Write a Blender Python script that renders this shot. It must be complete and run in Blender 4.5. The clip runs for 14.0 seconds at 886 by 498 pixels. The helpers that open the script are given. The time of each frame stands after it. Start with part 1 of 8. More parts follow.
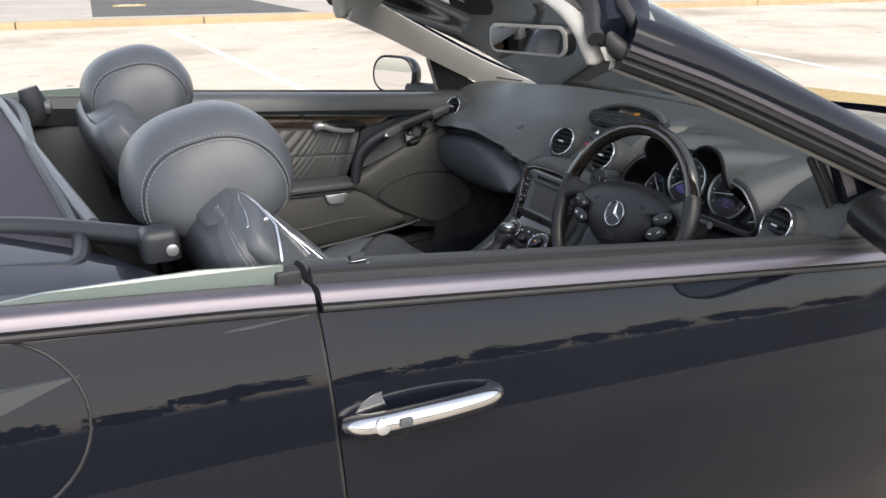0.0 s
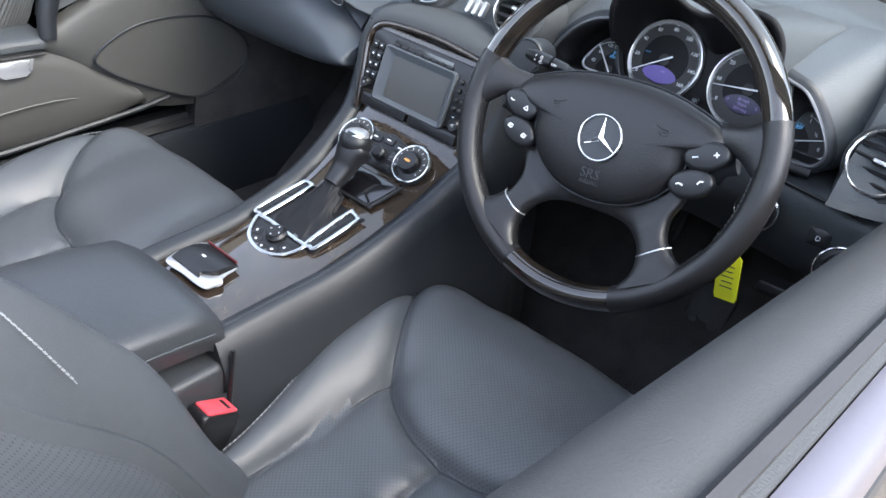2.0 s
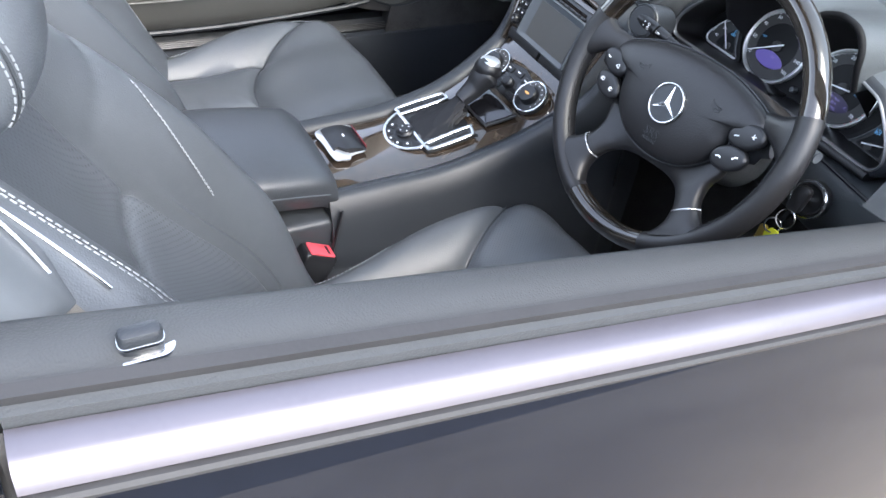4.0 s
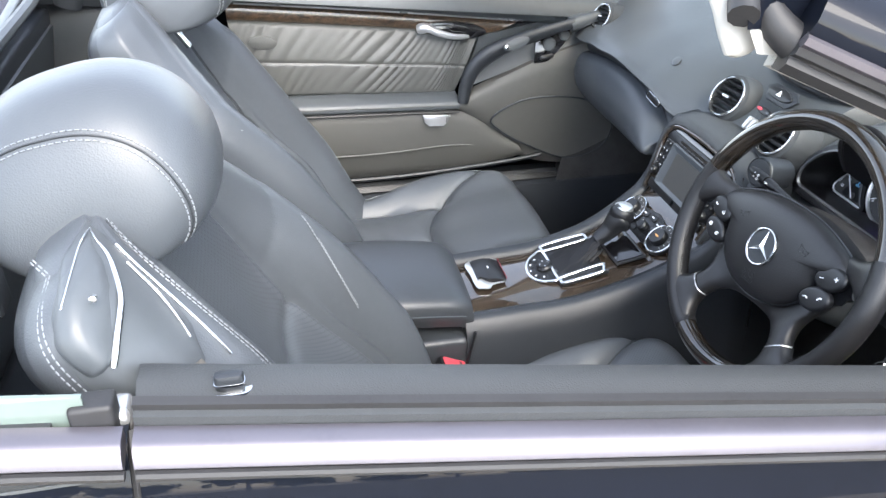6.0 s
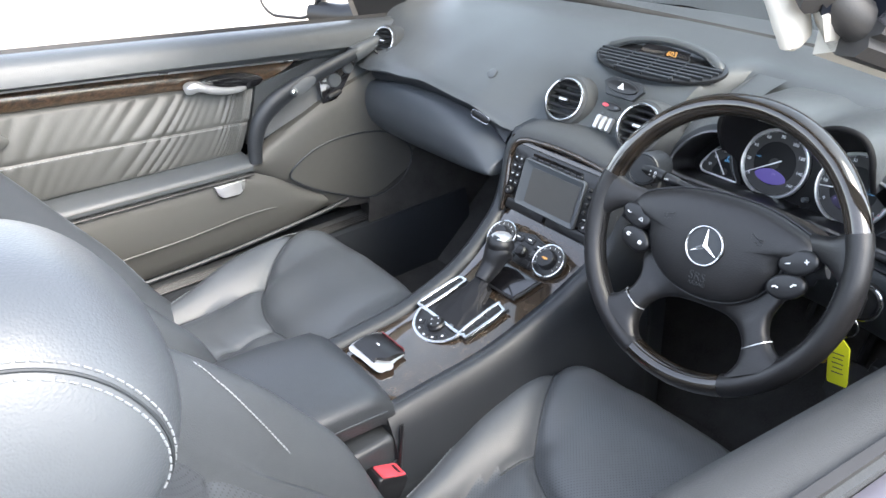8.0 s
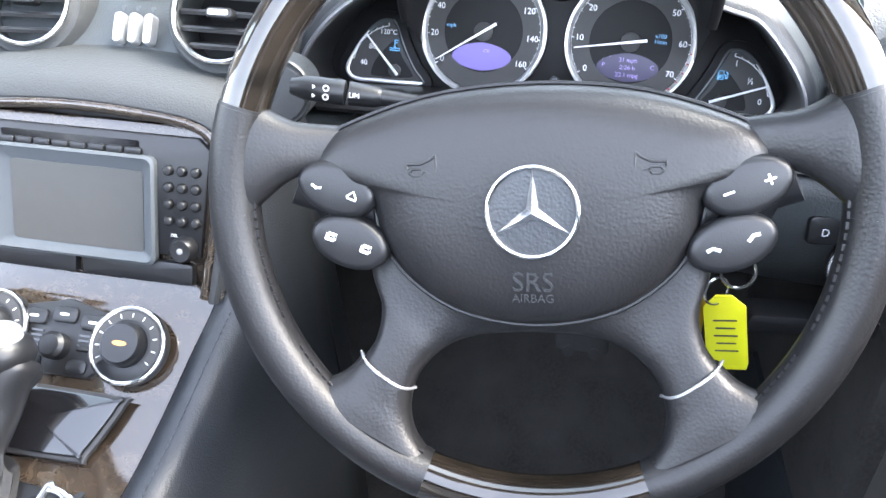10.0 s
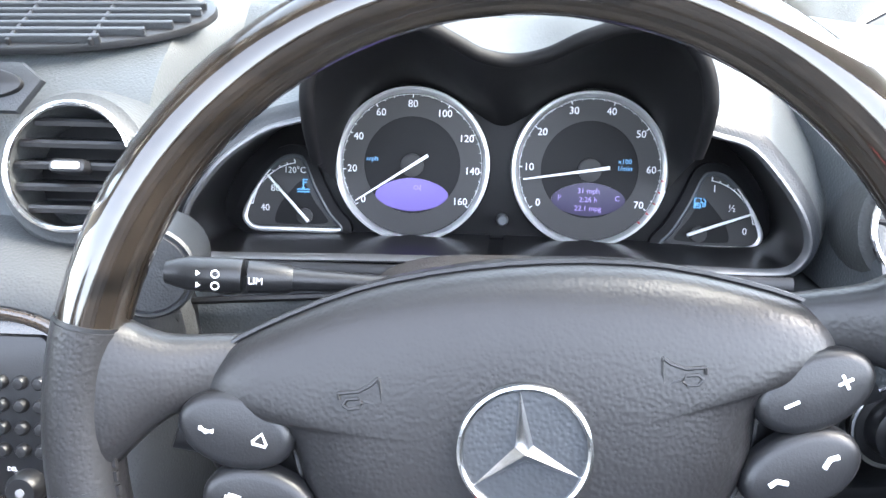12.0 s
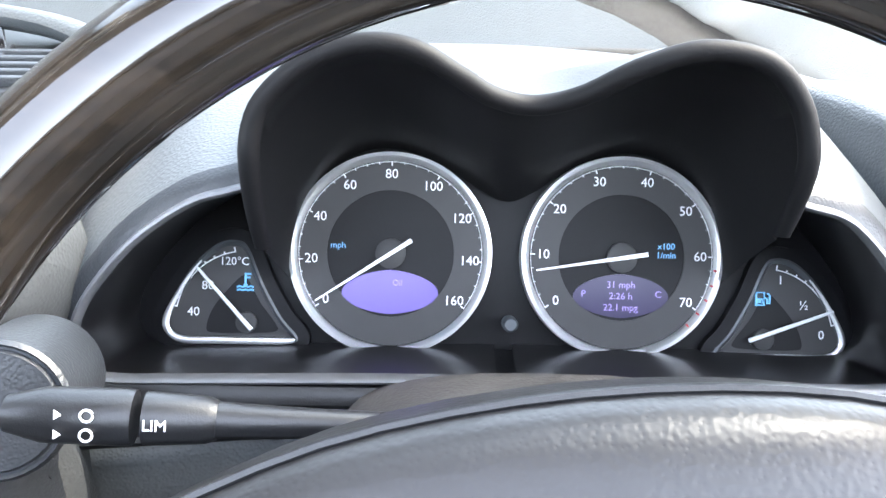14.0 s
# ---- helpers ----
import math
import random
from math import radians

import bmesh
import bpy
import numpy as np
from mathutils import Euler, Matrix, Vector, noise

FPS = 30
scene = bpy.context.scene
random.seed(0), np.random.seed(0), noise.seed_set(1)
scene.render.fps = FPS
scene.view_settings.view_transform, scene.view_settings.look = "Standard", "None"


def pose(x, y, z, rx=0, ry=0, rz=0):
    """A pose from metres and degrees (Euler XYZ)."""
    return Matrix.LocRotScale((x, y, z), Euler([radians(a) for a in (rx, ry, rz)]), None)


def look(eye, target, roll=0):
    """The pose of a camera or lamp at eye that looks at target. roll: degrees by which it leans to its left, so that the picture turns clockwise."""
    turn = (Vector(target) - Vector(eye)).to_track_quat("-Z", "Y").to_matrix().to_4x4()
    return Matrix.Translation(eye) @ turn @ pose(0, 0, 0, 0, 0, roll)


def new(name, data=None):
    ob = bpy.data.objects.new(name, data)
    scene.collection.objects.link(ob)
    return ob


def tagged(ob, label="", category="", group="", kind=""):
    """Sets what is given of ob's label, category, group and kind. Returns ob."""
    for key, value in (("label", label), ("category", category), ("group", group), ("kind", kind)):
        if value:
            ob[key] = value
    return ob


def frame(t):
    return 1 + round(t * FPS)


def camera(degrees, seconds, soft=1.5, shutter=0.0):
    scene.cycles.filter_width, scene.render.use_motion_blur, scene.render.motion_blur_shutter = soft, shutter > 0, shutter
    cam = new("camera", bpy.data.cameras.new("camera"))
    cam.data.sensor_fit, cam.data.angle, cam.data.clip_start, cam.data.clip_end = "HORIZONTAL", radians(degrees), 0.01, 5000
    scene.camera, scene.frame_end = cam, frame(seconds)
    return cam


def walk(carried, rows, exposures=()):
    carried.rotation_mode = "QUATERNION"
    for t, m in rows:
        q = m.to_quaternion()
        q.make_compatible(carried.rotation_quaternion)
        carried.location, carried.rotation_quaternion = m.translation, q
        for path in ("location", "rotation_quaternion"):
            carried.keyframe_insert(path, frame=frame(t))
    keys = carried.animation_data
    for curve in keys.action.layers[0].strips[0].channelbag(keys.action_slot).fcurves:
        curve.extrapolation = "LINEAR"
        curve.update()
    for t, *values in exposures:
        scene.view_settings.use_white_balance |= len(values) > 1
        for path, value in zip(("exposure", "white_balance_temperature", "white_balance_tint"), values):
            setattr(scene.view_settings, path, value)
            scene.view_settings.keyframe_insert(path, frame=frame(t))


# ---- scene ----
cam = camera(59.8, 14.0)
PATH = [
    (0, (-1.067, -1.551, 1.322), (-0.171, 0.085, 0.598), -0.28),
    (0.5, (-1.002, -1.237, 1.274), (0.073, 0.260, 0.498), 1.22),
    (1, (-0.904, -1.002, 1.223), (0.192, 0.424, 0.348), 2.12),
    (1.5, (-0.857, -0.851, 1.180), (0.280, 0.406, 0.119), 4.43),
    (2, (-0.750, -0.738, 1.162), (0.570, 0.280, 0.057), 7.59),
    (2.5, (-0.721, -0.730, 1.178), (0.521, 0.320, 0.014), 5.36),
    (3, (-0.763, -0.779, 1.238), (0.343, 0.334, -0.001), 8.69),
    (3.2, (-0.785, -0.805, 1.252), (0.296, 0.295, -0.012), 10.8),
    (5.3, (-0.659, -1.196, 1.329), (-0.221, 0.289, 0.064), 2.0),
    (5.5, (-0.678, -1.174, 1.346), (-0.240, 0.354, 0.132), 0.6),
    (6, (-0.660, -1.166, 1.367), (-0.262, 0.480, 0.304), 1.4),
    (6.5, (-0.630, -1.172, 1.384), (-0.384, 0.593, 0.474), -0.3),
    (7, (-0.656, -1.100, 1.371), (-0.467, 0.711, 0.544), -0.4),
    (7.5, (-0.808, -0.964, 1.332), (-0.061, 0.644, 0.405), 0.4),
    (8, (-0.820, -0.853, 1.320), (0.238, 0.515, 0.314), -1.5),
    (8.5, (-0.730, -0.680, 1.256), (0.495, 0.464, 0.164), -2.2),
    (9, (-0.574, -0.503, 1.143), (0.808, 0.325, -0.042), -2.9),
    (9.2, (-0.528, -0.438, 1.101), (0.932, 0.219, -0.099), -1.1),
    (11.3, (-0.284, -0.361, 0.998), (1.314, -0.268, 0.090), 1.0),
    (11.5, (-0.279, -0.357, 1.004), (1.334, -0.261, 0.127), 0.74),
    (12, (-0.243, -0.342, 1.011), (1.468, -0.270, 0.141), 0.72),
    (12.5, (-0.190, -0.320, 0.976), (1.663, -0.300, 0.155), 0.6),
    (13, (-0.139, -0.317, 0.949), (1.718, -0.348, 0.207), 1.4),
    (13.5, (-0.115, -0.325, 0.936), (1.765, -0.392, 0.257), 1.5),
    (14, (-0.123, -0.319, 0.953), (1.770, -0.352, 0.308), 1.4),
]
EXPOSURES = [(0, 1.35, 6900, 12), (0.5, 1.55, 6750, 12), (1, 1.95, 6650, 11), (1.5, 2.5, 6550, 11), (2, 2.85, 6350, 11), (2.5, 2.95, 6200, 12), (3, 2.9, 6200, 12), (5.5, 3.0, 6450, 10),
             (6, 2.8, 6450, 10), (6.5, 2.85, 6600, 11), (7, 2.55, 6650, 11), (7.5, 2.65, 6600, 10), (8, 2.95, 6600, 10), (8.5, 3.45, 6600, 11), (9, 3.9, 6600, 11), (11.5, 4.32, 6650, 11), (12.5, 4.3, 6650, 11), (14, 4.42, 6650, 11)]
walk(cam, [(t, look(eye, target, roll)) for t, eye, target, roll in PATH], EXPOSURES)

# ---- light: low hazy sun from the driver's side, bright sky ----
SUN_WAY = Vector((-0.10, 0.66, -0.74)).normalized()
world = bpy.data.worlds.new("sky")
scene.world = world
world.use_nodes = True
_w = world.node_tree
_sky = _w.nodes.new("ShaderNodeTexSky")
_sky.sky_type = "NISHITA"
_sky.sun_disc = False
_sky.sun_elevation = radians(48)
_sky.sun_rotation = radians(172)
_sky.dust_density = 1.5
_w.nodes["Background"].inputs[1].default_value = 0.15
_haze = _w.nodes.new("ShaderNodeHueSaturation")
_haze.inputs["Saturation"].default_value = 0.55
_w.links.new(_sky.outputs[0], _haze.inputs["Color"])
_w.links.new(_haze.outputs[0], _w.nodes["Background"].inputs[0])
_sd = bpy.data.lights.new("sun", "SUN")
_sd.energy, _sd.angle, _sd.color = 0.75, radians(40.0), (1.0, 0.93, 0.82)
_so = new("sun", _sd)
_so.matrix_basis = look((0, -20, 12), Vector((0, -20, 12)) + SUN_WAY)

# ---- materials ----


def nodes_of(name):
    m = bpy.data.materials.new(name)
    m.use_nodes = True
    t = m.node_tree
    return m, t, t.nodes["Principled BSDF"]


def tex_coord(t, scale=(1, 1, 1)):
    c = t.nodes.new("ShaderNodeTexCoord")
    mp = t.nodes.new("ShaderNodeMapping")
    mp.inputs["Scale"].default_value = scale
    t.links.new(c.outputs["Object"], mp.inputs[0])
    return mp.outputs[0]


def noise_node(t, vec, scale, detail=4.0, rough=0.55):
    n = t.nodes.new("ShaderNodeTexNoise")
    n.inputs["Scale"].default_value = scale
    n.inputs["Detail"].default_value = detail
    n.inputs["Roughness"].default_value = rough
    t.links.new(vec, n.inputs["Vector"])
    return n.outputs[0]


def mix_col(t, fac, a, b):
    m = t.nodes.new("ShaderNodeMix")
    m.data_type = "RGBA"
    for sock, v in ((0, fac), (6, a), (7, b)):
        if isinstance(v, (int, float)):
            m.inputs[sock].default_value = v
        elif isinstance(v, tuple):
            m.inputs[sock].default_value = (*v, 1.0)
        else:
            t.links.new(v, m.inputs[sock])
    return m.outputs[2]


def ramp(t, fac, lo, hi):
    r = t.nodes.new("ShaderNodeMapRange")
    r.inputs[1].default_value, r.inputs[2].default_value = lo, hi
    t.links.new(fac, r.inputs[0])
    return r.outputs[0]


def bump(t, height, strength, dist, normal=None):
    b = t.nodes.new("ShaderNodeBump")
    b.inputs["Strength"].default_value = strength
    b.inputs["Distance"].default_value = dist
    t.links.new(height, b.inputs["Height"])
    if normal is not None:
        t.links.new(normal, b.inputs["Normal"])
    return b.outputs[0]


def surface(name, col, rough=0.5, metal=0.0, var=0.12, var_scale=6.0, grain=0.0, grain_scale=400.0, fine="noise", coat=0.0, coat_rough=0.05, spec=0.5, rvar=0.12, stretch=(1, 1, 1), perf=0.0, soft_k=0.12):
    """A painted, leather, plastic or metal surface with uneven colour and gloss and a fine relief."""
    m, t, p = nodes_of(name)
    vec = tex_coord(t, stretch)
    n1 = noise_node(t, vec, var_scale, 5.0)
    n2 = noise_node(t, vec, var_scale * 14, 3.0)
    dark = tuple(c * (1 - var) for c in col)
    lite = tuple(min(1.0, c * (1 + var)) for c in col)
    c1 = mix_col(t, ramp(t, n1, 0.3, 0.7), dark, lite)
    c2 = mix_col(t, ramp(t, n2, 0.35, 0.75), c1, tuple(min(1.0, c * (1 + var * 0.5)) for c in col))
    p.inputs["Metallic"].default_value = metal
    p.inputs["Specular IOR Level"].default_value = spec
    p.inputs["Coat Weight"].default_value = coat
    p.inputs["Coat Roughness"].default_value = coat_rough
    rr = t.nodes.new("ShaderNodeMapRange")
    rr.inputs[3].default_value, rr.inputs[4].default_value = max(0.02, rough * (1 - rvar)), min(1.0, rough * (1 + rvar))
    t.links.new(n1, rr.inputs[0])
    t.links.new(rr.outputs[0], p.inputs["Roughness"])
    nrm = None
    if grain > 0:
        if fine == "pebble":
            v = t.nodes.new("ShaderNodeTexVoronoi")
            v.inputs["Scale"].default_value = grain_scale
            v.feature = "SMOOTH_F1"
            t.links.new(vec, v.inputs["Vector"])
            h = v.outputs[0]
        else:
            h = noise_node(t, vec, grain_scale, 3.0)
        nrm = bump(t, h, grain, 0.0006)
        soft = noise_node(t, vec, grain_scale * 0.04, 4.0)
        nrm = bump(t, soft, grain * soft_k, 0.004, nrm)
    if perf > 0:
        sep = t.nodes.new("ShaderNodeSeparateXYZ")
        t.links.new(vec, sep.inputs[0])
        vals = []
        for axis in (0, 1):
            k = t.nodes.new("ShaderNodeMath")
            k.operation = "MULTIPLY"
            k.inputs[1].default_value = 2 * math.pi / perf
            t.links.new(sep.outputs[axis], k.inputs[0])
            s = t.nodes.new("ShaderNodeMath")
            s.operation = "SINE"
            t.links.new(k.outputs[0], s.inputs[0])
            vals.append(s.outputs[0])
        mu = t.nodes.new("ShaderNodeMath")
        mu.operation = "MULTIPLY"
        t.links.new(vals[0], mu.inputs[0])
        t.links.new(vals[1], mu.inputs[1])
        hole = ramp(t, mu.outputs[0], 0.55, 0.8)
        c2 = mix_col(t, hole, c2, tuple(c * 0.45 for c in col))
    t.links.new(c2, p.inputs["Base Color"])
    if nrm is not None:
        t.links.new(nrm, p.inputs["Normal"])
    return m


def glow(name, col, strength):
    m, t, p = nodes_of(name)
    p.inputs["Base Color"].default_value = (*[c * 0.3 for c in col], 1)
    p.inputs["Emission Color"].default_value = (*col, 1)
    p.inputs["Emission Strength"].default_value = strength
    p.inputs["Roughness"].default_value = 0.3
    return m


def clear_glass(name, tint, gloss=1.0):
    m = bpy.data.materials.new(name)
    m.use_nodes = True
    t = m.node_tree
    t.nodes.clear()
    out = t.nodes.new("ShaderNodeOutputMaterial")
    tr = t.nodes.new("ShaderNodeBsdfTransparent")
    tr.inputs[0].default_value = (*tint, 1)
    gl = t.nodes.new("ShaderNodeBsdfGlossy")
    gl.inputs["Roughness"].default_value = 0.02
    fr = t.nodes.new("ShaderNodeFresnel")
    fr.inputs[0].default_value = 1.45
    k = t.nodes.new("ShaderNodeMath")
    k.operation = "MULTIPLY"
    k.inputs[1].default_value = gloss
    mx = t.nodes.new("ShaderNodeMixShader")
    t.links.new(fr.outputs[0], k.inputs[0])
    t.links.new(k.outputs[0], mx.inputs[0])
    t.links.new(tr.outputs[0], mx.inputs[1])
    t.links.new(gl.outputs[0], mx.inputs[2])
    t.links.new(mx.outputs[0], out.inputs[0])
    return m


def burl_wood(name, dark, lite, rough, coat, size=38.0, speck=1.0):
    m, t, p = nodes_of(name)
    vec = tex_coord(t, (1.0, 1.0, 2.2))
    w = noise_node(t, vec, 9.0, 6.0, 0.6)
    d = t.nodes.new("ShaderNodeVectorMath")
    d.operation = "ADD"
    sc = t.nodes.new("ShaderNodeVectorMath")
    sc.operation = "SCALE"
    sc.inputs["Scale"].default_value = 0.12 + 0.2 * (1 - speck)
    comb = t.nodes.new("ShaderNodeCombineXYZ")
    for i in range(3):
        t.links.new(w, comb.inputs[i])
    t.links.new(comb.outputs[0], sc.inputs[0])
    t.links.new(vec, d.inputs[0])
    t.links.new(sc.outputs[0], d.inputs[1])
    n = noise_node(t, d.outputs[0], size, 8.0, 0.5 + 0.2 * speck)
    c = mix_col(t, ramp(t, n, 0.36, 0.66), dark, lite)
    n2 = noise_node(t, d.outputs[0], 160.0, 4.0)
    c = mix_col(t, ramp(t, n2, 0.45, 0.8), c, tuple(x * (1 - 0.55 * speck) for x in dark))
    t.links.new(c, p.inputs["Base Color"])
    p.inputs["Roughness"].default_value = rough
    p.inputs["Coat Weight"].default_value = coat
    p.inputs["Coat Roughness"].default_value = 0.04
    return m


LEATHER = surface("grey leather", (0.061, 0.068, 0.076), 0.38, var=0.10, var_scale=5, grain=0.35, grain_scale=620, fine="pebble", spec=0.5, soft_k=0.2)
LEATHER_PERF = surface("perforated grey leather", (0.068, 0.075, 0.083), 0.36, var=0.1, var_scale=5, grain=0.25, grain_scale=620, fine="pebble", perf=0.0062)
LEATHER_DARK = surface("dark grey leather", (0.033, 0.037, 0.042), 0.36, var=0.12, var_scale=7, grain=0.4, grain_scale=560, fine="pebble")
LEATHER_DOOR = surface("stone grey leather", (0.086, 0.088, 0.084), 0.45, var=0.08, var_scale=6, grain=0.3, grain_scale=560, fine="pebble")
TRIM = surface("grey soft trim", (0.063, 0.070, 0.075), 0.38, var=0.08, var_scale=4, grain=0.6, grain_scale=620, fine="pebble")
TRIM_DARK = surface("anthracite trim", (0.020, 0.023, 0.027), 0.42, var=0.12, var_scale=5, grain=0.4, grain_scale=800, fine="pebble")
# TRIM again, with a darker and duller tone
TRIM_RAIL = surface("darkened padded trim", (0.042, 0.045, 0.047), 0.58, var=0.10, var_scale=4, grain=0.6, grain_scale=620, fine="pebble", spec=0.35)
LOWER = surface("stone grey door trim", (0.082, 0.081, 0.075), 0.52, var=0.06, var_scale=4, grain=0.35, grain_scale=700, fine="pebble")
PLASTIC = surface("black plastic", (0.010, 0.0105, 0.012), 0.36, var=0.2, var_scale=12, grain=0.2, grain_scale=900)
PLASTIC_GREY = surface("grey plastic", (0.070, 0.078, 0.085), 0.38, var=0.08, var_scale=8, grain=0.15, grain_scale=900)
RUBBER = surface("black rubber", (0.018, 0.018, 0.019), 0.55, var=0.25, var_scale=20, grain=0.3, grain_scale=300)
GLOSS = surface("gloss black", (0.006, 0.006, 0.007), 0.12, var=0.2, coat=1.0)
CHROME = surface("brushed chrome", (0.72, 0.73, 0.74), 0.16, metal=1.0, var=0.06, var_scale=30, rvar=0.3)
SILVER = surface("silver plastic", (0.55, 0.56, 0.57), 0.28, metal=0.7, var=0.05, var_scale=20)
PALE = surface("pale grey trim", (0.40, 0.39, 0.36), 0.6, var=0.06, var_scale=8, grain=0.3, grain_scale=500)
CARPET = surface("charcoal carpet", (0.050, 0.049, 0.048), 0.95, var=0.35, var_scale=18, grain=1.0, grain_scale=900, spec=0.15)
PAINT = surface("dark blue metallic paint", (0.0055, 0.0070, 0.0115), 0.35, metal=0.0, var=0.15, var_scale=3, coat=0.5, coat_rough=0.015, spec=0.02)
BRIGHT_SATIN = surface("flat satin silver", (0.70, 0.71, 0.72), 0.30, metal=0.8, var=0.03, var_scale=20)
# pod rim tone is lifted to carry the highlight line along it
RIM_HIGHLIGHT = surface("satin grey rim, highlight in its colour", (0.16, 0.165, 0.175), 0.34, metal=0.5, var=0.05, var_scale=15)
SILL_METAL = surface("satin aluminium strip", (0.165, 0.155, 0.175), 0.42, metal=0.8, var=0.05, var_scale=15)
WOOD = burl_wood("burr walnut", (0.030, 0.020, 0.013), (0.14, 0.085, 0.048), 0.28, 1.0)
WOOD_DARK = burl_wood("dark lacquered walnut", (0.006, 0.005, 0.004), (0.026, 0.020, 0.015), 0.10, 1.0, 14.0, 0.3)
WOOD_GREY = burl_wood("grey lacquered walnut", (0.022, 0.016, 0.012), (0.056, 0.041, 0.029), 0.06, 1.0, 30.0, 0.35)
WHEEL = surface("worn black leather", (0.013, 0.013, 0.014), 0.38, var=0.25, var_scale=9, grain=0.28, grain_scale=560, fine="pebble", rvar=0.3, soft_k=0.02, spec=0.45)
BRIGHT = surface("bright dial ring", (0.85, 0.86, 0.87), 0.38, metal=0.85, var=0.03)
THREAD = surface("pale thread", (0.22, 0.235, 0.25), 0.7, var=0.1)
# leather grey taken down so that seam lines carry their own shade
SEAM = surface("shadowed seam leather", (0.022, 0.026, 0.030), 0.6, var=0.1)
WEB = surface("grey seat belt webbing", (0.085, 0.08, 0.072), 0.7, var=0.12, var_scale=20, grain=0.6, grain_scale=900, stretch=(1, 3, 1))
LEATHER_BLACK = surface("soft black leather", (0.009, 0.009, 0.010), 0.52, var=0.2, var_scale=9, grain=0.3, grain_scale=600, fine="pebble", spec=0.28)
RED_DIM = surface("dark red lens", (0.10, 0.012, 0.014), 0.25, var=0.1)
RED = surface("red plastic", (0.60, 0.07, 0.09), 0.3, var=0.1)
YELLOW = surface("yellow plastic tag", (0.72, 0.74, 0.02), 0.35, var=0.06)
BRASS = surface("brass key", (0.6, 0.42, 0.12), 0.3, metal=1.0)
MIRROR = surface("mirror silver", (0.85, 0.86, 0.87), 0.02, metal=1.0, var=0.01)
GLASS = clear_glass("windscreen glass", (0.86, 0.92, 0.89), 1.0)
GLASS_GREEN = surface("pale green window edge", (0.15, 0.19, 0.17), 0.10, var=0.06, coat=1.0)
MESHNET = surface("dark net fabric", (0.030, 0.028, 0.040), 0.8, var=0.15, var_scale=30, grain=0.6, grain_scale=1200)
WHITE_PRINT = surface("white print", (0.80, 0.82, 0.84), 0.5, var=0.03)
# printed symbols, no lamps; a faint emission is added to brighten them
BLUE_GLOW = glow("faintly glowing blue print", (0.16, 0.50, 0.95), 0.055)
LCD = glow("violet display", (0.12, 0.09, 0.40), 0.070)
LCD_DIM = glow("dim violet display", (0.036, 0.026, 0.11), 0.026)
LCD_TEXT = glow("violet display text", (0.24, 0.20, 0.52), 0.12)
SCREEN = surface("unlit screen", (0.060, 0.060, 0.058), 0.30, var=0.05, coat=0.6, coat_rough=0.25)
AMBER = glow("amber display", (0.9, 0.45, 0.12), 0.12)
DIAL = surface("dial grey", (0.048, 0.048, 0.049), 0.55, var=0.05, spec=0.25)
HOOD_BLACK = surface("matt black lining", (0.0055, 0.0055, 0.0065), 0.60, var=0.15, grain=0.2, grain_scale=900, spec=0.20)
GLOSS_SOFT = surface("smooth black lining", (0.008, 0.008, 0.009), 0.34, var=0.15, spec=0.5)
DUSTY = surface("dusty black plastic", (0.017, 0.016, 0.016), 0.55, var=0.5, var_scale=30, grain=0.5, grain_scale=700, fine="pebble")
DIAL_DARK = surface("dial black", (0.008, 0.008, 0.009), 0.55, var=0.1, spec=0.22)


def concrete(name, col, stain, scale):
    m, t, p = nodes_of(name)
    vec = tex_coord(t)
    a = noise_node(t, vec, scale, 8.0, 0.65)
    b = noise_node(t, vec, scale * 0.22, 5.0, 0.6)
    g = noise_node(t, vec, 130.0, 4.0, 0.7)
    c = mix_col(t, ramp(t, a, 0.36, 0.70), tuple(x * 0.82 for x in col), col)
    c = mix_col(t, ramp(t, b, 0.50, 0.66), c, stain)
    spots = noise_node(t, vec, scale * 3.1, 3.0, 0.5)
    c = mix_col(t, ramp(t, spots, 0.66, 0.74), c, tuple(x * 0.7 for x in stain))
    c = mix_col(t, ramp(t, g, 0.56, 0.74), c, tuple(x * 0.6 for x in col))
    t.links.new(c, p.inputs["Base Color"])
    p.inputs["Roughness"].default_value = 0.9
    t.links.new(bump(t, g, 0.5, 0.01), p.inputs["Normal"])
    return m


CONCRETE = concrete("worn car park surface", (0.66, 0.585, 0.48), (0.36, 0.305, 0.24), 1.3)
PAVING = concrete("pale pavement", (0.50, 0.46, 0.40), (0.40, 0.36, 0.31), 0.8)
ASPHALT = concrete("grey asphalt", (0.12, 0.115, 0.108), (0.085, 0.082, 0.078), 1.5)
KERB = concrete("yellow sandstone kerb", (0.52, 0.40, 0.24), (0.42, 0.32, 0.20), 2.5)
BRICK = concrete("yellow paving brick", (0.50, 0.37, 0.17), (0.40, 0.29, 0.14), 6.0)
LINE = concrete("worn white road paint", (0.88, 0.87, 0.84), (0.68, 0.64, 0.58), 5.0)
LEAF = surface("hedge leaves", (0.07, 0.11, 0.03), 0.6, var=0.45, var_scale=6)
LEAF_RED = surface("reddish shrub leaves", (0.13, 0.07, 0.045), 0.6, var=0.4, var_scale=6)
GRASS = surface("grass", (0.10, 0.14, 0.04), 0.8, var=0.3, var_scale=3)

# ---- building helpers ----


def vec3(*a):
    return np.array(a, float)


def unit(v):
    v = np.asarray(v, float)
    return v / (np.linalg.norm(v) or 1.0)


def world_of(ob):
    m = ob.matrix_basis.copy()
    return world_of(ob.parent) @ ob.matrix_parent_inverse @ m if ob.parent else m


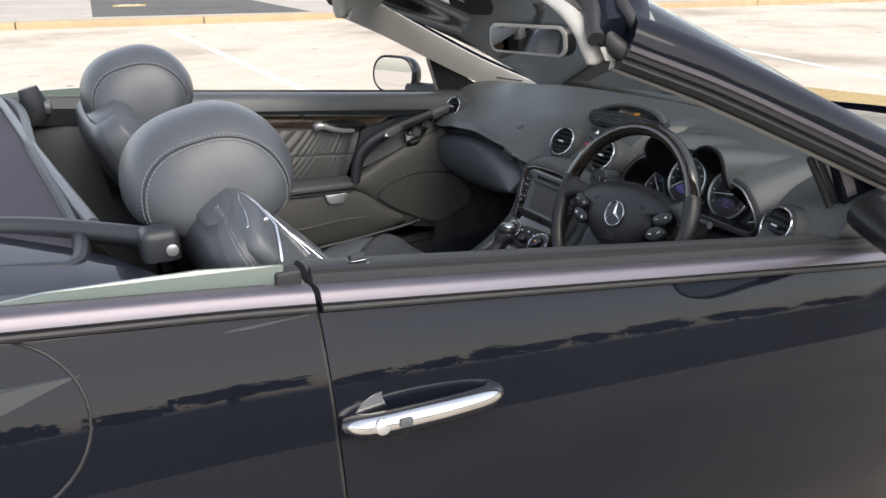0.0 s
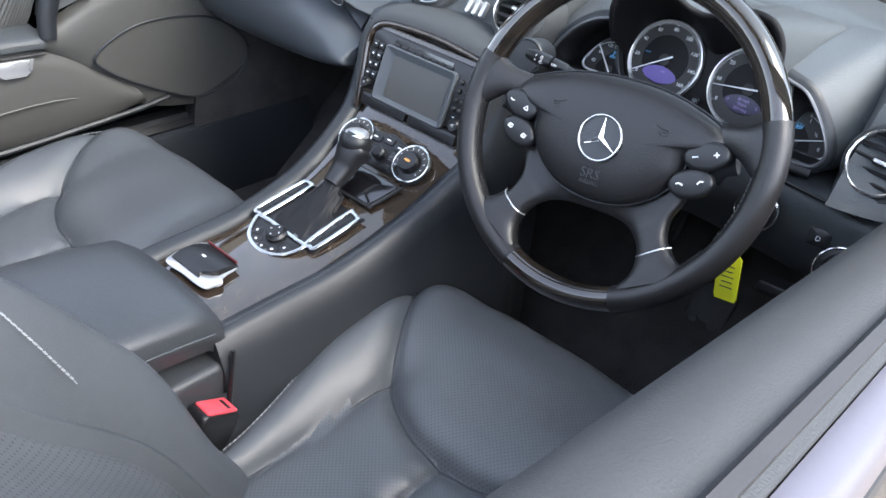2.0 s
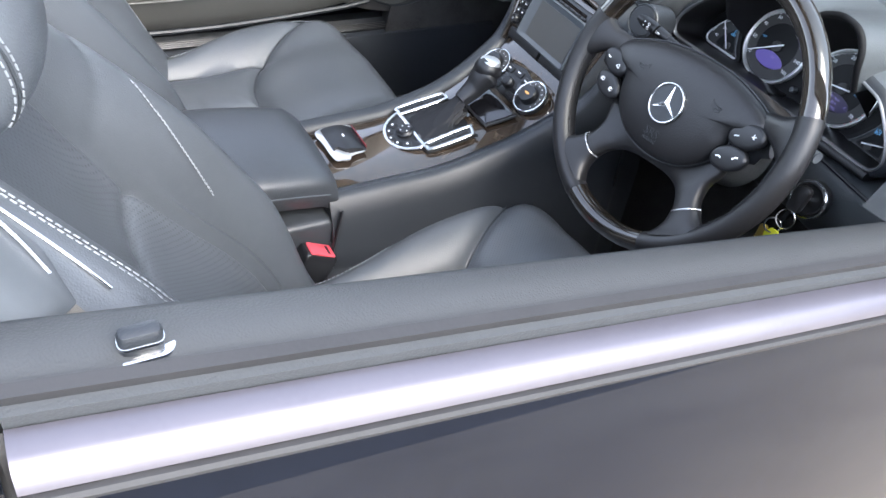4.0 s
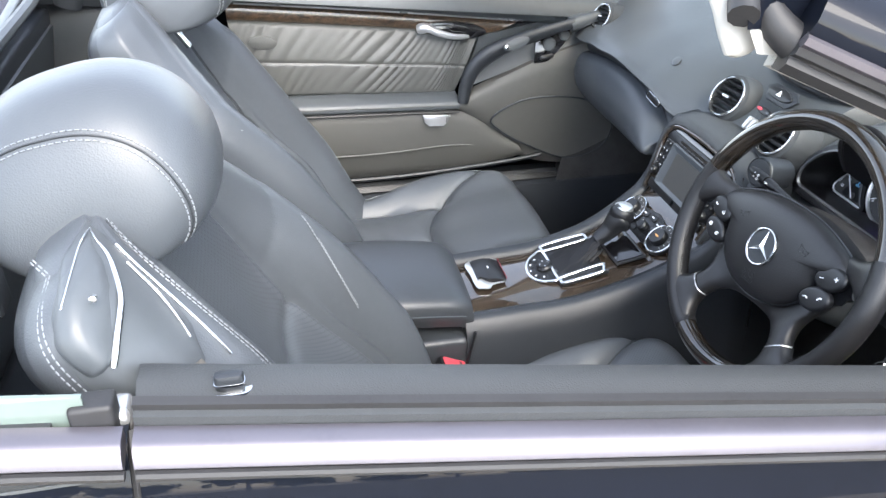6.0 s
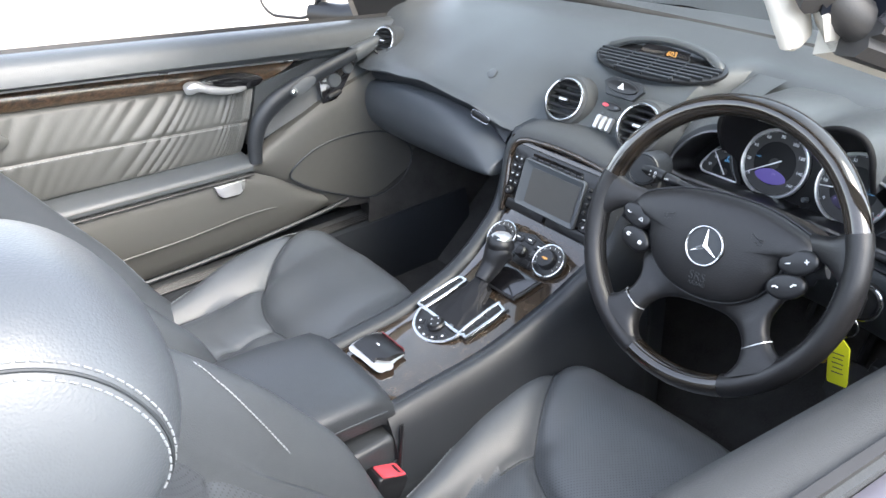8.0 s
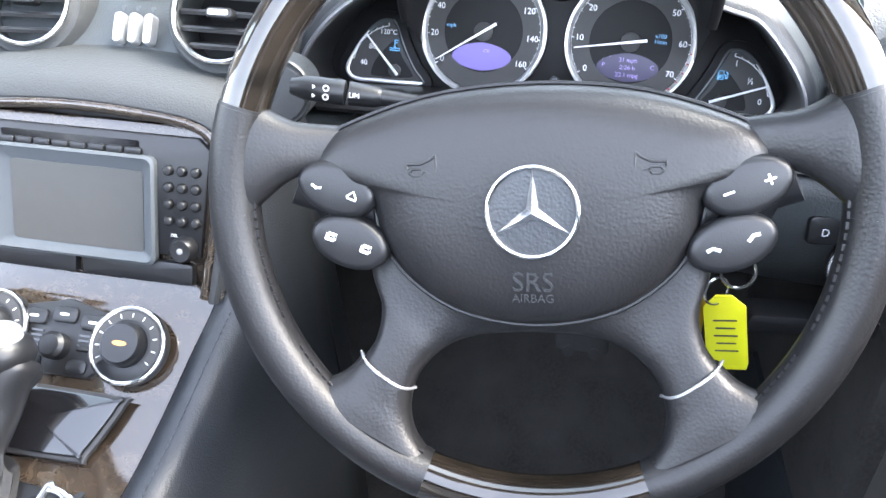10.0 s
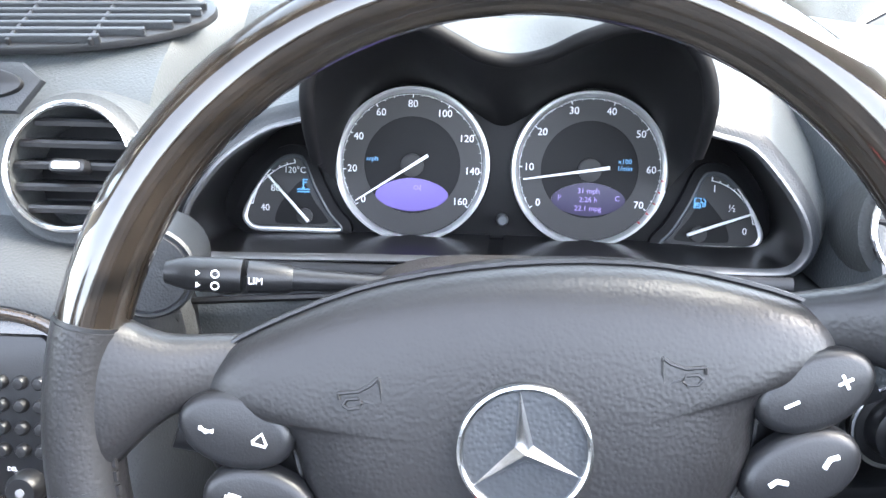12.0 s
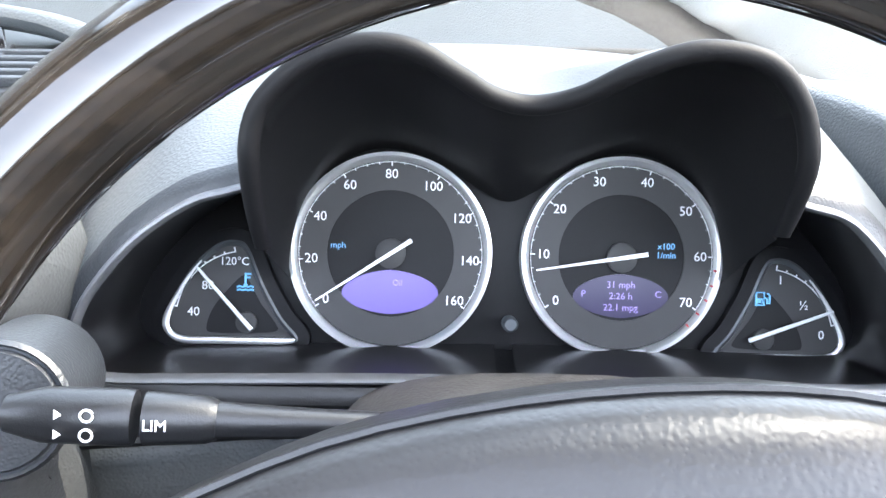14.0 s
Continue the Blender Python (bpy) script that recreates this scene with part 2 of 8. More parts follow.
def thing(name, at, label, category, group="", kind=""):
    e = new(name)
    e.empty_display_size = 0.05
    e.matrix_basis = Matrix.Translation(at)
    return tagged(e, label, category, group, kind)


def part(name, geo, material, parent=None, label="", smooth=True, sub=0, sharp=40, turn=True):
    """One mesh object from (verts, faces), under a thing or a part."""
    verts, faces = geo
    me = bpy.data.meshes.new(name)
    me.from_pydata([tuple(map(float, v)) for v in verts], [], [tuple(int(i) for i in f) for f in faces])
    me.validate()
    bm = bmesh.new()
    bm.from_mesh(me)
    if turn:
        bmesh.ops.recalc_face_normals(bm, faces=bm.faces)
    lim = radians(sharp)
    for f in bm.faces:
        f.smooth = smooth
    for e in bm.edges:
        if len(e.link_faces) == 2 and e.calc_face_angle(0) > lim:
            e.smooth = False
    bm.to_mesh(me)
    bm.free()
    me.materials.append(material)
    ob = new(name, me)
    if parent is not None:
        ob.parent = parent
        ob.matrix_parent_inverse = world_of(parent).inverted()
    if sub:
        s = ob.modifiers.new("smooth", "SUBSURF")
        s.levels = s.render_levels = sub
    return tagged(ob, label)


def join(*geos):
    V, F = [], []
    for v, f in geos:
        o = len(V)
        V.extend(v)
        F.extend([tuple(i + o for i in q) for q in f])
    return V, F


def spline(pts, n, closed=False):
    """n points along a Catmull-Rom curve through pts."""
    P = np.asarray(pts, float)
    m = len(P)
    if m < 3:
        return np.array([P[0] + (P[-1] - P[0]) * s for s in np.linspace(0, 1, n)])
    out = []
    segs = m if closed else m - 1
    for s in np.linspace(0, segs, n, endpoint=not closed):
        i = min(int(s), segs - 1)
        u = s - i
        if closed:
            a, b, c, d = P[(i - 1) % m], P[i % m], P[(i + 1) % m], P[(i + 2) % m]
        else:
            b, c = P[i], P[i + 1]
            a = P[i - 1] if i > 0 else 2 * b - c
            d = P[i + 2] if i + 2 < m else 2 * c - b
        out.append(0.5 * (2 * b + (c - a) * u + (2 * a - 5 * b + 4 * c - d) * u * u + (3 * b - a - 3 * c + d) * u ** 3))
    return np.array(out)


def loft(rings, closed=True, caps=True):
    """Skin over rings of equally many points."""
    n = len(rings[0])
    V = [p for r in rings for p in r]
    F = []
    for i in range(len(rings) - 1):
        for j in range(n if closed else n - 1):
            k = (j + 1) % n
            F.append((i * n + j, i * n + k, (i + 1) * n + k, (i + 1) * n + j))
    if closed and caps:
        for base in (0, (len(rings) - 1) * n):
            c = len(V)
            V.append(np.mean([V[base + j] for j in range(n)], axis=0))
            for j in range(n):
                F.append((base + j, base + (j + 1) % n, c))
    return V, F


def tube(path, radius, n=10, caps=True, up=None, flat=1.0):
    """A round (or flattened) rod along a path; radius is one number or one per point."""
    P = np.asarray(path, float)
    R = np.full(len(P), radius, float) if np.isscalar(radius) else np.asarray(radius, float)
    rings = []
    ref = np.asarray(up if up is not None else (0.13, 0.21, 0.97), float)
    for i in range(len(P)):
        d = unit(P[min(i + 1, len(P) - 1)] - P[max(i - 1, 0)])
        s = unit(np.cross(d, ref))
        u = np.cross(s, d)
        rings.append([P[i] + R[i] * (math.cos(a) * s + flat * math.sin(a) * u) for a in np.linspace(0, 2 * math.pi, n, endpoint=False)])
    return loft(rings, True, caps)


def ring_tube(centre, ax, ay, radius, r, n=48, m=10):
    """A torus: circle in the plane of ax, ay."""
    ax, ay = unit(ax), unit(ay)
    az = np.cross(ax, ay)
    c = np.asarray(centre, float)
    V, F = [], []
    for i in range(n):
        a = 2 * math.pi * i / n
        d = math.cos(a) * ax + math.sin(a) * ay
        for j in range(m):
            b = 2 * math.pi * j / m
            V.append(c + d * (radius + r * math.cos(b)) + az * r * math.sin(b))
    for i in range(n):
        for j in range(m):
            F.append((i * m + j, i * m + (j + 1) % m, ((i + 1) % n) * m + (j + 1) % m, ((i + 1) % n) * m + j))
    return V, F


def axes(origin, ax, ay):
    """A local frame: ax right, ay up, az towards the viewer."""
    ax = unit(ax)
    az = unit(np.cross(ax, unit(ay)))
    return np.asarray(origin, float), ax, np.cross(az, ax), az


def at(fr, x, y, z=0.0):
    return fr[0] + fr[1] * x + fr[2] * y + fr[3] * z


def slab(outline, thick, fr, bev=0.0, steps=2, offset=0.0):
    """A plate: a 2D outline (counter-clockwise) in a frame, standing proud by thick, with a rounded edge."""
    o = np.asarray(outline, float)
    n = len(o)
    e1, e2 = o - np.roll(o, 1, 0), np.roll(o, -1, 0) - o
    nn = np.stack([e1[:, 1], -e1[:, 0]], 1) / (np.linalg.norm(e1, axis=1, keepdims=True) + 1e-12)
    nn += np.stack([e2[:, 1], -e2[:, 0]], 1) / (np.linalg.norm(e2, axis=1, keepdims=True) + 1e-12)
    nn /= np.linalg.norm(nn, axis=1, keepdims=True) + 1e-12
    rings = [[at(fr, *p, offset) for p in o]]
    if bev > 0:
        for k in range(steps + 1):
            a = 0.5 * math.pi * k / steps
            q = o - nn * bev * (1 - math.cos(a))
            rings.append([at(fr, *p, offset + thick - bev + bev * math.sin(a)) for p in q])
    else:
        rings.append([at(fr, *p, offset + thick) for p in o])
    return loft(rings, True, True)


def rrect(w, h, r, n=5, cx=0.0, cy=0.0):
    out = []
    for sx, sy, a0 in ((1, 1, 0), (-1, 1, 90), (-1, -1, 180), (1, -1, 270)):
        for k in range(n + 1):
            a = radians(a0 + 90 * k / n)
            out.append((cx + sx * (w / 2 - r) + r * math.cos(a), cy + sy * (h / 2 - r) + r * math.sin(a)))
    return out


def oval(a, b, n=40, cx=0.0, cy=0.0, turn=0.0):
    c, s = math.cos(turn), math.sin(turn)
    out = []
    for i in range(n):
        t = 2 * math.pi * i / n
        x, y = a * math.cos(t), b * math.sin(t)
        out.append((cx + x * c - y * s, cy + x * s + y * c))
    return out


def revolve(profile, fr, n=32):
    """A turned body: (radius, height) along the frame's z."""
    rings = []
    for r, h in profile:
        rings.append([at(fr, r * math.cos(a), r * math.sin(a), h) for a in np.linspace(0, 2 * math.pi, n, endpoint=False)])
    return loft(rings, True, True)


def annulus(fr, r0, r1, h, n=48, a0=0.0, a1=360.0, base=0.0):
    """A flat ring, or a sector of one, h high."""
    full = abs(a1 - a0) >= 359.9
    angs = np.linspace(radians(a0), radians(a1), n, endpoint=not full)
    rings = [[at(fr, r * math.cos(a), r * math.sin(a), z) for r, z in ((r0, base), (r1, base), (r1, base + h), (r0, base + h))] for a in angs]
    if full:
        rings.append(rings[0])
    return loft(rings, True, not full)


def block(lo, hi, r=0.01):
    """A box with rounded upright and upper edges, between two corners."""
    lo, hi = np.minimum(lo, hi), np.maximum(lo, hi)
    c = (lo + hi) / 2
    r = min(r, 0.45 * (hi - lo).min())
    fr = axes((c[0], c[1], lo[2]), (1, 0, 0), (0, 1, 0))
    return slab(rrect(hi[0] - lo[0], hi[1] - lo[1], r, 4), hi[2] - lo[2], fr, r, 3)


def strip(top, bot, inward, bulge=0.0, thick=0.02, nu=24, nv=8, wave=None, edge=0.004):
    """A cushion-like panel between an upper and a lower line; inward is the way it faces."""
    A, B = spline(top, nu), spline(bot, nu)
    w = unit(inward)
    rings = []
    for i in range(nu):
        r = []
        for j in range(nv + 1):
            s = j / nv
            q = A[i] + (B[i] - A[i]) * s
            h = bulge * math.sin(math.pi * s) ** 0.7 if bulge else 0.0
            if j in (0, nv):
                h -= edge
            if wave is not None:
                h += wave(i / (nu - 1), s)
            r.append(q + w * h)
        for j in (nv, 0):
            r.append(A[i] + (B[i] - A[i]) * (j / nv) - w * thick)
        rings.append(r)
    return loft(rings, True, True)


def stitches(path, normals, length=0.0055, gap=0.0025, width=0.0011, height=0.0010):
    """A row of thread stitches along a path."""
    P = np.asarray(path, float)
    N = np.asarray(normals, float)
    seg = np.linalg.norm(np.diff(P, axis=0), axis=1)
    cum = np.concatenate([[0], np.cumsum(seg)])
    V, F = [], []
    s = gap
    while s + length < cum[-1]:
        ends = []
        for q in (s, s + length):
            i = min(np.searchsorted(cum, q, side="right") - 1, len(seg) - 1)
            u = (q - cum[i]) / max(seg[i], 1e-9)
            ends.append((P[i] + (P[i + 1] - P[i]) * u, unit(N[i])))
        d = unit(ends[1][0] - ends[0][0])
        side = unit(np.cross(d, ends[0][1])) * width / 2
        o = len(V)
        for (q, nrm), k in zip(ends, (0, 1)):
            V += [q + side - nrm * 0.0004, q + side * 0.6 + nrm * height, q - side * 0.6 + nrm * height, q - side - nrm * 0.0004]
        F += [(o, o + 1, o + 5, o + 4), (o + 1, o + 2, o + 6, o + 5), (o + 2, o + 3, o + 7, o + 6), (o, o + 1, o + 2, o + 3), (o + 4, o + 5, o + 6, o + 7)]
        s += length + gap
    return V, F


def letters(text, size, fr, material, parent, name="lettering", h=0.0003, align="CENTER"):
    """Raised lettering in the built-in font, centred on the frame."""
    cu = bpy.data.curves.new("t", "FONT")
    cu.body, cu.size, cu.align_x, cu.align_y, cu.extrude = text, size, align, "CENTER", h
    cu.resolution_u = 3
    tmp = new("t", cu)
    me = bpy.data.meshes.new_from_object(tmp.evaluated_get(bpy.context.evaluated_depsgraph_get()))
    geo = ([at(fr, *v.co) for v in me.vertices], [tuple(q.vertices) for q in me.polygons])
    bpy.data.objects.remove(tmp)
    bpy.data.meshes.remove(me)
    return part(name, geo, material, parent, smooth=False)
# ---- the setting: car park, kerb, pavement, road, planting ----


def sheet(x0, y0, x1, y1, z, nx=1, ny=1):
    V = [(x0 + (x1 - x0) * i / nx, y0 + (y1 - y0) * j / ny, z) for j in range(ny + 1) for i in range(nx + 1)]
    F = [(j * (nx + 1) + i, j * (nx + 1) + i + 1, (j + 1) * (nx + 1) + i + 1, (j + 1) * (nx + 1) + i) for j in range(ny) for i in range(nx)]
    return V, F


tagged(part("ground", sheet(-600, -600, 600, 600, 0.0), CONCRETE, smooth=False), "pale worn car park surface with dark stains", "ground", kind="structure")

KX, KY, KS = 0.0, 14.75, -0.165            # kerb line: y = KY + KS x
kdir = unit((1, KS, 0))
kout = np.array([-kdir[1], kdir[0], 0.0])


def kerb_point(s, off, z):
    return vec3(KX, KY, 0) + kdir * s + kout * off + vec3(0, 0, z)


kerb = thing("kerb", (0, KY, 0), "yellow sandstone kerb along the car park edge", "kerb", kind="structure")
for i in range(-14, 16):
    a, b = i * 3.3 - 0.9 + 0.012, (i + 1) * 3.3 - 0.9 - 0.012
    prof = [(0.0, 0.0), (0.012, 0.10), (0.03, 0.125), (0.30, 0.13), (0.30, 0.0)]
    part("kerb_stone", loft([[kerb_point(s, o, z) for o, z in prof] for s in (a, b)]), KERB, kerb, smooth=False)
paver = [kerb_point(s, o, 0.126) for s, o in ((-60, 0.31), (60, 0.31), (60, 9.0), (-60, 9.0))]
tagged(part("pavement", (paver + [p - vec3(0, 0, 0.12) for p in paver], [(0, 1, 2, 3), (4, 5, 6, 7), (0, 1, 5, 4), (1, 2, 6, 5), (2, 3, 7, 6), (3, 0, 4, 7)]), PAVING, smooth=False), "pale concrete pavement behind the kerb", "pavement", kind="structure")
patch = [kerb_point(s, o, 0.132) for s, o in ((0.35, 0.9), (4.6, 0.6), (3.4, 8.5), (-0.2, 8.5))]
tagged(part("asphalt_patch", (patch + [p - vec3(0, 0, 0.02) for p in patch], [(0, 1, 2, 3), (0, 1, 5, 4), (1, 2, 6, 5), (2, 3, 7, 6), (3, 0, 4, 7)]), ASPHALT, smooth=False), "dark grey asphalt repair in the pavement", "asphalt", kind="structure")
cover = thing("drain_cover", (1.6, 18.6, 0.13), "rusty rectangular drain cover set in the asphalt", "drain cover")
cfr = axes((1.6, 18.6, 0.133), kdir, kout)
part("rim", slab(rrect(0.72, 0.62, 0.02), 0.012, cfr, 0.004), BRICK, cover)
part("plate", slab(rrect(0.5, 0.5, 0.01), 0.006, cfr, 0.002, offset=0.012), BRASS, cover, "rust-brown plate")


def painted_line(a, b, w=0.10):
    a, b = np.array(a, float), np.array(b, float)
    d = unit(b - a)
    n = np.array([-d[1], d[0]])
    P = [a - n * w / 2, b - n * w / 2, b + n * w / 2, a + n * w / 2]
    V = [(p[0], p[1], z) for z in (0.0, 0.004) for p in P]
    return V, [(4, 5, 6, 7), (0, 1, 5, 4), (1, 2, 6, 5), (2, 3, 7, 6), (3, 0, 4, 7)]


for i, (a, b) in enumerate((((1.5, 13.2), (1.48, 2.2)), ((9.6, 12.0), (6.9, 2.6)), ((-3.6, 14.0), (-3.7, 2.4)))):
    tagged(part("bay_line", painted_line(a, b, 0.11), LINE, smooth=False), "worn white painted parking bay line", "line", "parking bay lines", "structure")

# a strip of yellow paving bricks beyond the bonnet
strip_of_bricks = thing("brick_strip", (5.2, 3.6, 0), "strip of yellow paving bricks let into the car park", "paving", kind="structure")
bd = unit((0.30, -1.0, 0))
bn = np.array([-bd[1], bd[0], 0.0])
brick_geo = slab(rrect(0.198, 0.098, 0.006, 2), 0.016, axes((0, 0, 0), (1, 0, 0), (0, 1, 0)), 0.004, 1)
brick_mesh = None
for r in range(8):
    for c in range(34):
        o = vec3(4.35, 6.2, 0) + bd * (c * 0.205 + (0.1 if r % 2 else 0)) + bn * r * 0.105
        if brick_mesh is None:
            ob = part("brick", brick_geo, BRICK, strip_of_bricks)
            brick_mesh = ob.data
        else:
            ob = new("brick", brick_mesh)
            ob.parent = strip_of_bricks
            ob.matrix_parent_inverse = world_of(strip_of_bricks).inverted()
        ob.matrix_basis = Matrix.Translation((o[0], o[1], -0.006 + 0.003 * random.random())) @ Euler((0, 0, math.atan2(bd[1], bd[0]) + random.uniform(-0.01, 0.01))).to_matrix().to_4x4()

# dark road on the driver's side, and the tree line that the paint mirrors
road = [(-300, -4.0), (300, -4.0), (300, -70), (-300, -70)]
tagged(part("road", ([(x, y, 0.005) for x, y in road], [(0, 1, 2, 3)]), ASPHALT, smooth=False), "dark asphalt access road", "road", kind="structure")


def leaf_cloud(n, centre, size, leaf, seed):
    """Many small folded leaves in an uneven cloud."""
    rng = np.random.default_rng(seed)
    V, F = [], []
    lumps = rng.normal(0, 0.45, (9, 3))
    for i in range(n):
        q = lumps[rng.integers(9)] + rng.normal(0, 0.30, 3)
        q = np.clip(q, -1.15, 1.15) * size + centre
        if q[2] < 0.03:
            q[2] = 0.03 + 0.1 * rng.random()
        d, e = unit(rng.normal(0, 1, 3)), unit(rng.normal(0, 1, 3))
        e = unit(e - d * (d @ e))
        L = leaf * rng.uniform(0.6, 1.4)
        nn = np.cross(d, e)
        o = len(V)
        V += [q - d * L, q + e * L * 0.5 + nn * L * 0.15, q + d * L, q - e * L * 0.5 + nn * L * 0.15]
        F += [(o, o + 1, o + 2), (o, o + 2, o + 3)]
    return V, F


for i in range(11):
    x, y = 14.5 + 2.5 * random.random(), -11.0 + i * 0.95
    h = 1.35 + 0.5 * random.random()
    sh = thing("shrub", (x, y, 0), "leafy green shrub in a planted bed" if i % 3 else "reddish brown leafy shrub in a planted bed", "shrub", "bed of shrubs")
    part("stems", tube([(x, y, 0), (x + 0.05, y + 0.1, h * 0.6)], [0.05, 0.02], 6), CARPET, sh)
    part("foliage", leaf_cloud(1500, vec3(x, y, h * 0.62), vec3(0.75, 0.75, h * 0.42), 0.055, 40 + i), LEAF if i % 3 else LEAF_RED, sh)
bed = [(12.6, -14), (40, -14), (40, 0.5), (12.6, 0.5)]
tagged(part("grass_bed", ([(x, y, 0.06) for x, y in bed], [(0, 1, 2, 3)]), GRASS, smooth=False), "bright grass around the planted bed", "grass", kind="structure")
for i in range(26):
    x, y = -75 + i * 6.2 + random.uniform(-1.5, 1.5), -62 - 6 * random.random()
    h = random.uniform(2.6, 5.0)
    tr = thing("tree", (x, y, 0), "distant dark tree beyond the road", "tree", "distant tree line")
    part("trunk", tube([(x, y, 0), (x + 0.1, y, h * 0.35), (x + 0.2, y + 0.2, h * 0.8)], [0.22, 0.16, 0.05], 7), CARPET, tr)
    part("crown", leaf_cloud(420, vec3(x, y, h * 0.62), vec3(2.6, 2.0, h * 0.36), 0.5, 90 + i), LEAF, tr)
# ---- the car: body, doors, windscreen ----
car = thing("convertible_car", (0, 0, 0), "dark blue open-top sports car with a grey leather cabin", "car")


def belt(x, s=1):
    """Height of the window line."""
    return 0.880 - 0.085 * x if s > 0 else 0.832 - 0.126 * x


def flare(x, s):
    """How far the driver's flank stands out from a straight side."""
    return 0.0 if s > 0 else max(-0.04, min(0.03, 0.011 + 0.057 * x))


def ends(x):
    """How far the plan draws in towards the rounded nose and tail."""
    a = max(0.0, (x - 0.9) / 1.3) ** 2 * 0.10 + max(0.0, (-1.2 - x) / 0.9) ** 2 * 0.09
    return a + 0.26 * max(0.0, (x - 1.75) / 0.5) ** 2.5 + 0.22 * max(0.0, (-1.75 - x) / 0.4) ** 2.5


def side_ring(x, s):
    """Outer skin of the flank from the window line to the sill at station x; s is -1 on the driver's side."""
    z = belt(x, s) - 0.006
    w = ends(x)
    pts = [(0.735, z), (0.748, z - 0.012), (0.773, z - 0.07), (0.796, z - 0.15), (0.813, z - 0.24), (0.822, z - 0.33), (0.822, z - 0.42), (0.811, z - 0.50), (0.80, z - 0.56), (0.776, 0.27), (0.70, 0.20)]
    P = spline([(x, s * (y - w + flare(x, s)), zz) for y, zz in pts], 30)
    return list(P)


def flank(xs, s):
    outer = [side_ring(x, s) for x in xs]
    rings = []
    for r in outer:
        r = list(r)
        inner = [q - vec3(0, s * 0.02, 0) for q in r[::-1]]
        rings.append(r + inner)
    return loft(rings, True, True)


GAP_REAR, GAP_FRONT = -0.79, 0.50
DOOR = {}
for s, nm in ((-1, "driver"), (1, "passenger")):
    d = thing("door_1" if s < 0 else "door_2", (0, s * 0.8, 0.3), "closed dark blue driver's door with a chrome handle" if s < 0 else "closed passenger door with grey leather and walnut trim", "car door", "car doors", "structure")
    DOOR[s] = d
    part("door_skin", flank(np.linspace(GAP_REAR + 0.003, GAP_FRONT - 0.003, 18), s), PAINT, d)
    part("rear_wing", flank(np.linspace(-2.15, GAP_REAR - 0.003, 18), s), PAINT, car)
    part("front_wing", flank(np.linspace(GAP_FRONT + 0.003, 2.25, 18), s), PAINT, car)
    # bright strip and top rail along the window line
    for nm2, a, b, owner in (("window_line_strip", GAP_REAR + 0.004, 0.33, d), ("window_line_strip", -1.7, GAP_REAR - 0.004, car)):
        xs = np.linspace(a, b, 14)
        rings = [[(x, s * (yy + flare(x, s)), belt(x, s) + zz) for yy, zz in ((0.735, -0.010), (0.760, -0.016), (0.764, -0.011), (0.760, 0.000), (0.752, 0.005), (0.735, 0.005))] for x in xs]
        part(nm2, loft(rings), SILL_METAL, owner, "satin silver strip")
        part("strip_seal", tube([(x, s * (0.763 + flare(x, s)), belt(x, s) - 0.019) for x in xs], 0.0045, 8), RUBBER, owner)
    xs = np.linspace(GAP_REAR + 0.004, 0.36, 16)
    rings = [[(x, s * (yy + flare(x, s)), belt(x, s) + zz) for yy, zz in ((0.734, -0.03), (0.734, 0.013), (0.722, 0.016), (0.715, 0.012), (0.700, 0.018), (0.672, 0.014), (0.655, 0.000), (0.648, -0.03))] for x in xs]
    # one trim on both doors; the driver's is toned darker for how light falls there
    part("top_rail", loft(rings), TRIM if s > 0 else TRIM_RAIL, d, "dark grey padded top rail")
    part("window_seal", loft([[(x, s * (yy + flare(x, s)), belt(x, s) + zz) for yy, zz in ((0.728, 0.012), (0.728, 0.020), (0.720, 0.022), (0.716, 0.012))] for x in xs]), RUBBER, d)
    # lock pin
    px_, py_ = (-0.715, -0.672) if s < 0 else (-0.70, 0.668)
    pz = belt(px_, s) + 0.012
    fr = axes((px_, py_, pz), (1, 0, 0), (0, 1, 0))
    pin = part("lock_pin", slab(rrect(0.024, 0.012, 0.0045, 4), 0.018, fr, 0.004), TRIM_DARK, d, "grey lock pin in a chrome collar")
    part("collar", join(slab(rrect(0.036, 0.021, 0.009, 6), 0.003, fr, 0.0012), slab(rrect(0.0255, 0.0135, 0.005, 4), 0.002, fr, 0.0008, offset=0.008)), CHROME, pin, "chrome collar")

# outer handle of the driver's door
dfr = axes((-0.668, -0.768, 0.757), (0.994, 0.0, -0.108), (0.0, 0.26, 1.0))
handle = part("door_handle", slab(oval(0.118, 0.044, 48), 0.006, dfr, 0.003, offset=-0.01), PAINT, DOOR[-1], "chrome bow handle over a recessed oval cup")
part("cup", slab(oval(0.104, 0.038, 44, 0.006, 0.003), 0.004, dfr, 0.002, offset=-0.005), GLOSS, handle, "black recessed cup")
bow = spline([at(dfr, -0.112, -0.004, 0.0), at(dfr, -0.085, -0.002, 0.022), at(dfr, -0.03, 0.003, 0.034), at(dfr, 0.03, 0.006, 0.036), at(dfr, 0.085, 0.007, 0.026), at(dfr, 0.112, 0.006, 0.0)], 22)
part("bow", tube(bow, [0.012, 0.015] + [0.0165] * 18 + [0.013, 0.008], 14, up=dfr[2], flat=0.8), CHROME, handle, "polished chrome bow")
part("grip_underside", tube(bow[3:-3] - dfr[2] * 0.011 + dfr[3] * 0.001, 0.008, 10), PAINT, handle)
part("lock_barrel", revolve([(0.0105, 0), (0.0105, 0.005), (0.008, 0.007), (0, 0.007)], axes(at(dfr, -0.078, -0.002, 0.036), dfr[1], dfr[2]), 24), SILVER, handle)
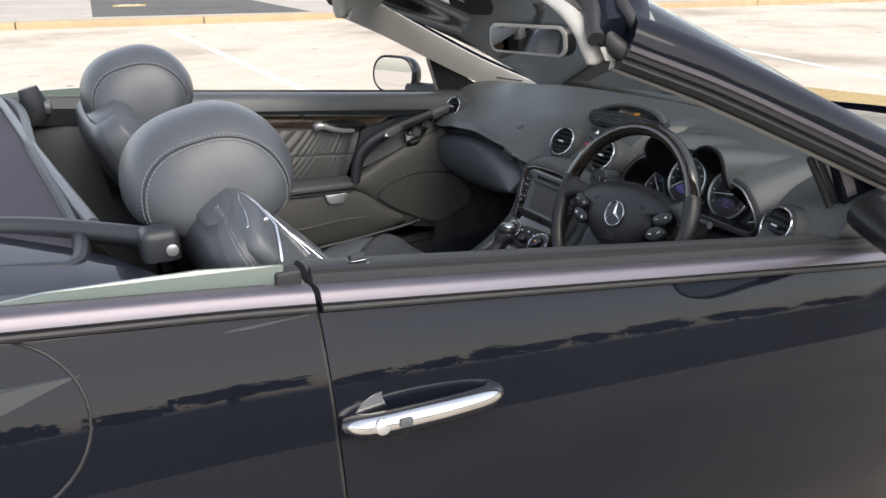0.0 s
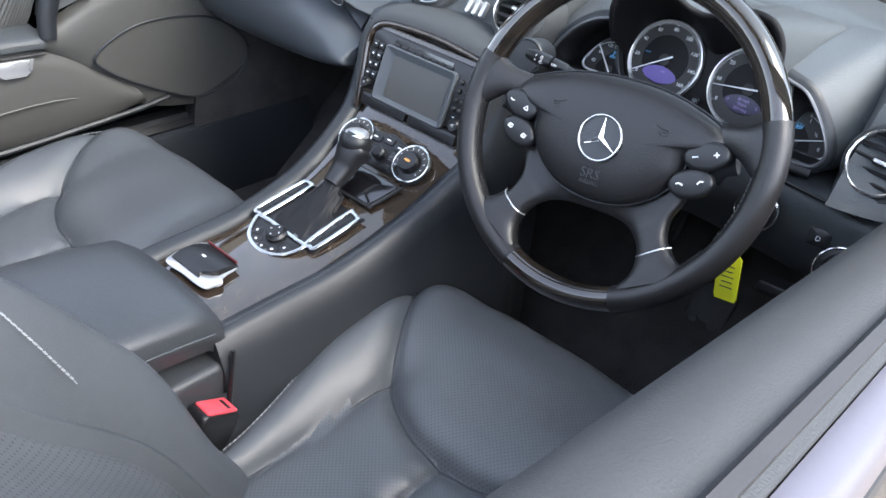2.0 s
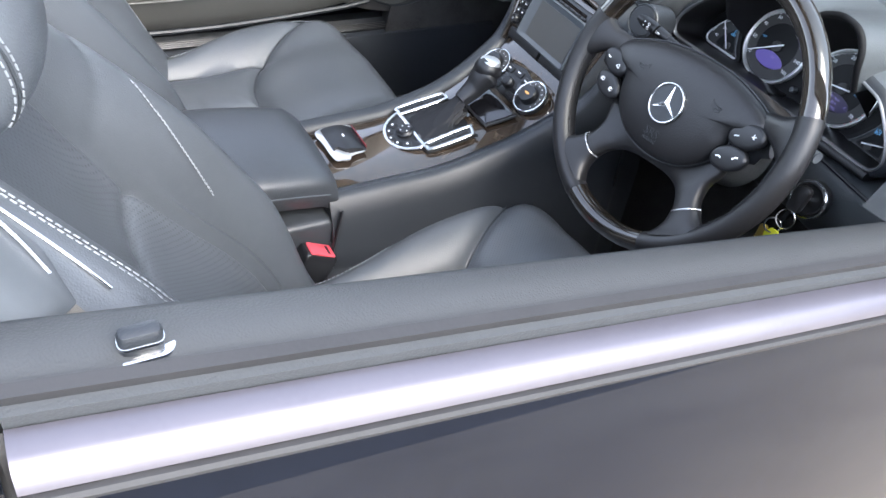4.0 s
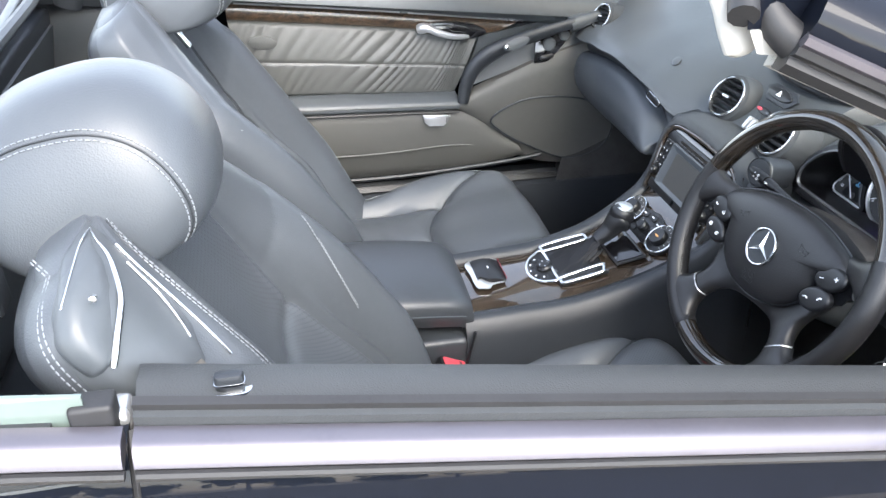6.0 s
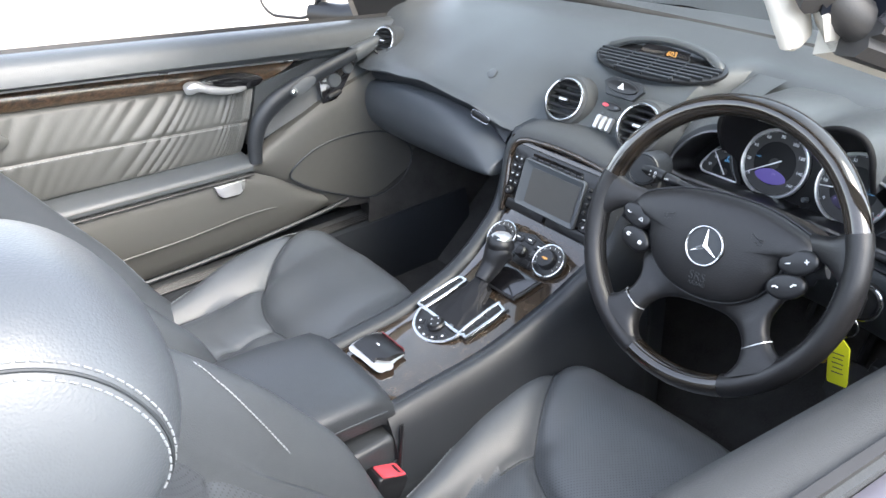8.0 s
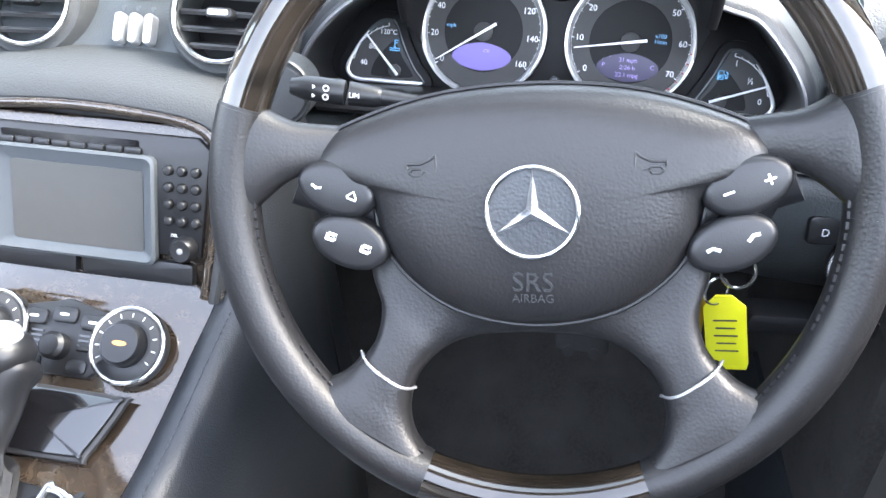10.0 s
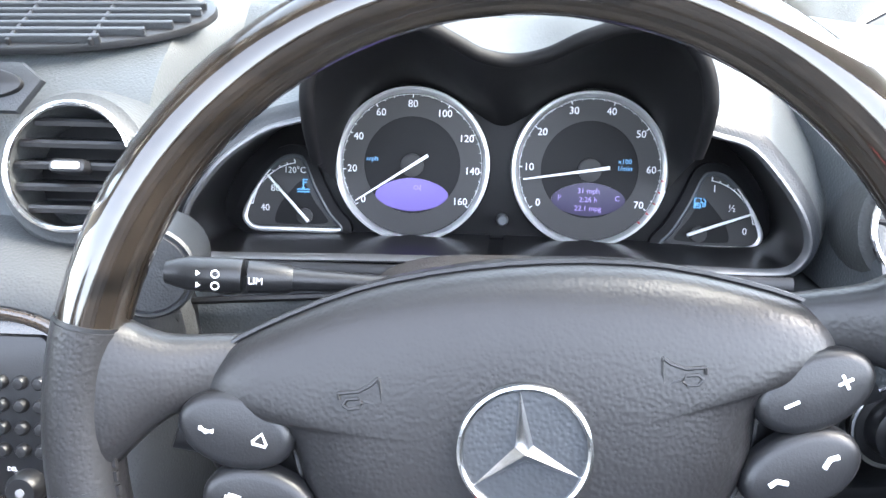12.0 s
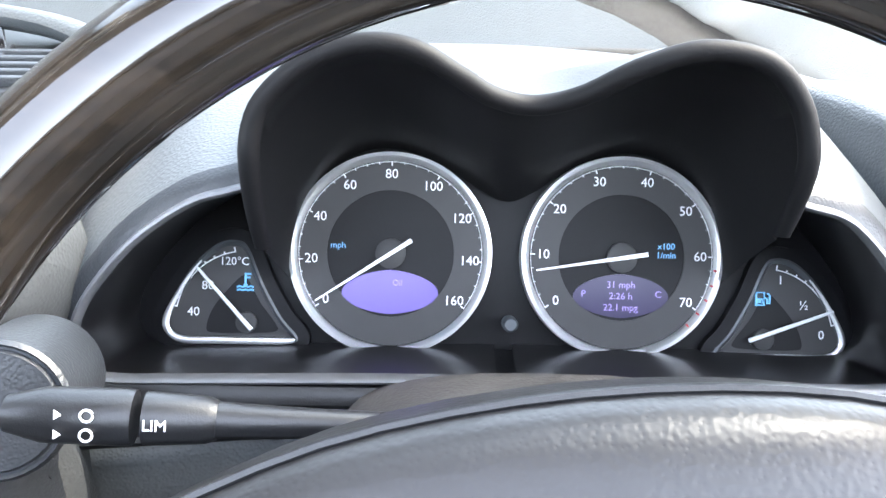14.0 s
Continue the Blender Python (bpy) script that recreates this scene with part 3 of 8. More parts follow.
part("keyless_sensor", slab(rrect(0.018, 0.012, 0.003), 0.004, axes(at(dfr, -0.050, 0.001, 0.046), dfr[1], dfr[2]), 0.001), PLASTIC_GREY, handle)
# fuel flap edge behind the door
ang = np.linspace(0, 2 * math.pi, 40, endpoint=False)
flap_path = []
for a in ang:
    x = -1.165 + 0.105 * math.cos(a)
    z = 0.86 + 0.095 * math.sin(a)
    R = np.array(side_ring(x, -1))
    flap_path.append(vec3(x, np.interp(-z, -R[:22, 2], R[:22, 1]) - 0.0008, z))
part("fuel_flap_edge", tube(list(flap_path) + [flap_path[0]], 0.0022, 6, False), RUBBER, car)
# shut line between door and rear wing
for s in (-1, 1):
    R = side_ring(GAP_REAR, s)
    part("door_seal", tube([q - vec3(0, s * 0.006, 0) for q in R], 0.0042, 6), RUBBER, car)

# bonnet, scuttle and boot
def deck(xs, half, z_of, crown):
    rings = []
    for x in xs:
        h = half(x)
        b = h + flare(x, -1)
        ys_ = np.linspace(-b, h, 25)
        top = [(x, y, z_of(x) + crown(x) * (1 - (y / (h if y > 0 else b)) ** 2)) for y in ys_]
        rings.append(top + [(x, y, z_of(x) - 0.05) for y in ys_[::-1]])
    return loft(rings)


part("bonnet", deck(np.linspace(0.80, 2.25, 20), lambda x: 0.735 - ends(x), lambda x: belt(0.8) - 0.005 - 0.09 * (x - 0.8) - 0.05 * (x - 0.8) ** 2, lambda x: 0.075), PAINT, car)
part("scuttle", deck(np.linspace(0.66, 0.795, 4), lambda x: 0.73, lambda x: belt(0.8) + 0.0, lambda x: 0.05), PLASTIC, car, "black plastic air intake panel")
part("boot_lid", deck(np.linspace(-2.15, -1.42, 12), lambda x: 0.735 - ends(x), lambda x: belt(-1.42) - 0.005 - 0.06 * (-1.42 - x) ** 2, lambda x: 0.03), PAINT, car)
for x, nm in ((2.25, "front_bumper"), (-2.16, "rear_bumper")):
    part(nm, block((x - 0.06, -0.44, 0.25), (x + 0.06, 0.40, 0.60), 0.05), PAINT, car)
for x in (1.38, -1.18):
    for s in (-1, 1):
        wh = part("wheel", revolve([(0.10, -0.10), (0.315, -0.10), (0.33, -0.06), (0.33, 0.06), (0.315, 0.10), (0.22, 0.10), (0.215, 0.07), (0.10, 0.07)], axes((x, s * 0.73, 0.33), (1, 0, 0), (0, 0, -s)), 40), RUBBER, car, "black tyre on a silver rim")
        part("rim", revolve([(0.02, 0.06), (0.06, 0.085), (0.19, 0.06), (0.212, 0.098), (0.218, 0.06)], axes((x, s * 0.73, 0.33), (1, 0, 0), (0, 0, -s)), 40), SILVER, wh)
part("underbody", block((-2.05, -0.66, 0.16), (2.15, 0.66, 0.20), 0.02), PLASTIC, car)
part("front_bulkhead", block((0.62, -0.70, 0.2), (0.66, 0.70, 0.90), 0.01), CARPET, car)

# windscreen: pillars, header, glass
def pillar(s):
    return spline([(-0.205, s * 0.572, 1.172), (-0.06, s * 0.630, 1.113), (0.14, s * 0.700, 1.020), (0.36, s * 0.752, 0.920), (0.66, s * 0.795, 0.800)], 24)


for s in (-1, 1):
    P = pillar(s)
    rings = []
    rub = []
    for i, p in enumerate(P):
        d = unit(P[min(i + 1, 23)] - P[max(i - 1, 0)])
        o = unit(np.cross(d, (0, -s, 0.35)))
        if o[2] < 0:
            o = -o
        w = unit(np.cross(o, d))
        if w[1] * s < 0:
            w = -w
        rings.append([p + o * a + w * b for a, b in ((0.0, 0.0), (0.0, 0.022), (0.016, 0.037), (0.034, 0.035), (0.051, 0.020), (0.058, -0.010), (0.046, -0.028))])
        rub.append((p, o, w))
    part("windscreen_pillar", loft(rings), PAINT, car, "dark blue painted windscreen pillar")
    part("pillar_strip", loft([[p + o * a + w * b for a, b in ((0.008, 0.028), (0.008, 0.0385), (0.013, 0.0425), (0.0195, 0.0415), (0.021, 0.033))] for p, o, w in rub]), SILL_METAL, car, "satin silver strip on the pillar")
    part("pillar_seal", loft([[p + o * a + w * b for a, b in ((0.010, 0.026), (0.009, 0.039), (0.002, 0.0405), (-0.004, 0.033), (-0.010, 0.038), (-0.021, 0.033), (-0.028, 0.016), (-0.026, 0.0), (0.0, -0.004))] for p, o, w in rub]), RUBBER, car, "black rubber seal")
    part("pillar_lining", loft([[p + o * a + w * b for a, b in ((-0.026, 0.014), (-0.038, -0.004), (0.026, -0.042), (0.036, -0.030), (0.0, 0.0))] for p, o, w in rub]), PALE, car, "pale grey pillar lining")

hdr_line = spline([(-0.205, -0.575, 1.178), (-0.160, -0.46, 1.246), (-0.10, 0.0, 1.290), (-0.160, 0.46, 1.246), (-0.205, 0.575, 1.178)], 28)
part("header_rail", loft([[q + vec3(a, 0, b) for a, b in ((-0.045, 0.0), (-0.05, 0.02), (-0.03, 0.042), (0.03, 0.045), (0.065, 0.02), (0.06, 0.004))] for q in hdr_line]), PAINT, car, "dark blue windscreen header")
part("header_lining", loft([[q + vec3(a, 0, b) for a, b in ((-0.042, -0.002), (-0.03, -0.022), (0.03, -0.03), (0.085, -0.012), (0.07, 0.002))] for q in hdr_line]), PALE, car, "pale grey header lining")
part("header_seal", tube(hdr_line + vec3(-0.052, 0, 0.012), 0.014, 10), RUBBER, car, "black rubber header seal")
glass_rings = []
base_line = spline([(0.62, -0.735, 0.846), (0.76, -0.45, 0.875), (0.80, 0.0, 0.885), (0.76, 0.45, 0.875), (0.62, 0.735, 0.846)], 28)
for k in range(9):
    u = k / 8
    glass_rings.append([(hdr_line[i] + vec3(0.06, 0, 0.012)) * (1 - u) + base_line[i] * u + vec3(0.012, 0, 0.010) * math.sin(math.pi * u) for i in range(28)])
gv, gf = loft(glass_rings, False)
ws = part("windscreen", (gv, gf), GLASS, car, "clear curved windscreen")
ws.visible_shadow = False

# sun visor and latch at the driver's end of the header
visor = thing("sun_visor", (-0.2, -0.40, 1.12), "pale grey sun visor folded against the windscreen header", "sun visor", "sun visors")
for s in (-1, 1):
    v = visor if s < 0 else thing("sun_visor", (-0.2, 0.40, 1.12), "pale grey sun visor folded against the windscreen header", "sun visor", "sun visors")
    vf = axes((-0.110, s * 0.30, 1.238), (0.14, s * -0.98, 0.08), (0.90, s * 0.12, -0.26))
    part("blade", slab(rrect(0.34, 0.13, 0.04, 6), 0.018, vf, 0.008), PALE, v, smooth=True)
    part("hinge_rod", tube([at(vf, -0.17, -0.05, 0.0), at(vf, 0.17, -0.05, 0.0)], 0.007, 8), PLASTIC_GREY, v)
for s in (-1, 1):
    corner = thing("header_corner_trim", (-0.21, s * 0.55, 1.12), "pale grey plastic corner trim hanging below the header", "trim", "header corners")
    C = spline([(-0.272, s * 0.455, 1.250), (-0.262, s * 0.505, 1.228), (-0.250, s * 0.534, 1.198), (-0.240, s * 0.548, 1.168), (-0.234, s * 0.553, 1.148)], 16)
    part("cover", tube(C, np.interp(np.linspace(0, 1, 16), [0, 0.3, 0.7, 0.93, 1], [0.012, 0.016, 0.020, 0.018, 0.008]), 16, up=(0, s, 0.3), flat=0.55), PALE, corner)
    R1 = spline([(-0.205, s * 0.38, 1.284), (-0.222, s * 0.49, 1.252), (-0.230, s * 0.543, 1.216), (-0.226, s * 0.568, 1.188), (-0.205, s * 0.588, 1.166), (-0.165, s * 0.606, 1.146), (-0.10, s * 0.633, 1.118), (-0.03, s * 0.660, 1.086)], 30)
    part("rubber_seal", tube(R1, np.interp(np.linspace(0, 1, 30), [0, 0.4, 0.62, 0.8, 1], [0.012, 0.014, 0.018, 0.015, 0.008]), 14), RUBBER, corner, "thick black rubber seal bending into the pillar")
    R2 = spline([(-0.180, s * 0.44, 1.285), (-0.190, s * 0.535, 1.250), (-0.188, s * 0.580, 1.214), (-0.165, s * 0.606, 1.186), (-0.12, s * 0.630, 1.160), (-0.06, s * 0.655, 1.130)], 22)
    part("rubber_lip", tube(R2, np.interp(np.linspace(0, 1, 22), [0, 0.6, 1], [0.011, 0.012, 0.006]), 12), RUBBER, corner, "black rubber lip")
    latch = thing("roof_latch", (-0.25, s * 0.43, 1.25), "black metal roof latch in the header", "latch", "roof latches")
    part("housing", block((-0.262, s * 0.42 - 0.022, 1.236), (-0.226, s * 0.42 + 0.018, 1.254), 0.006), PLASTIC, latch)
    part("hook", tube([(-0.25, s * 0.42 - 0.02, 1.254), (-0.235, s * 0.42, 1.262), (-0.225, s * 0.42 + 0.02, 1.254)], 0.006, 8), SILVER, latch)
    part("guide", block((-0.258, s * 0.42 - 0.014, 1.252), (-0.248, s * 0.42 + 0.002, 1.257), 0.003), BRASS, latch, "copper coloured guide")

# rear-view mirror
rvm = thing("rear_view_mirror", (0.05, 0.04, 1.12), "black rear-view mirror on the windscreen header", "mirror")
rf = axes((0.045, 0.045, 1.118), (0.18, -0.98, 0.03), (-0.10, 0.05, 0.99))
part("housing", slab(rrect(0.262, 0.072, 0.026, 6), 0.030, rf, 0.012, offset=-0.028), PLASTIC, rvm)
part("bezel", slab(rrect(0.262, 0.072, 0.026, 6), 0.006, rf, 0.003, offset=0.001), PALE, rvm, "pale grey rim")
part("mirror_glass", slab(rrect(0.246, 0.058, 0.022, 6), 0.002, rf, 0.0, offset=0.0055), MIRROR, rvm, smooth=False)
part("stalk", tube([at(rf, 0, 0.02, -0.02), (0.05, 0.0, 1.19), (0.0, 0.0, 1.26)], 0.012, 10), PLASTIC_GREY, rvm)
part("dome_lamp", slab(rrect(0.10, 0.18, 0.03, 5), 0.028, axes((-0.05, 0.0, 1.250), (1, 0, 0), (0, -1, 0)), 0.01), PALE, rvm)

# outside mirrors
for s in (-1, 1):
    om = thing("door_mirror", (0.16, s * 0.93, 0.9), "dark blue oval door mirror", "mirror", "door mirrors")
    cc = vec3(0.125, 0.985, 0.908) if s > 0 else vec3(0.118, -0.962, 0.906)
    mf = axes(cc, (0.46 * 1, -s * 0.0 + s * -0.88, 0.0) if s > 0 else (-0.46, -0.88, 0), (0.10, 0, 1.0))
    if mf[3][0] > 0:
        mf = axes(cc, -mf[1], mf[2])
    mw = 0.178 if s > 0 else 0.205
    shell = []
    for h, k in ((0.004, 1.0), (-0.02, 1.03), (-0.05, 0.95), (-0.075, 0.75), (-0.09, 0.42), (-0.096, 0.1)):
        shell.append([at(mf, x * k, y * k, h) for x, y in rrect(mw, 0.128, 0.058, 9)])
    part("shell", loft(shell), PAINT, om)
    part("rim", tube([at(mf, x, y, 0.004) for x, y in rrect(mw - 0.005, 0.123, 0.056, 9)] + [at(mf, *rrect(mw - 0.005, 0.123, 0.056, 9)[0], 0.004)], 0.005, 6, False), PLASTIC, om)
    part("mirror_glass", slab(rrect(mw - 0.011, 0.117, 0.054, 9), 0.003, mf, 0, offset=0.0035), MIRROR, om, smooth=False)
    part("arm", tube([(0.16, s * 0.93, 0.86), (0.20, s * 0.84, 0.86), (0.24, s * 0.76, 0.875)], [0.028, 0.030, 0.036], 12), PLASTIC, om)
    if s > 0:
        tri = [(0.17, 0.0), (0.36, 0.0), (0.35, 0.015), (0.15, 0.125), (0.13, 0.115)]
        sail = [[(x, s * (yy + 0.6 * flare(x, s)), belt(x, s) + 0.006 + z) for x, z in tri] for yy in (0.722, 0.748)]
        part("sail_panel", loft(sail), PLASTIC, om, "black triangular sail panel", smooth=False)
    else:
        for a, b, r in (((0.190, -0.664, 0.962), (0.300, -0.700, 0.775), 0.0075), ((0.204, -0.671, 0.964), (0.314, -0.707, 0.780), 0.0060)):
            part("window_guide", tube([a, b], r, 10, up=(0, 1, 0), flat=0.8), RUBBER, om, "slim black window guide bar")
        tri = [(0.206, 0.960), (0.318, 0.775), (0.45, 0.800), (0.42, 0.880), (0.26, 0.960)]
        part("sail_panel", loft([[(x, yy, z) for x, z in tri] for yy in (-0.690, -0.706)]), PAINT, om, "dark blue sail panel in front of the window", smooth=False)
        tri = [(0.212, 0.952), (0.256, 0.888), (0.282, 0.892), (0.248, 0.944)]
        part("sail_insert", loft([[(x, yy, z) for x, z in tri] for yy in (-0.703, -0.7095)]), SILL_METAL, om, "bright corner piece", smooth=False)

# quarter window glass and pillar guide behind the driver's door
for s in (-1, 1):
    q = thing("quarter_window", (-0.95, s * 0.73, 0.95), "green tinted quarter window lowered to a low wedge", "window", "quarter windows")
    V = [(x, s * (yy + flare(x, s)), belt(x, s) + z) for yy in (0.728, 0.724) for x, z in ((-0.82, -0.01), (-0.82, 0.028), (-0.92, 0.027), (-1.08, 0.014), (-1.16, 0.0))]
    part("pane", (V, [(0, 1, 2, 3, 4), (5, 6, 7, 8, 9)] + [(i, (i + 1) % 5, (i + 1) % 5 + 5, i + 5) for i in range(5)]), GLASS_GREEN, q, smooth=False)
    part("clip", block((-0.832, s * (0.722 + flare(-0.82, s)) - 0.012, belt(-0.82, s) - 0.01), (-0.799, s * (0.722 + flare(-0.82, s)) + 0.012, belt(-0.82, s) + 0.020), 0.004), RUBBER, q, "black rubber clip")
    gp = thing("pillar_guide", (-0.80, s * 0.68, 0.9), "pale metal window guide on the door pillar", "bracket", "window guides")
    part("head", block((-0.835, s * 0.672 - 0.016, 0.878), (-0.790, s * 0.672 + 0.016, 0.936), 0.008), SILVER, gp)
    part("rail", tube([(-0.815, s * 0.672, 0.890), (-0.805, s * 0.670, 0.75), (-0.77, s * 0.665, 0.45)], 0.018, 10, up=(0, 1, 0), flat=0.5), TRIM, gp)
    part("boot", tube([(-0.885, s * 0.680, 0.905), (-0.885, s * 0.68, 0.87), (-0.875, s * 0.67, 0.80), (-0.865, s * 0.67, 0.70)], [0.022, 0.030, 0.032, 0.028], 12), RUBBER, gp, "crumpled black rubber boot")
# ---- the cabin: floor, sills, bulkhead, wind deflector ----
tagged(part("cabin_floor", block((-1.15, -0.64, 0.17), (0.64, 0.64, 0.205), 0.01), CARPET), "charcoal carpet on the cabin floor", "floor", kind="structure")
foot_l = part("footwell_slope", ([(0.30, y, 0.20) for y in (-0.66, 0.66)] + [(0.64, y, 0.50) for y in (-0.66, 0.66)] + [(0.66, y, 0.20) for y in (-0.66, 0.66)], [(0, 1, 3, 2), (2, 3, 5, 4), (0, 2, 4), (1, 3, 5)]), CARPET, smooth=False)
tagged(foot_l, "dark carpet slope at the front of the footwells", "carpet", kind="structure")
for s in (-1, 1):
    prof = [(0.63, 0.20), (0.625, 0.33), (0.640, 0.385), (0.665, 0.395), (0.685, 0.385), (0.70, 0.40), (0.735, 0.40), (0.75, 0.20)]
    sl = tagged(part("door_sill", loft([[(x, s * y, z) for y, z in prof] for x in np.linspace(-0.74, 0.42, 10)]), TRIM_DARK), "dark grey ribbed door sill trim", "sill", kind="structure")
    for k in range(4):
        part("rib", tube([(-0.70, s * (0.652 + 0.010 * k), 0.3965 - 0.001 * k), (0.20, s * (0.652 + 0.010 * k), 0.3965 - 0.001 * k)], 0.0028, 6), PLASTIC, sl)
    tagged(part("kick_panel", loft([[(x, s * y, z) for x, y, z in ((0.10 + k * 0.16, 0.655 + 0.0 * k, 0.20), (0.10 + k * 0.16, 0.645, 0.40), (0.14 + k * 0.15, 0.655, 0.62), (0.14 + k * 0.15, 0.71, 0.62), (0.10 + k * 0.16, 0.71, 0.20))] for k in range(4)]), CARPET), "grey carpeted kick panel", "trim", kind="structure")

rear = thing("rear_bulkhead", (-1.15, 0, 0.5), "grey panelled bulkhead and parcel shelf behind the seats", "bulkhead", kind="structure")
part("wall", loft([[(-1.19, y, 0.2), (-1.17, y, 0.55), (-1.115, y, 0.86), (-1.17, y, 0.885), (-1.24, y, 0.2)] for y in np.linspace(-0.70, 0.70, 12)]), TRIM, rear)
part("shelf", block((-1.42, -0.72, 0.86), (-1.12, 0.72, 0.895), 0.01), TRIM_DARK, rear)
part("recess_step", block((-1.17, -0.62, 0.20), (-0.92, 0.62, 0.46), 0.03), TRIM_DARK, rear)
for s in (-1, 1):
    part("side_trim", strip([(-1.16, s * 0.715, 0.905), (-0.99, s * 0.69, 0.895), (-0.91, s * 0.69, 0.905), (-0.80, s * 0.69, 0.905)], [(-1.16, s * 0.66, 0.22), (-0.99, s * 0.66, 0.22), (-0.91, s * 0.66, 0.22), (-0.80, s * 0.66, 0.22)], (0, -s, 0), 0.012, 0.03, 20, 12), TRIM, rear, "grey side lining")
    part("side_top", loft([[(x, s * (y + flare(x, s)), belt(x, s) + z - 0.006) for y, z in ((0.734, -0.02), (0.734, 0.010), (0.70, 0.010), (0.68, -0.015), (0.685, -0.06))] for x in np.linspace(-1.42, -0.845, 8)]), TRIM_DARK, rear)
part("lashing_eye", tube(spline([(-1.095, 0.045, 0.89), (-1.07, 0.02, 0.885), (-1.065, 0.0, 0.90), (-1.07, -0.02, 0.885), (-1.095, -0.045, 0.89)], 16), 0.007, 8), CHROME, rear, "chrome lashing eye")

net = thing("wind_deflector", (-1.2, 0, 0.95), "black net wind deflector in a grey frame lying behind the seats", "wind deflector")
NF = [(-1.03, -0.50, 0.958), (-1.06, 0.0, 0.985), (-1.105, 0.60, 0.99), (-1.42, 0.60, 1.02), (-1.42, -0.55, 1.0), (-1.12, -0.56, 0.965)]
path = spline(NF, 60, True)
part("frame_tube", tube(list(path) + [path[0]], 0.011, 8, False), TRIM_DARK, net)
cen = np.mean(path, axis=0)
nv = [p for p in path] + [cen]
part("net", (nv + [v - vec3(0, 0, 0.002) for v in nv], [(i, (i + 1) % 60, 60) for i in range(60)] + [(61 + i, 61 + (i + 1) % 60, 121) for i in range(60)]), MESHNET, net, "fine black net")
for y, x, z in ((0.56, -1.045, 0.968),):
    cl = part("clamp", tube([(x, y, z - 0.035), (x + 0.012, y, z), (x, y, z + 0.05)], [0.026, 0.034, 0.022], 12, up=(0, 1, 0), flat=0.6), TRIM_DARK, net, "grey plastic clamp")
    part("pivot", revolve([(0.02, 0), (0.02, 0.012), (0.012, 0.016), (0, 0.016)], axes((x + 0.03, y, z), (0, 1, 0), (0, 0, 1)), 20), PLASTIC_GREY, cl)
part("support_bar", tube(spline([(-1.40, -0.34, 0.985), (-1.20, -0.37, 0.976), (-1.08, -0.41, 0.970), (-0.99, -0.475, 0.966), (-0.945, -0.512, 0.964)], 18), 0.015, 12), TRIM_DARK, net)
br = part("bracket", block((-0.962, -0.548, 0.940), (-0.912, -0.502, 0.982), 0.012), TRIM_DARK, net, "dark plastic end bracket")
part("screw", revolve([(0.008, 0), (0.008, 0.003), (0.005, 0.004), (0, 0.004)], axes((-0.925, -0.549, 0.955), (1, 0, 0), (0, 0, 1)), 16), SILVER, br)
# bar over the dark frame tube, its paler grey standing for the lit edge
part("lit_edge_bar", tube([(-1.108, 0.585, 0.990), (-1.06, 0.02, 0.987), (-1.008, -0.44, 0.972)], 0.0095, 10), PLASTIC_GREY, net, "grey bar toned as the lit front edge")
# painted cover over the folded roof, on the driver's side
cover_rings = []
for x, y_in in ((-1.42, -0.30), (-1.25, -0.35), (-1.14, -0.41), (-1.05, -0.48), (-0.995, -0.535), (-0.96, -0.60), (-0.945, -0.65)):
    zt = belt(x, -1) - 0.004
    cover_rings.append([(x, -0.690, zt), (x, (y_in - 0.690) / 2, zt + 0.006), (x, y_in, zt), (x - 0.004, y_in, zt - 0.05), (x, -0.690, zt - 0.05)])
tagged(part("roof_cover", loft(cover_rings), PAINT), "dark blue painted cover over the folded roof", "roof cover", kind="structure")

# ---- passenger door lining ----
pd = DOOR[1]


def dl(x, y, dz):
    return (x, y - (0.0 if y > 0 else flare(x, -1)), belt(x, 1 if y > 0 else -1) + dz - (0.0 if y > 0 else 0.02))


part("upper_roll", strip([dl(-0.74, 0.685, -0.002), dl(-0.4, 0.688, -0.004), dl(-0.1, 0.686, -0.004), dl(0.10, 0.68, -0.004), dl(0.24, 0.675, -0.01)], [(-0.74, 0.700, 0.893), (-0.4, 0.706, 0.861), (-0.1, 0.700, 0.831), (0.08, 0.672, 0.822), (0.22, 0.66, 0.845)], (0, -1, 0.25), 0.014, 0.03, 30, 10), TRIM, pd, "dark grey upper lining")
wood = strip([(-0.74, 0.703, 0.891), (-0.4, 0.709, 0.859), (-0.1, 0.702, 0.829), (-0.03, 0.695, 0.824)], [(-0.74, 0.700, 0.855), (-0.4, 0.705, 0.824), (-0.12, 0.699, 0.796), (-0.07, 0.697, 0.803)], (0, -1, 0.1), 0.003, 0.02, 26, 6)
part("wood_strip", wood, WOOD, pd, "glossy burr walnut strip")
part("strip_edge", tube(spline([(-0.74, 0.698, 0.894), (-0.4, 0.704, 0.862), (-0.1, 0.697, 0.832), (-0.02, 0.688, 0.826)], 20), 0.0022, 6), SILVER, pd, "thin pale edge line")


def pleats(u, v):
    """Slanting gathers in the leather, uneven from one to the next."""
    x = u * 27 + v * 3.6 + 0.5 * math.sin(u * 9.0) + 0.35 * math.sin(u * 23 + v * 3)
    side = abs(v - 0.52)
    a = 0.0034 * (0.55 + 0.45 * math.sin(u * 17 + 1.0)) * min(1.0, side / 0.05 + 0.25) * min(1.0, 12 * v + 0.3) * min(1.0, 12 * (1 - v) + 0.2)
    dent = -0.0035 * math.exp(-((v - 0.52) / 0.02) ** 2)
    return a * (abs(math.sin(x * math.pi)) ** 0.7 * 2 - 1) + dent


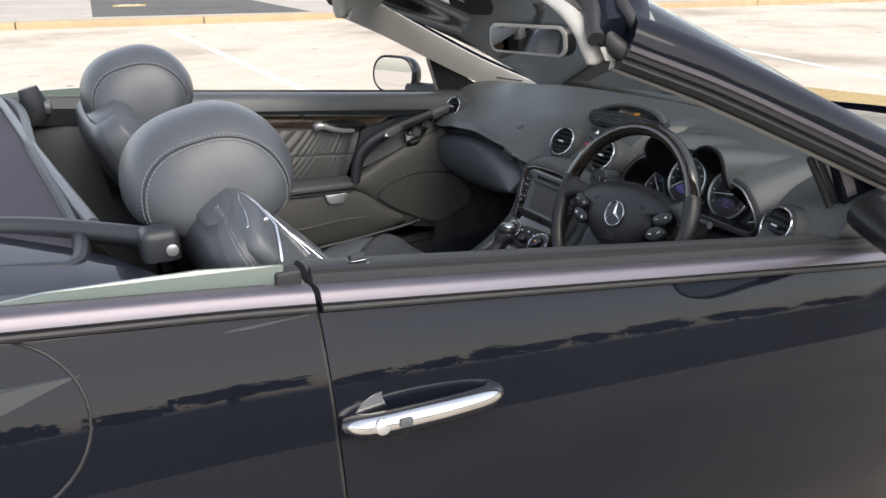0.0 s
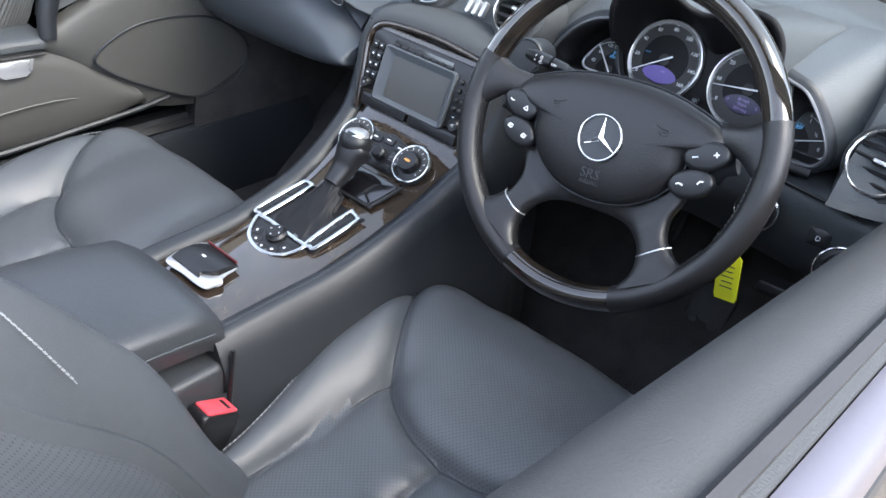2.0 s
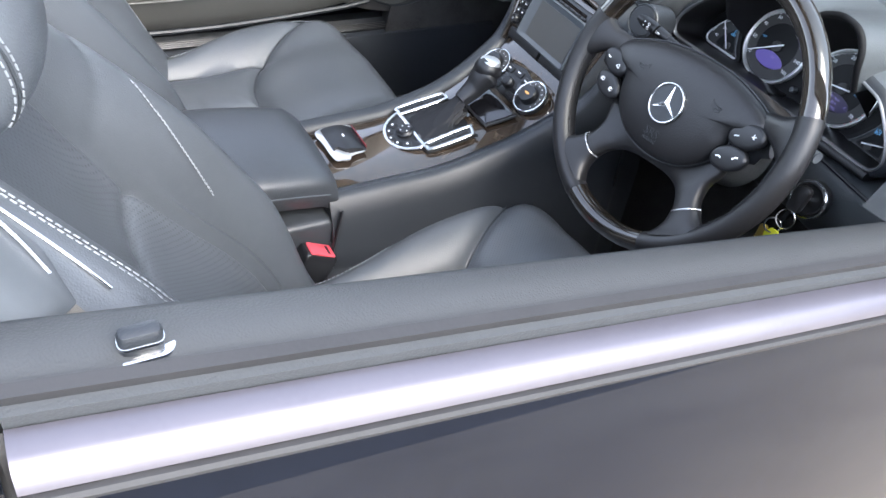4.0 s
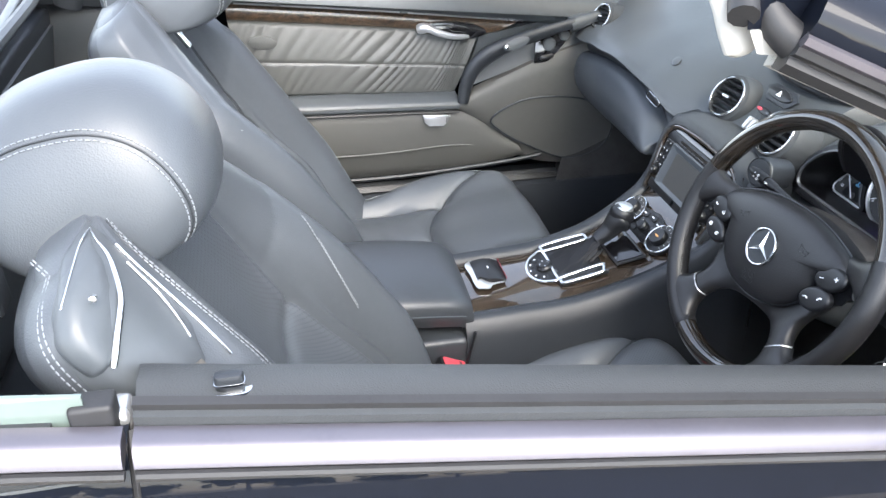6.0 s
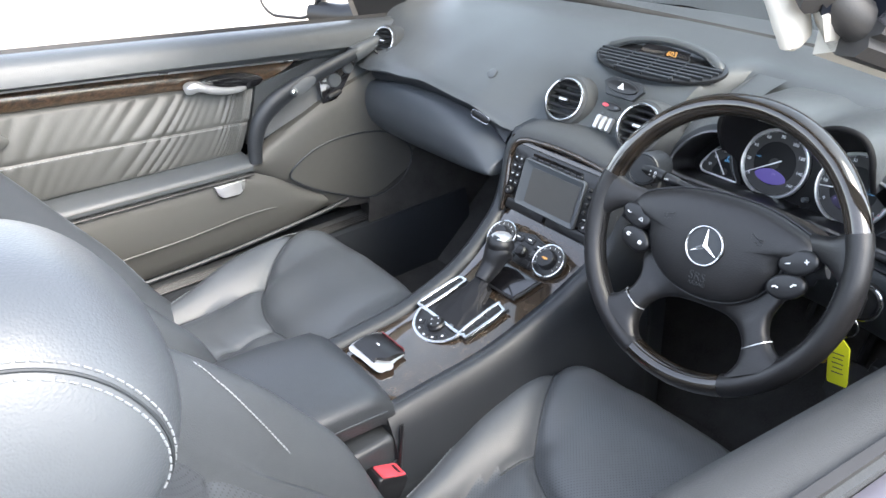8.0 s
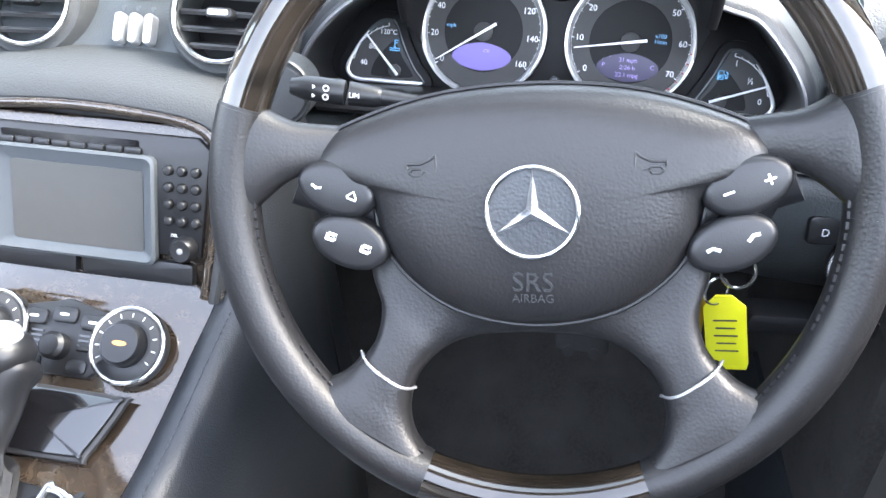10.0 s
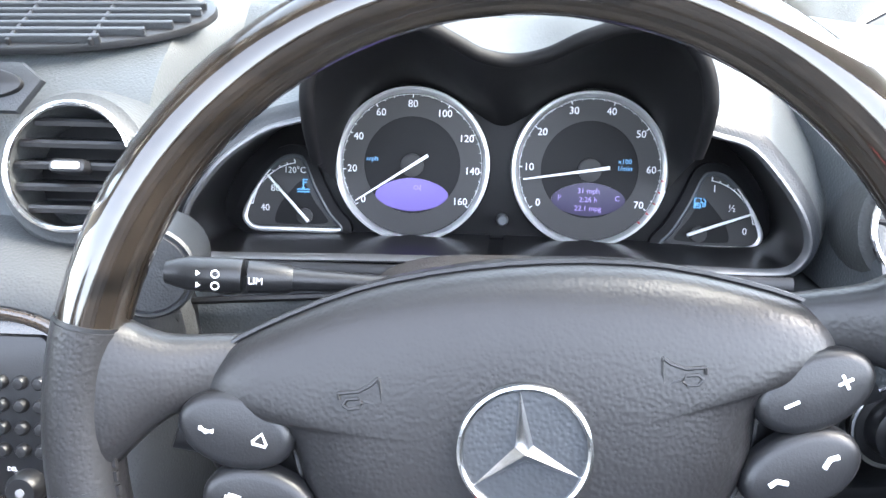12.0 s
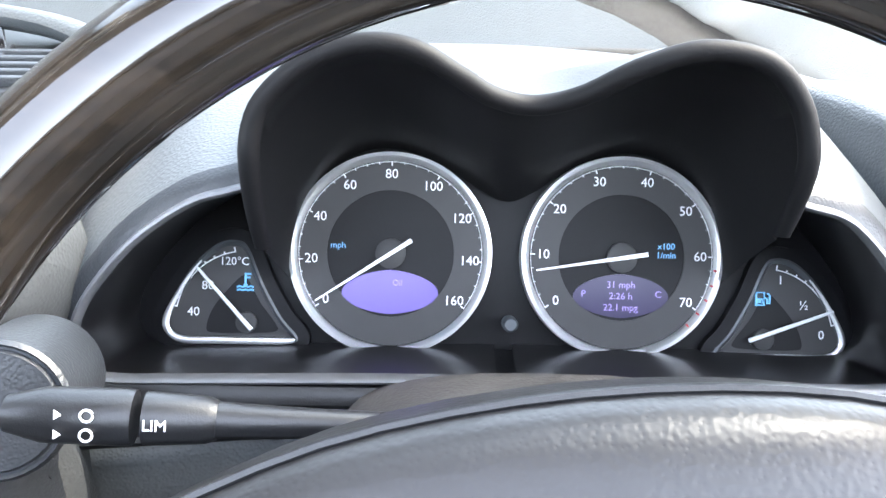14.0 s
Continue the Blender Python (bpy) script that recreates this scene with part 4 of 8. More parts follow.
part("pleated_panel", strip([(-0.74, 0.700, 0.853), (-0.4, 0.705, 0.822), (-0.20, 0.702, 0.802), (-0.135, 0.699, 0.792)], [(-0.70, 0.690, 0.668), (-0.45, 0.690, 0.658), (-0.25, 0.690, 0.650), (-0.195, 0.690, 0.648)], (0, -1, 0.05), 0.012, 0.03, 190, 40, pleats), LEATHER_DOOR, pd, "pale grey gathered leather panel")
st_line = spline([(-0.72, 0.694, 0.752), (-0.45, 0.694, 0.736), (-0.18, 0.692, 0.717)], 40)
part("stitching", stitches(st_line + vec3(0, -0.0125, 0), [(0, -1, 0)] * 40, 0.005, 0.003), THREAD, pd)
part("badge", slab(oval(0.034, 0.016, 32), 0.004, axes((-0.665, 0.684, 0.803), (1, 0, -0.08), (0.0, 0.0, 1)), 0.002), LEATHER_DOOR, pd, "embossed oval badge")
# armrest ledge
part("armrest_ledge", loft([spline([(x, 0.695, z + 0.012), (x, 0.668, z + 0.010), (x, 0.642, z + 0.002), (x, 0.634, z - 0.010), (x, 0.642, z - 0.020), (x, 0.69, z - 0.022)], 14) for x, z in zip(np.linspace(-0.72, -0.19, 16), np.linspace(0.655, 0.640, 16))]), TRIM, pd, "dark grey padded armrest ledge")
part("ledge_line", tube([(-0.72, 0.640, 0.628), (-0.19, 0.640, 0.613)], 0.0025, 6), PLASTIC, pd)
part("ledge_edge", tube([(-0.72, 0.6345, 0.648), (-0.20, 0.6345, 0.634)], 0.0010, 6), LOWER, pd)
tab = axes((-0.250, 0.640, 0.598), (1, 0, -0.04), (0, 0.10, 1))
part("pocket_latch", slab([(-0.036, 0.012), (-0.030, -0.008), (-0.018, -0.017), (0.018, -0.017), (0.030, -0.008), (0.036, 0.012)][::1], 0.008, axes(at(tab, 0, 0, 0), tab[1], tab[2]), 0.002), SILVER, pd, "silver pocket latch")
part("lower_panel", strip([(-0.74, 0.652, 0.632), (-0.4, 0.650, 0.624), (-0.19, 0.650, 0.612), (-0.10, 0.652, 0.560), (-0.02, 0.655, 0.505)], [(-0.74, 0.675, 0.430), (-0.4, 0.672, 0.430), (-0.19, 0.668, 0.435), (-0.10, 0.664, 0.445), (0.0, 0.660, 0.470)], (0, -1, 0), 0.016, 0.03, 30, 12), LOWER, pd, "pale grey lower panel with a map pocket")
part("pocket_crease", tube(spline([(-0.72, 0.646, 0.510), (-0.40, 0.640, 0.512), (-0.20, 0.642, 0.520), (-0.05, 0.650, 0.500)], 20), 0.0022, 6), LOWER, pd)
part("bottom_edge", tube(spline([(-0.74, 0.672, 0.428), (-0.35, 0.668, 0.428), (-0.05, 0.655, 0.455), (0.05, 0.652, 0.47)], 18), 0.006, 8), TRIM_DARK, pd)
part("front_panel", strip([(-0.19, 0.654, 0.640), (-0.08, 0.654, 0.690), (0.05, 0.650, 0.745), (0.16, 0.650, 0.775), (0.24, 0.650, 0.78)], [(-0.19, 0.656, 0.615), (-0.10, 0.658, 0.550), (0.0, 0.660, 0.46), (0.16, 0.665, 0.425), (0.30, 0.675, 0.41)], (0, -1, 0), 0.014, 0.03, 26, 14), LOWER, pd, "pale grey front panel over the loudspeaker")
sp = spline([(-0.100, 0.640, 0.590), (-0.03, 0.636, 0.632), (0.06, 0.636, 0.640), (0.17, 0.640, 0.618), (0.245, 0.648, 0.550), (0.22, 0.650, 0.480), (0.12, 0.648, 0.455), (0.0, 0.646, 0.505), (-0.08, 0.642, 0.555)], 60, True)
part("speaker_outline", tube(list(sp) + [sp[0]], 0.0026, 6, False), TRIM_DARK, pd, "dark groove round the speaker panel")
spv = [p + vec3(0, -0.0, 0) for p in sp]
sc = np.mean(sp, axis=0) + vec3(0, -0.004, 0)
part("speaker_panel", (spv + [sc] + [p + vec3(0, 0.02, 0) for p in sp] + [sc + vec3(0, 0.02, 0)], [(i, (i + 1) % 60, 60) for i in range(60)] + [(61 + i, 61 + (i + 1) % 60, 121) for i in range(60)] + [(i, (i + 1) % 60, 61 + (i + 1) % 60, 61 + i) for i in range(60)]), LOWER, pd)
# switch well and sweeping pull handle
part("switch_well", strip([(-0.13, 0.690, 0.790), (0.0, 0.690, 0.815), (0.12, 0.680, 0.835), (0.22, 0.672, 0.85)], [(-0.17, 0.676, 0.66), (-0.06, 0.672, 0.70), (0.08, 0.664, 0.755), (0.20, 0.660, 0.79)], (0, -1, 0), -0.012, 0.03, 20, 10), TRIM, pd, "grey hollow round the seat switches")
pull = spline([(0.135, 0.640, 0.838), (0.06, 0.634, 0.822), (-0.02, 0.636, 0.800), (-0.10, 0.645, 0.768), (-0.150, 0.650, 0.728), (-0.172, 0.648, 0.68), (-0.180, 0.642, 0.636)], 34)
part("pull_handle", tube(pull, np.interp(np.linspace(0, 1, 34), [0, 0.3, 0.55, 0.8, 1], [0.012, 0.017, 0.022, 0.018, 0.015]), 14, up=(0, 1, 0.2), flat=0.8), TRIM_DARK, pd, "dark grey sweeping pull handle")
part("pull_root", tube(spline([(0.22, 0.652, 0.852), (0.16, 0.645, 0.842), (0.09, 0.642, 0.825)], 10), [0.010] * 3 + [0.016] * 4 + [0.019] * 3, 12), TRIM, pd)
lk = part("lock_button", slab(oval(0.034, 0.013, 28), 0.003, axes((-0.055, 0.6195, 0.790), (1, 0, 0.34), (-0.2, 0.3, 1)), 0.001), TRIM, pd, "central locking button")
part("stud", revolve([(0.006, 0), (0.006, 0.004), (0, 0.005)], axes((-0.078, 0.617, 0.784), (1, 0, 0.34), (0, 0.3, 1)), 16), CHROME, lk)
sw = axes((0.035, 0.664, 0.765), (1, -0.05, 0.22), (-0.2, 0.25, 1))
swp = part("seat_switch_plate", slab([(-0.035, -0.035), (0.0, -0.04), (0.03, -0.02), (0.075, 0.015), (0.07, 0.032), (-0.02, 0.022)], 0.006, sw, 0.002), GLOSS, pd, "gloss black seat switch plate")
for x, y, r in ((0.012, 0.004, 0.017), (0.055, 0.016, 0.014)):
    part("switch_knob", revolve([(r, 0.004), (r, 0.010), (r * 0.8, 0.013), (r * 0.8, 0.011), (0, 0.011)], axes(at(sw, x, y), sw[1], sw[2]), 24), PLASTIC_GREY, swp)
part("memory_rocker", slab(rrect(0.036, 0.012, 0.005), 0.012, axes(at(sw, 0.0, -0.026), sw[1], sw[2]), 0.003), PLASTIC, swp)
# inner release lever
lv = axes((-0.205, 0.694, 0.810), (1, 0, -0.10), (0, 0.1, 1))
lever = part("release_cup", slab(oval(0.082, 0.021, 36, 0.01, 0.0), 0.004, lv, 0.002), GLOSS, pd, "dark recess behind the release lever")
part("release_lever", tube(spline([at(lv, -0.085, -0.002, 0.008), at(lv, -0.065, 0.004, 0.020), at(lv, -0.04, -0.004, 0.024), at(lv, 0.0, -0.012, 0.022), at(lv, 0.045, -0.012, 0.014)], 18), [0.010, 0.013, 0.0135, 0.013, 0.012, 0.011, 0.010, 0.009, 0.009, 0.009, 0.0085, 0.008, 0.008, 0.0075, 0.007, 0.007, 0.006, 0.004], 12), SILVER, lever, "satin silver release lever")

# plain inner skin of the driver's door
dd = DOOR[-1]
part("inner_panel", strip([dl(-0.78, -0.685, -0.005), dl(-0.2, -0.685, -0.005), dl(0.24, -0.672, -0.01)], [(-0.78, -0.675, 0.43), (-0.2, -0.668, 0.435), (0.30, -0.67, 0.41)], (0, 1, 0), 0.0, 0.04, 20, 10), LOWER, dd, "pale grey door lining")

# ---- dashboard ----
dash = thing("dashboard", (0.4, 0, 0.75), "grey soft-touch dashboard with round vents", "dashboard")
STN = {  # y: windscreen edge, top, crest, face top, face, brow, undercut, back
    0.735: ((0.620, 0.863), (0.500, 0.875), (0.380, 0.899), (0.280, 0.895), (0.225, 0.862), (0.158, 0.796), (0.180, 0.778), (0.500, 0.760)),
    0.640: ((0.700, 0.873), (0.540, 0.885), (0.380, 0.907), (0.260, 0.890), (0.190, 0.850), (0.122, 0.803), (0.150, 0.783), (0.500, 0.750)),
    0.500: ((0.750, 0.878), (0.560, 0.892), (0.400, 0.914), (0.270, 0.894), (0.182, 0.856), (0.110, 0.820), (0.145, 0.798), (0.500, 0.740)),
    0.400: ((0.770, 0.881), (0.570, 0.896), (0.410, 0.916), (0.275, 0.892), (0.182, 0.858), (0.113, 0.826), (0.150, 0.804), (0.500, 0.730)),
    0.270: ((0.780, 0.883), (0.580, 0.900), (0.420, 0.917), (0.280, 0.888), (0.190, 0.848), (0.130, 0.807), (0.165, 0.786), (0.500, 0.720)),
    0.195: ((0.790, 0.885), (0.590, 0.901), (0.420, 0.916), (0.285, 0.888), (0.205, 0.840), (0.148, 0.780), (0.178, 0.762), (0.500, 0.720)),
    0.150: ((0.800, 0.886), (0.600, 0.902), (0.420, 0.914), (0.290, 0.888), (0.222, 0.835), (0.166, 0.772), (0.190, 0.755), (0.500, 0.720)),
    0.000: ((0.800, 0.888), (0.600, 0.902), (0.420, 0.912), (0.300, 0.892), (0.238, 0.845), (0.172, 0.780), (0.195, 0.765), (0.500, 0.720)),
    -0.122: ((0.800, 0.886), (0.600, 0.902), (0.420, 0.912), (0.300, 0.888), (0.228, 0.838), (0.172, 0.772), (0.195, 0.755), (0.500, 0.720)),
    -0.150: ((0.790, 0.885), (0.600, 0.902), (0.460, 0.910), (0.400, 0.890), (0.345, 0.840), (0.320, 0.770), (0.330, 0.750), (0.500, 0.720)),
    -0.365: ((0.780, 0.883), (0.600, 0.902), (0.460, 0.912), (0.380, 0.895), (0.330, 0.840), (0.300, 0.770), (0.310, 0.755), (0.500, 0.720)),
    -0.562: ((0.740, 0.878), (0.580, 0.892), (0.440, 0.904), (0.380, 0.885), (0.330, 0.830), (0.305, 0.765), (0.320, 0.750), (0.500, 0.720)),
    -0.588: ((0.720, 0.873), (0.550, 0.885), (0.400, 0.897), (0.270, 0.878), (0.205, 0.828), (0.160, 0.768), (0.190, 0.755), (0.500, 0.740)),
    -0.735: ((0.620, 0.860), (0.500, 0.870), (0.380, 0.892), (0.270, 0.878), (0.215, 0.835), (0.175, 0.780), (0.200, 0.765), (0.500, 0.750)),
}
ys = sorted(STN, reverse=True)
rings = []
stn_rings = {y: spline([(x, y, z) for x, z in STN[y]], 44) for y in ys}
for k in range(len(ys) - 1):
    a, b = ys[k], ys[k + 1]
    n = max(2, int((a - b) / 0.02))
    for i in range(n):
        u = i / n
        u = u * u * (3 - 2 * u)
        rings.append(stn_rings[a] * (1 - u) + stn_rings[b] * u + vec3(0, (a + (b - a) * i / n) - (a + (b - a) * u), 0))
rings.append(stn_rings[ys[-1]])
part("upper_body", loft(rings), TRIM, dash)


def dash_point(y, k):
    """A point of the dashboard skin at y, k running from the windscreen (0) to the undercut (1)."""
    a = max(v for v in ys if v <= y + 1e-9) if y > ys[-1] else ys[-1]
    b = min(v for v in ys if v >= y - 1e-9)
    u = 0 if a == b else (y - b) / (a - b)
    u = u * u * (3 - 2 * u)
    P = stn_rings[b] * (1 - u) + stn_rings[a] * u
    i = k * 43
    j = min(int(i), 42)
    q = P[j] + (P[j + 1] - P[j]) * (i - j)
    q[1] = y
    return q


# padded glovebox lid under a recess strip that follows the brow, dark to give its shade
LID_Y = (0.72, 0.66, 0.60, 0.50, 0.40, 0.30, 0.25, 0.20, 0.17)
LID_TOP = ((0.163, 0.740), (0.138, 0.755), (0.126, 0.766), (0.126, 0.779), (0.138, 0.778), (0.149, 0.765), (0.148, 0.754), (0.136, 0.738), (0.130, 0.728))
LID_LOW = ((0.170, 0.640), (0.168, 0.626), (0.170, 0.619), (0.169, 0.620), (0.161, 0.628), (0.141, 0.644), (0.126, 0.656), (0.109, 0.671), (0.100, 0.680))


def lid_edges(y):
    k = [-v for v in LID_Y]
    return [vec3(np.interp(-y, k, [q[0] for q in line]), y, np.interp(-y, k, [q[1] for q in line])) for line in (LID_TOP, LID_LOW)]


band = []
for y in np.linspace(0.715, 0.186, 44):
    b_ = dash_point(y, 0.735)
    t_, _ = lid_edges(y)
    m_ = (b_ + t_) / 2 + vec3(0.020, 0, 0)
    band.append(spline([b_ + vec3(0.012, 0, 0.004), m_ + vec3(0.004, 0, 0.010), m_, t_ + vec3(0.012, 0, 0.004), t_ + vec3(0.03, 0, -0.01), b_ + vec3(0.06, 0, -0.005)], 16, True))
part("brow_shade", loft(band), TRIM_DARK, dash, "dark strip giving the shade under the brow")
glove = []
for a_ in np.linspace(-math.pi / 2, math.pi / 2, 46):
    y = 0.436 - 0.272 * math.copysign(abs(math.sin(a_)) ** 0.75, a_)
    e_ = 0.35 + 0.65 * abs(math.cos(a_)) ** 0.28
    t_, l_ = lid_edges(y)
    bulge = 0.036 * e_
    mid = (t_ + l_) / 2
    face = [t_ + vec3(0.05, 0, -0.002), t_ + vec3(0.006, 0, -0.001), t_ * 0.88 + l_ * 0.12 - vec3(0.45 * bulge, 0, 0), t_ * 0.68 + l_ * 0.32 - vec3(0.86 * bulge, 0, 0), mid - vec3(bulge, 0, 0), t_ * 0.28 + l_ * 0.72 - vec3(0.92 * bulge, 0, 0), t_ * 0.09 + l_ * 0.91 - vec3(0.50 * bulge, 0, 0), l_ + vec3(0.010, 0, 0), l_ + vec3(0.07, 0, 0.004), l_ + vec3(0.15, 0, 0.01), t_ + vec3(0.15, 0, -0.01)]
    glove.append([mid + (q - mid) * vec3(1, 1, e_) for q in spline(face, 44, True)])
gb = part("glovebox", loft(glove), LEATHER, dash, "padded grey leather glovebox")
gs = axes((0.134, 0.244, 0.777), (0.10, -0.94, -0.20), (0.25, -0.05, 1))
part("glovebox_switch", slab(rrect(0.046, 0.014, 0.006), 0.004, gs, 0.002), PLASTIC, gb)
part("switch_trim", tube([at(gs, x, y, 0.005) for x, y in rrect(0.047, 0.015, 0.007)], 0.0006, 6, False), CHROME, gb, "chrome outline")
part("sensor_dot", revolve([(0.011, 0), (0.011, 0.003), (0.007, 0.005), (0, 0.005)], axes(dash_point(0.271, 0.575) + vec3(-0.002, 0, 0), (0.1, -1, 0), (0.75, 0, 0.65)), 20), PLASTIC_GREY, dash, "small round sun sensor")
part("lower_dash_passenger", block((0.25, 0.13, 0.60), (0.60, 0.66, 0.74), 0.03), TRIM_DARK, dash)


def round_vent(centre, nx, ny, r, slats, hub=True):
    """A round air vent: chrome ring, black bowl, slats and a thumb tab."""
    f = axes(centre, nx, ny)
    pod = part("vent_surround", loft([[at(f, q * math.cos(a_), q * math.sin(a_), h_) for q, h_ in ((r * 1.50, -0.045), (r * 1.42, -0.016), (r * 1.34, -0.004), (r * 1.24, 0.003), (r * 1.14, 0.004), (r * 1.06, 0.008), (r * 1.02, 0.004), (r * 0.99, -0.03), (r * 0.99, -0.034))] for a_ in np.linspace(0, 2 * math.pi, 41)], False), TRIM_RAIL, dash)
    part("vent_ring", ring_tube(at(f, 0, 0, 0.009), f[1], f[2], r * 1.035, 0.0021, 48, 8), CHROME, pod, "chrome ring")
    part("vent_bowl", revolve([(r * 1.01, -0.028), (r * 0.98, -0.030), (0, -0.0305)], f, 36), DIAL_DARK, pod)
    for k in range(slats):
        y = (k - (slats - 1) / 2) * (2 * r / (slats + 0.6))
        h = math.sqrt(max(0, r * r - y * y)) * 0.97
        V = [at(f, sx * h, y + yy, zz) for sx in (-1, 1) for yy, zz in ((-0.0016, 0.0040), (0.0010, 0.0052), (0.0030, 0.0040), (0.0085, -0.020), (0.0060, -0.020))]
        part("slat", (V, [(k_, (k_ + 1) % 5, (k_ + 1) % 5 + 5, k_ + 5) for k_ in range(5)] + [(0, 1, 2, 3, 4), (9, 8, 7, 6, 5)]), PLASTIC, pod, smooth=False)
    tabp = part("thumb_tab", slab(rrect(r * 0.62, r * 0.24, r * 0.10), 0.010, axes(at(f, 0, 0, 0.002), f[1], f[2]), 0.003), PLASTIC, pod)
    part("tab_face", slab(rrect(r * 0.46, r * 0.13, r * 0.05), 0.0012, axes(at(f, 0, 0, 0.012), f[1], f[2]), 0.0004), SILVER, tabp)
    return pod


round_vent((0.202, 0.084, 0.836), (0.10, -1, 0), (0.50, 0, 0.87), 0.037, 5)
round_vent((0.186, -0.100, 0.840), (0.0, -1, 0), (0.50, 0, 0.87), 0.037, 5)
round_vent((0.166, 0.618, 0.846), (0.20, -0.97, 0), (0.42, 0, 0.9), 0.029, 5)
round_vent((0.190, -0.622, 0.814), (-0.22, -0.97, 0), (0.42, 0, 0.9), 0.036, 5)
# small demister outlet at the driver's end
dmf = axes((0.262, -0.683, 0.873), (0.25, -0.97, 0.0), (0.5, 0.1, 0.85))
dm = part("demister_outlet", slab(oval(0.022, 0.011, 28), 0.004, dmf, 0.0015), PLASTIC, dash, "small oval demister outlet")
for k in range(4):
    part("outlet_slat", slab(rrect(0.036 - 0.006 * abs(k - 1.5), 0.0016, 0.0005, 2), 0.002, axes(at(dmf, 0, -0.0066 + 0.0044 * k, 0.004), dmf[1], dmf[2])), TRIM_DARK, dm)
# switch island between the centre vents
isl = axes((0.240, -0.014, 0.868), (0, -1, 0), (0.55, 0, 0.83))
island = part("switch_island", slab([(-0.045, 0.010), (-0.03, -0.012), (0.03, -0.012), (0.045, 0.010), (0.03, 0.022), (-0.03, 0.022)], 0.006, isl, 0.003), TRIM_DARK, dash)
hz = part("hazard_switch", slab(oval(0.034, 0.011, 30, 0, 0.006), 0.005, isl, 0.002, offset=0.005), PLASTIC, island)
hf = axes(at(isl, 0, 0.006, 0.0105), isl[1], isl[2])
part("warning_triangle", slab([(-0.007, -0.0045), (0.007, -0.0045), (0, 0.0065)], 0.0008, hf), WHITE_PRINT, hz, smooth=False)
isl2 = axes((0.209, -0.014, 0.828), (0, -1, 0), (0.55, 0, 0.83))
rk = part("lock_rocker", slab(oval(0.021, 0.007, 24, 0.0, 0.018), 0.005, isl2, 0.002, offset=0.006), PLASTIC, island)
part("red_lamp", slab(oval(0.007, 0.003, 14, -0.011, 0.018), 0.001, isl2, 0, offset=0.011), RED, rk)
part("blue_lamp", slab(oval(0.004, 0.002, 12, 0.012, 0.018), 0.001, isl2, 0, offset=0.011), PLASTIC_GREY, rk)
for k in (-1, 0, 1):
    part("toggle", slab(rrect(0.0085, 0.026, 0.004), 0.010, axes(at(isl2, 0.0135 * k, -0.014, 0.004), isl2[1], isl2[2]), 0.003), SILVER, island, "ribbed silver toggle")
    part("toggle_lamp", slab(oval(0.0022, 0.0022, 10, 0.0135 * k, 0.004), 0.001, isl2, 0, offset=0.006), PLASTIC_GREY, island)
# oval grille and clock display on the dash top
gf_ = axes((0.332, -0.016, 0.904), (0.10, -1, 0.0), (1.0, 0.10, 0.24))
grille = part("top_grille", slab(oval(0.130, 0.062, 56), 0.006, gf_, 0.003, offset=-0.002), PLASTIC, dash, "black oval grille with slats")
for k in range(10):
    y = -0.054 + 0.011 * k
    h = 0.128 * math.sqrt(max(0.0, 1 - (y / 0.062) ** 2))
    if y > 0.012:
        continue
    part("grille_slat", slab(rrect(2 * h * 0.96, 0.0045, 0.001, 2), 0.006, axes(at(gf_, 0, y, 0.003), gf_[1], gf_[2]), 0.001), TRIM_DARK, grille)
for x in (-0.055, 0.0, 0.055):
    part("grille_bar", slab(rrect(0.003, 0.075, 0.001, 2), 0.005, axes(at(gf_, x, -0.022, 0.003), gf_[1], gf_[2]), 0.001), PLASTIC, grille)
hood = spline([at(gf_, -0.118, 0.010, 0.004), at(gf_, -0.07, 0.034, 0.014), at(gf_, 0.0, 0.043, 0.018), at(gf_, 0.07, 0.034, 0.014), at(gf_, 0.118, 0.010, 0.004)], 26)
part("display_hood", tube(hood, [0.004] + [0.011] * 24 + [0.004], 10, flat=0.7), TRIM, grille, "arched hood over the display")
df_ = axes(at(gf_, 0.0, 0.022, 0.006), gf_[1], unit(gf_[2] + gf_[3] * 0.8))
disp = part("clock_display", slab([(-0.052, -0.010), (0.052, -0.010), (0.046, 0.010), (0.0, 0.014), (-0.046, 0.010)], 0.003, df_, 0.001), GLOSS, grille, "dark clock display with amber figures")
letters("603", 0.014, axes(at(df_, 0.014, -0.001, 0.0034), df_[1], df_[2]), AMBER, disp)
part("defrost_slot", slab(rrect(0.11, 0.012, 0.005), 0.003, axes((0.40, 0.655, 0.912), (0.3, -0.95, 0), (0.95, 0.3, 0)), 0.001), PLASTIC, dash)
# driver's lower panel with light switch and ignition
part("knee_panel", loft([spline([(x + 0.09, y, 0.752), (x + 0.01, y, 0.748), (x - 0.008, y, 0.715), (x + 0.01, y, 0.66), (x + 0.07, y, 0.60), (x + 0.20, y, 0.585), (x + 0.2, y, 0.735)], 24, True) for y, x in zip(np.linspace(-0.125, -0.71, 18), np.interp(np.linspace(0, 1, 18), [0, 0.2, 0.5, 0.8, 1], [0.20, 0.215, 0.225, 0.195, 0.19]))]), TRIM, dash, "grey knee panel")
part("panel_joint", tube([(0.192, -0.155, 0.745), (0.212, -0.30, 0.745), (0.218, -0.45, 0.745), (0.186, -0.62, 0.745)], 0.0025, 6), PLASTIC, dash)
ls = axes((0.186, -0.629, 0.672), (0.10, -0.99, 0), (0.25, 0, 0.97))
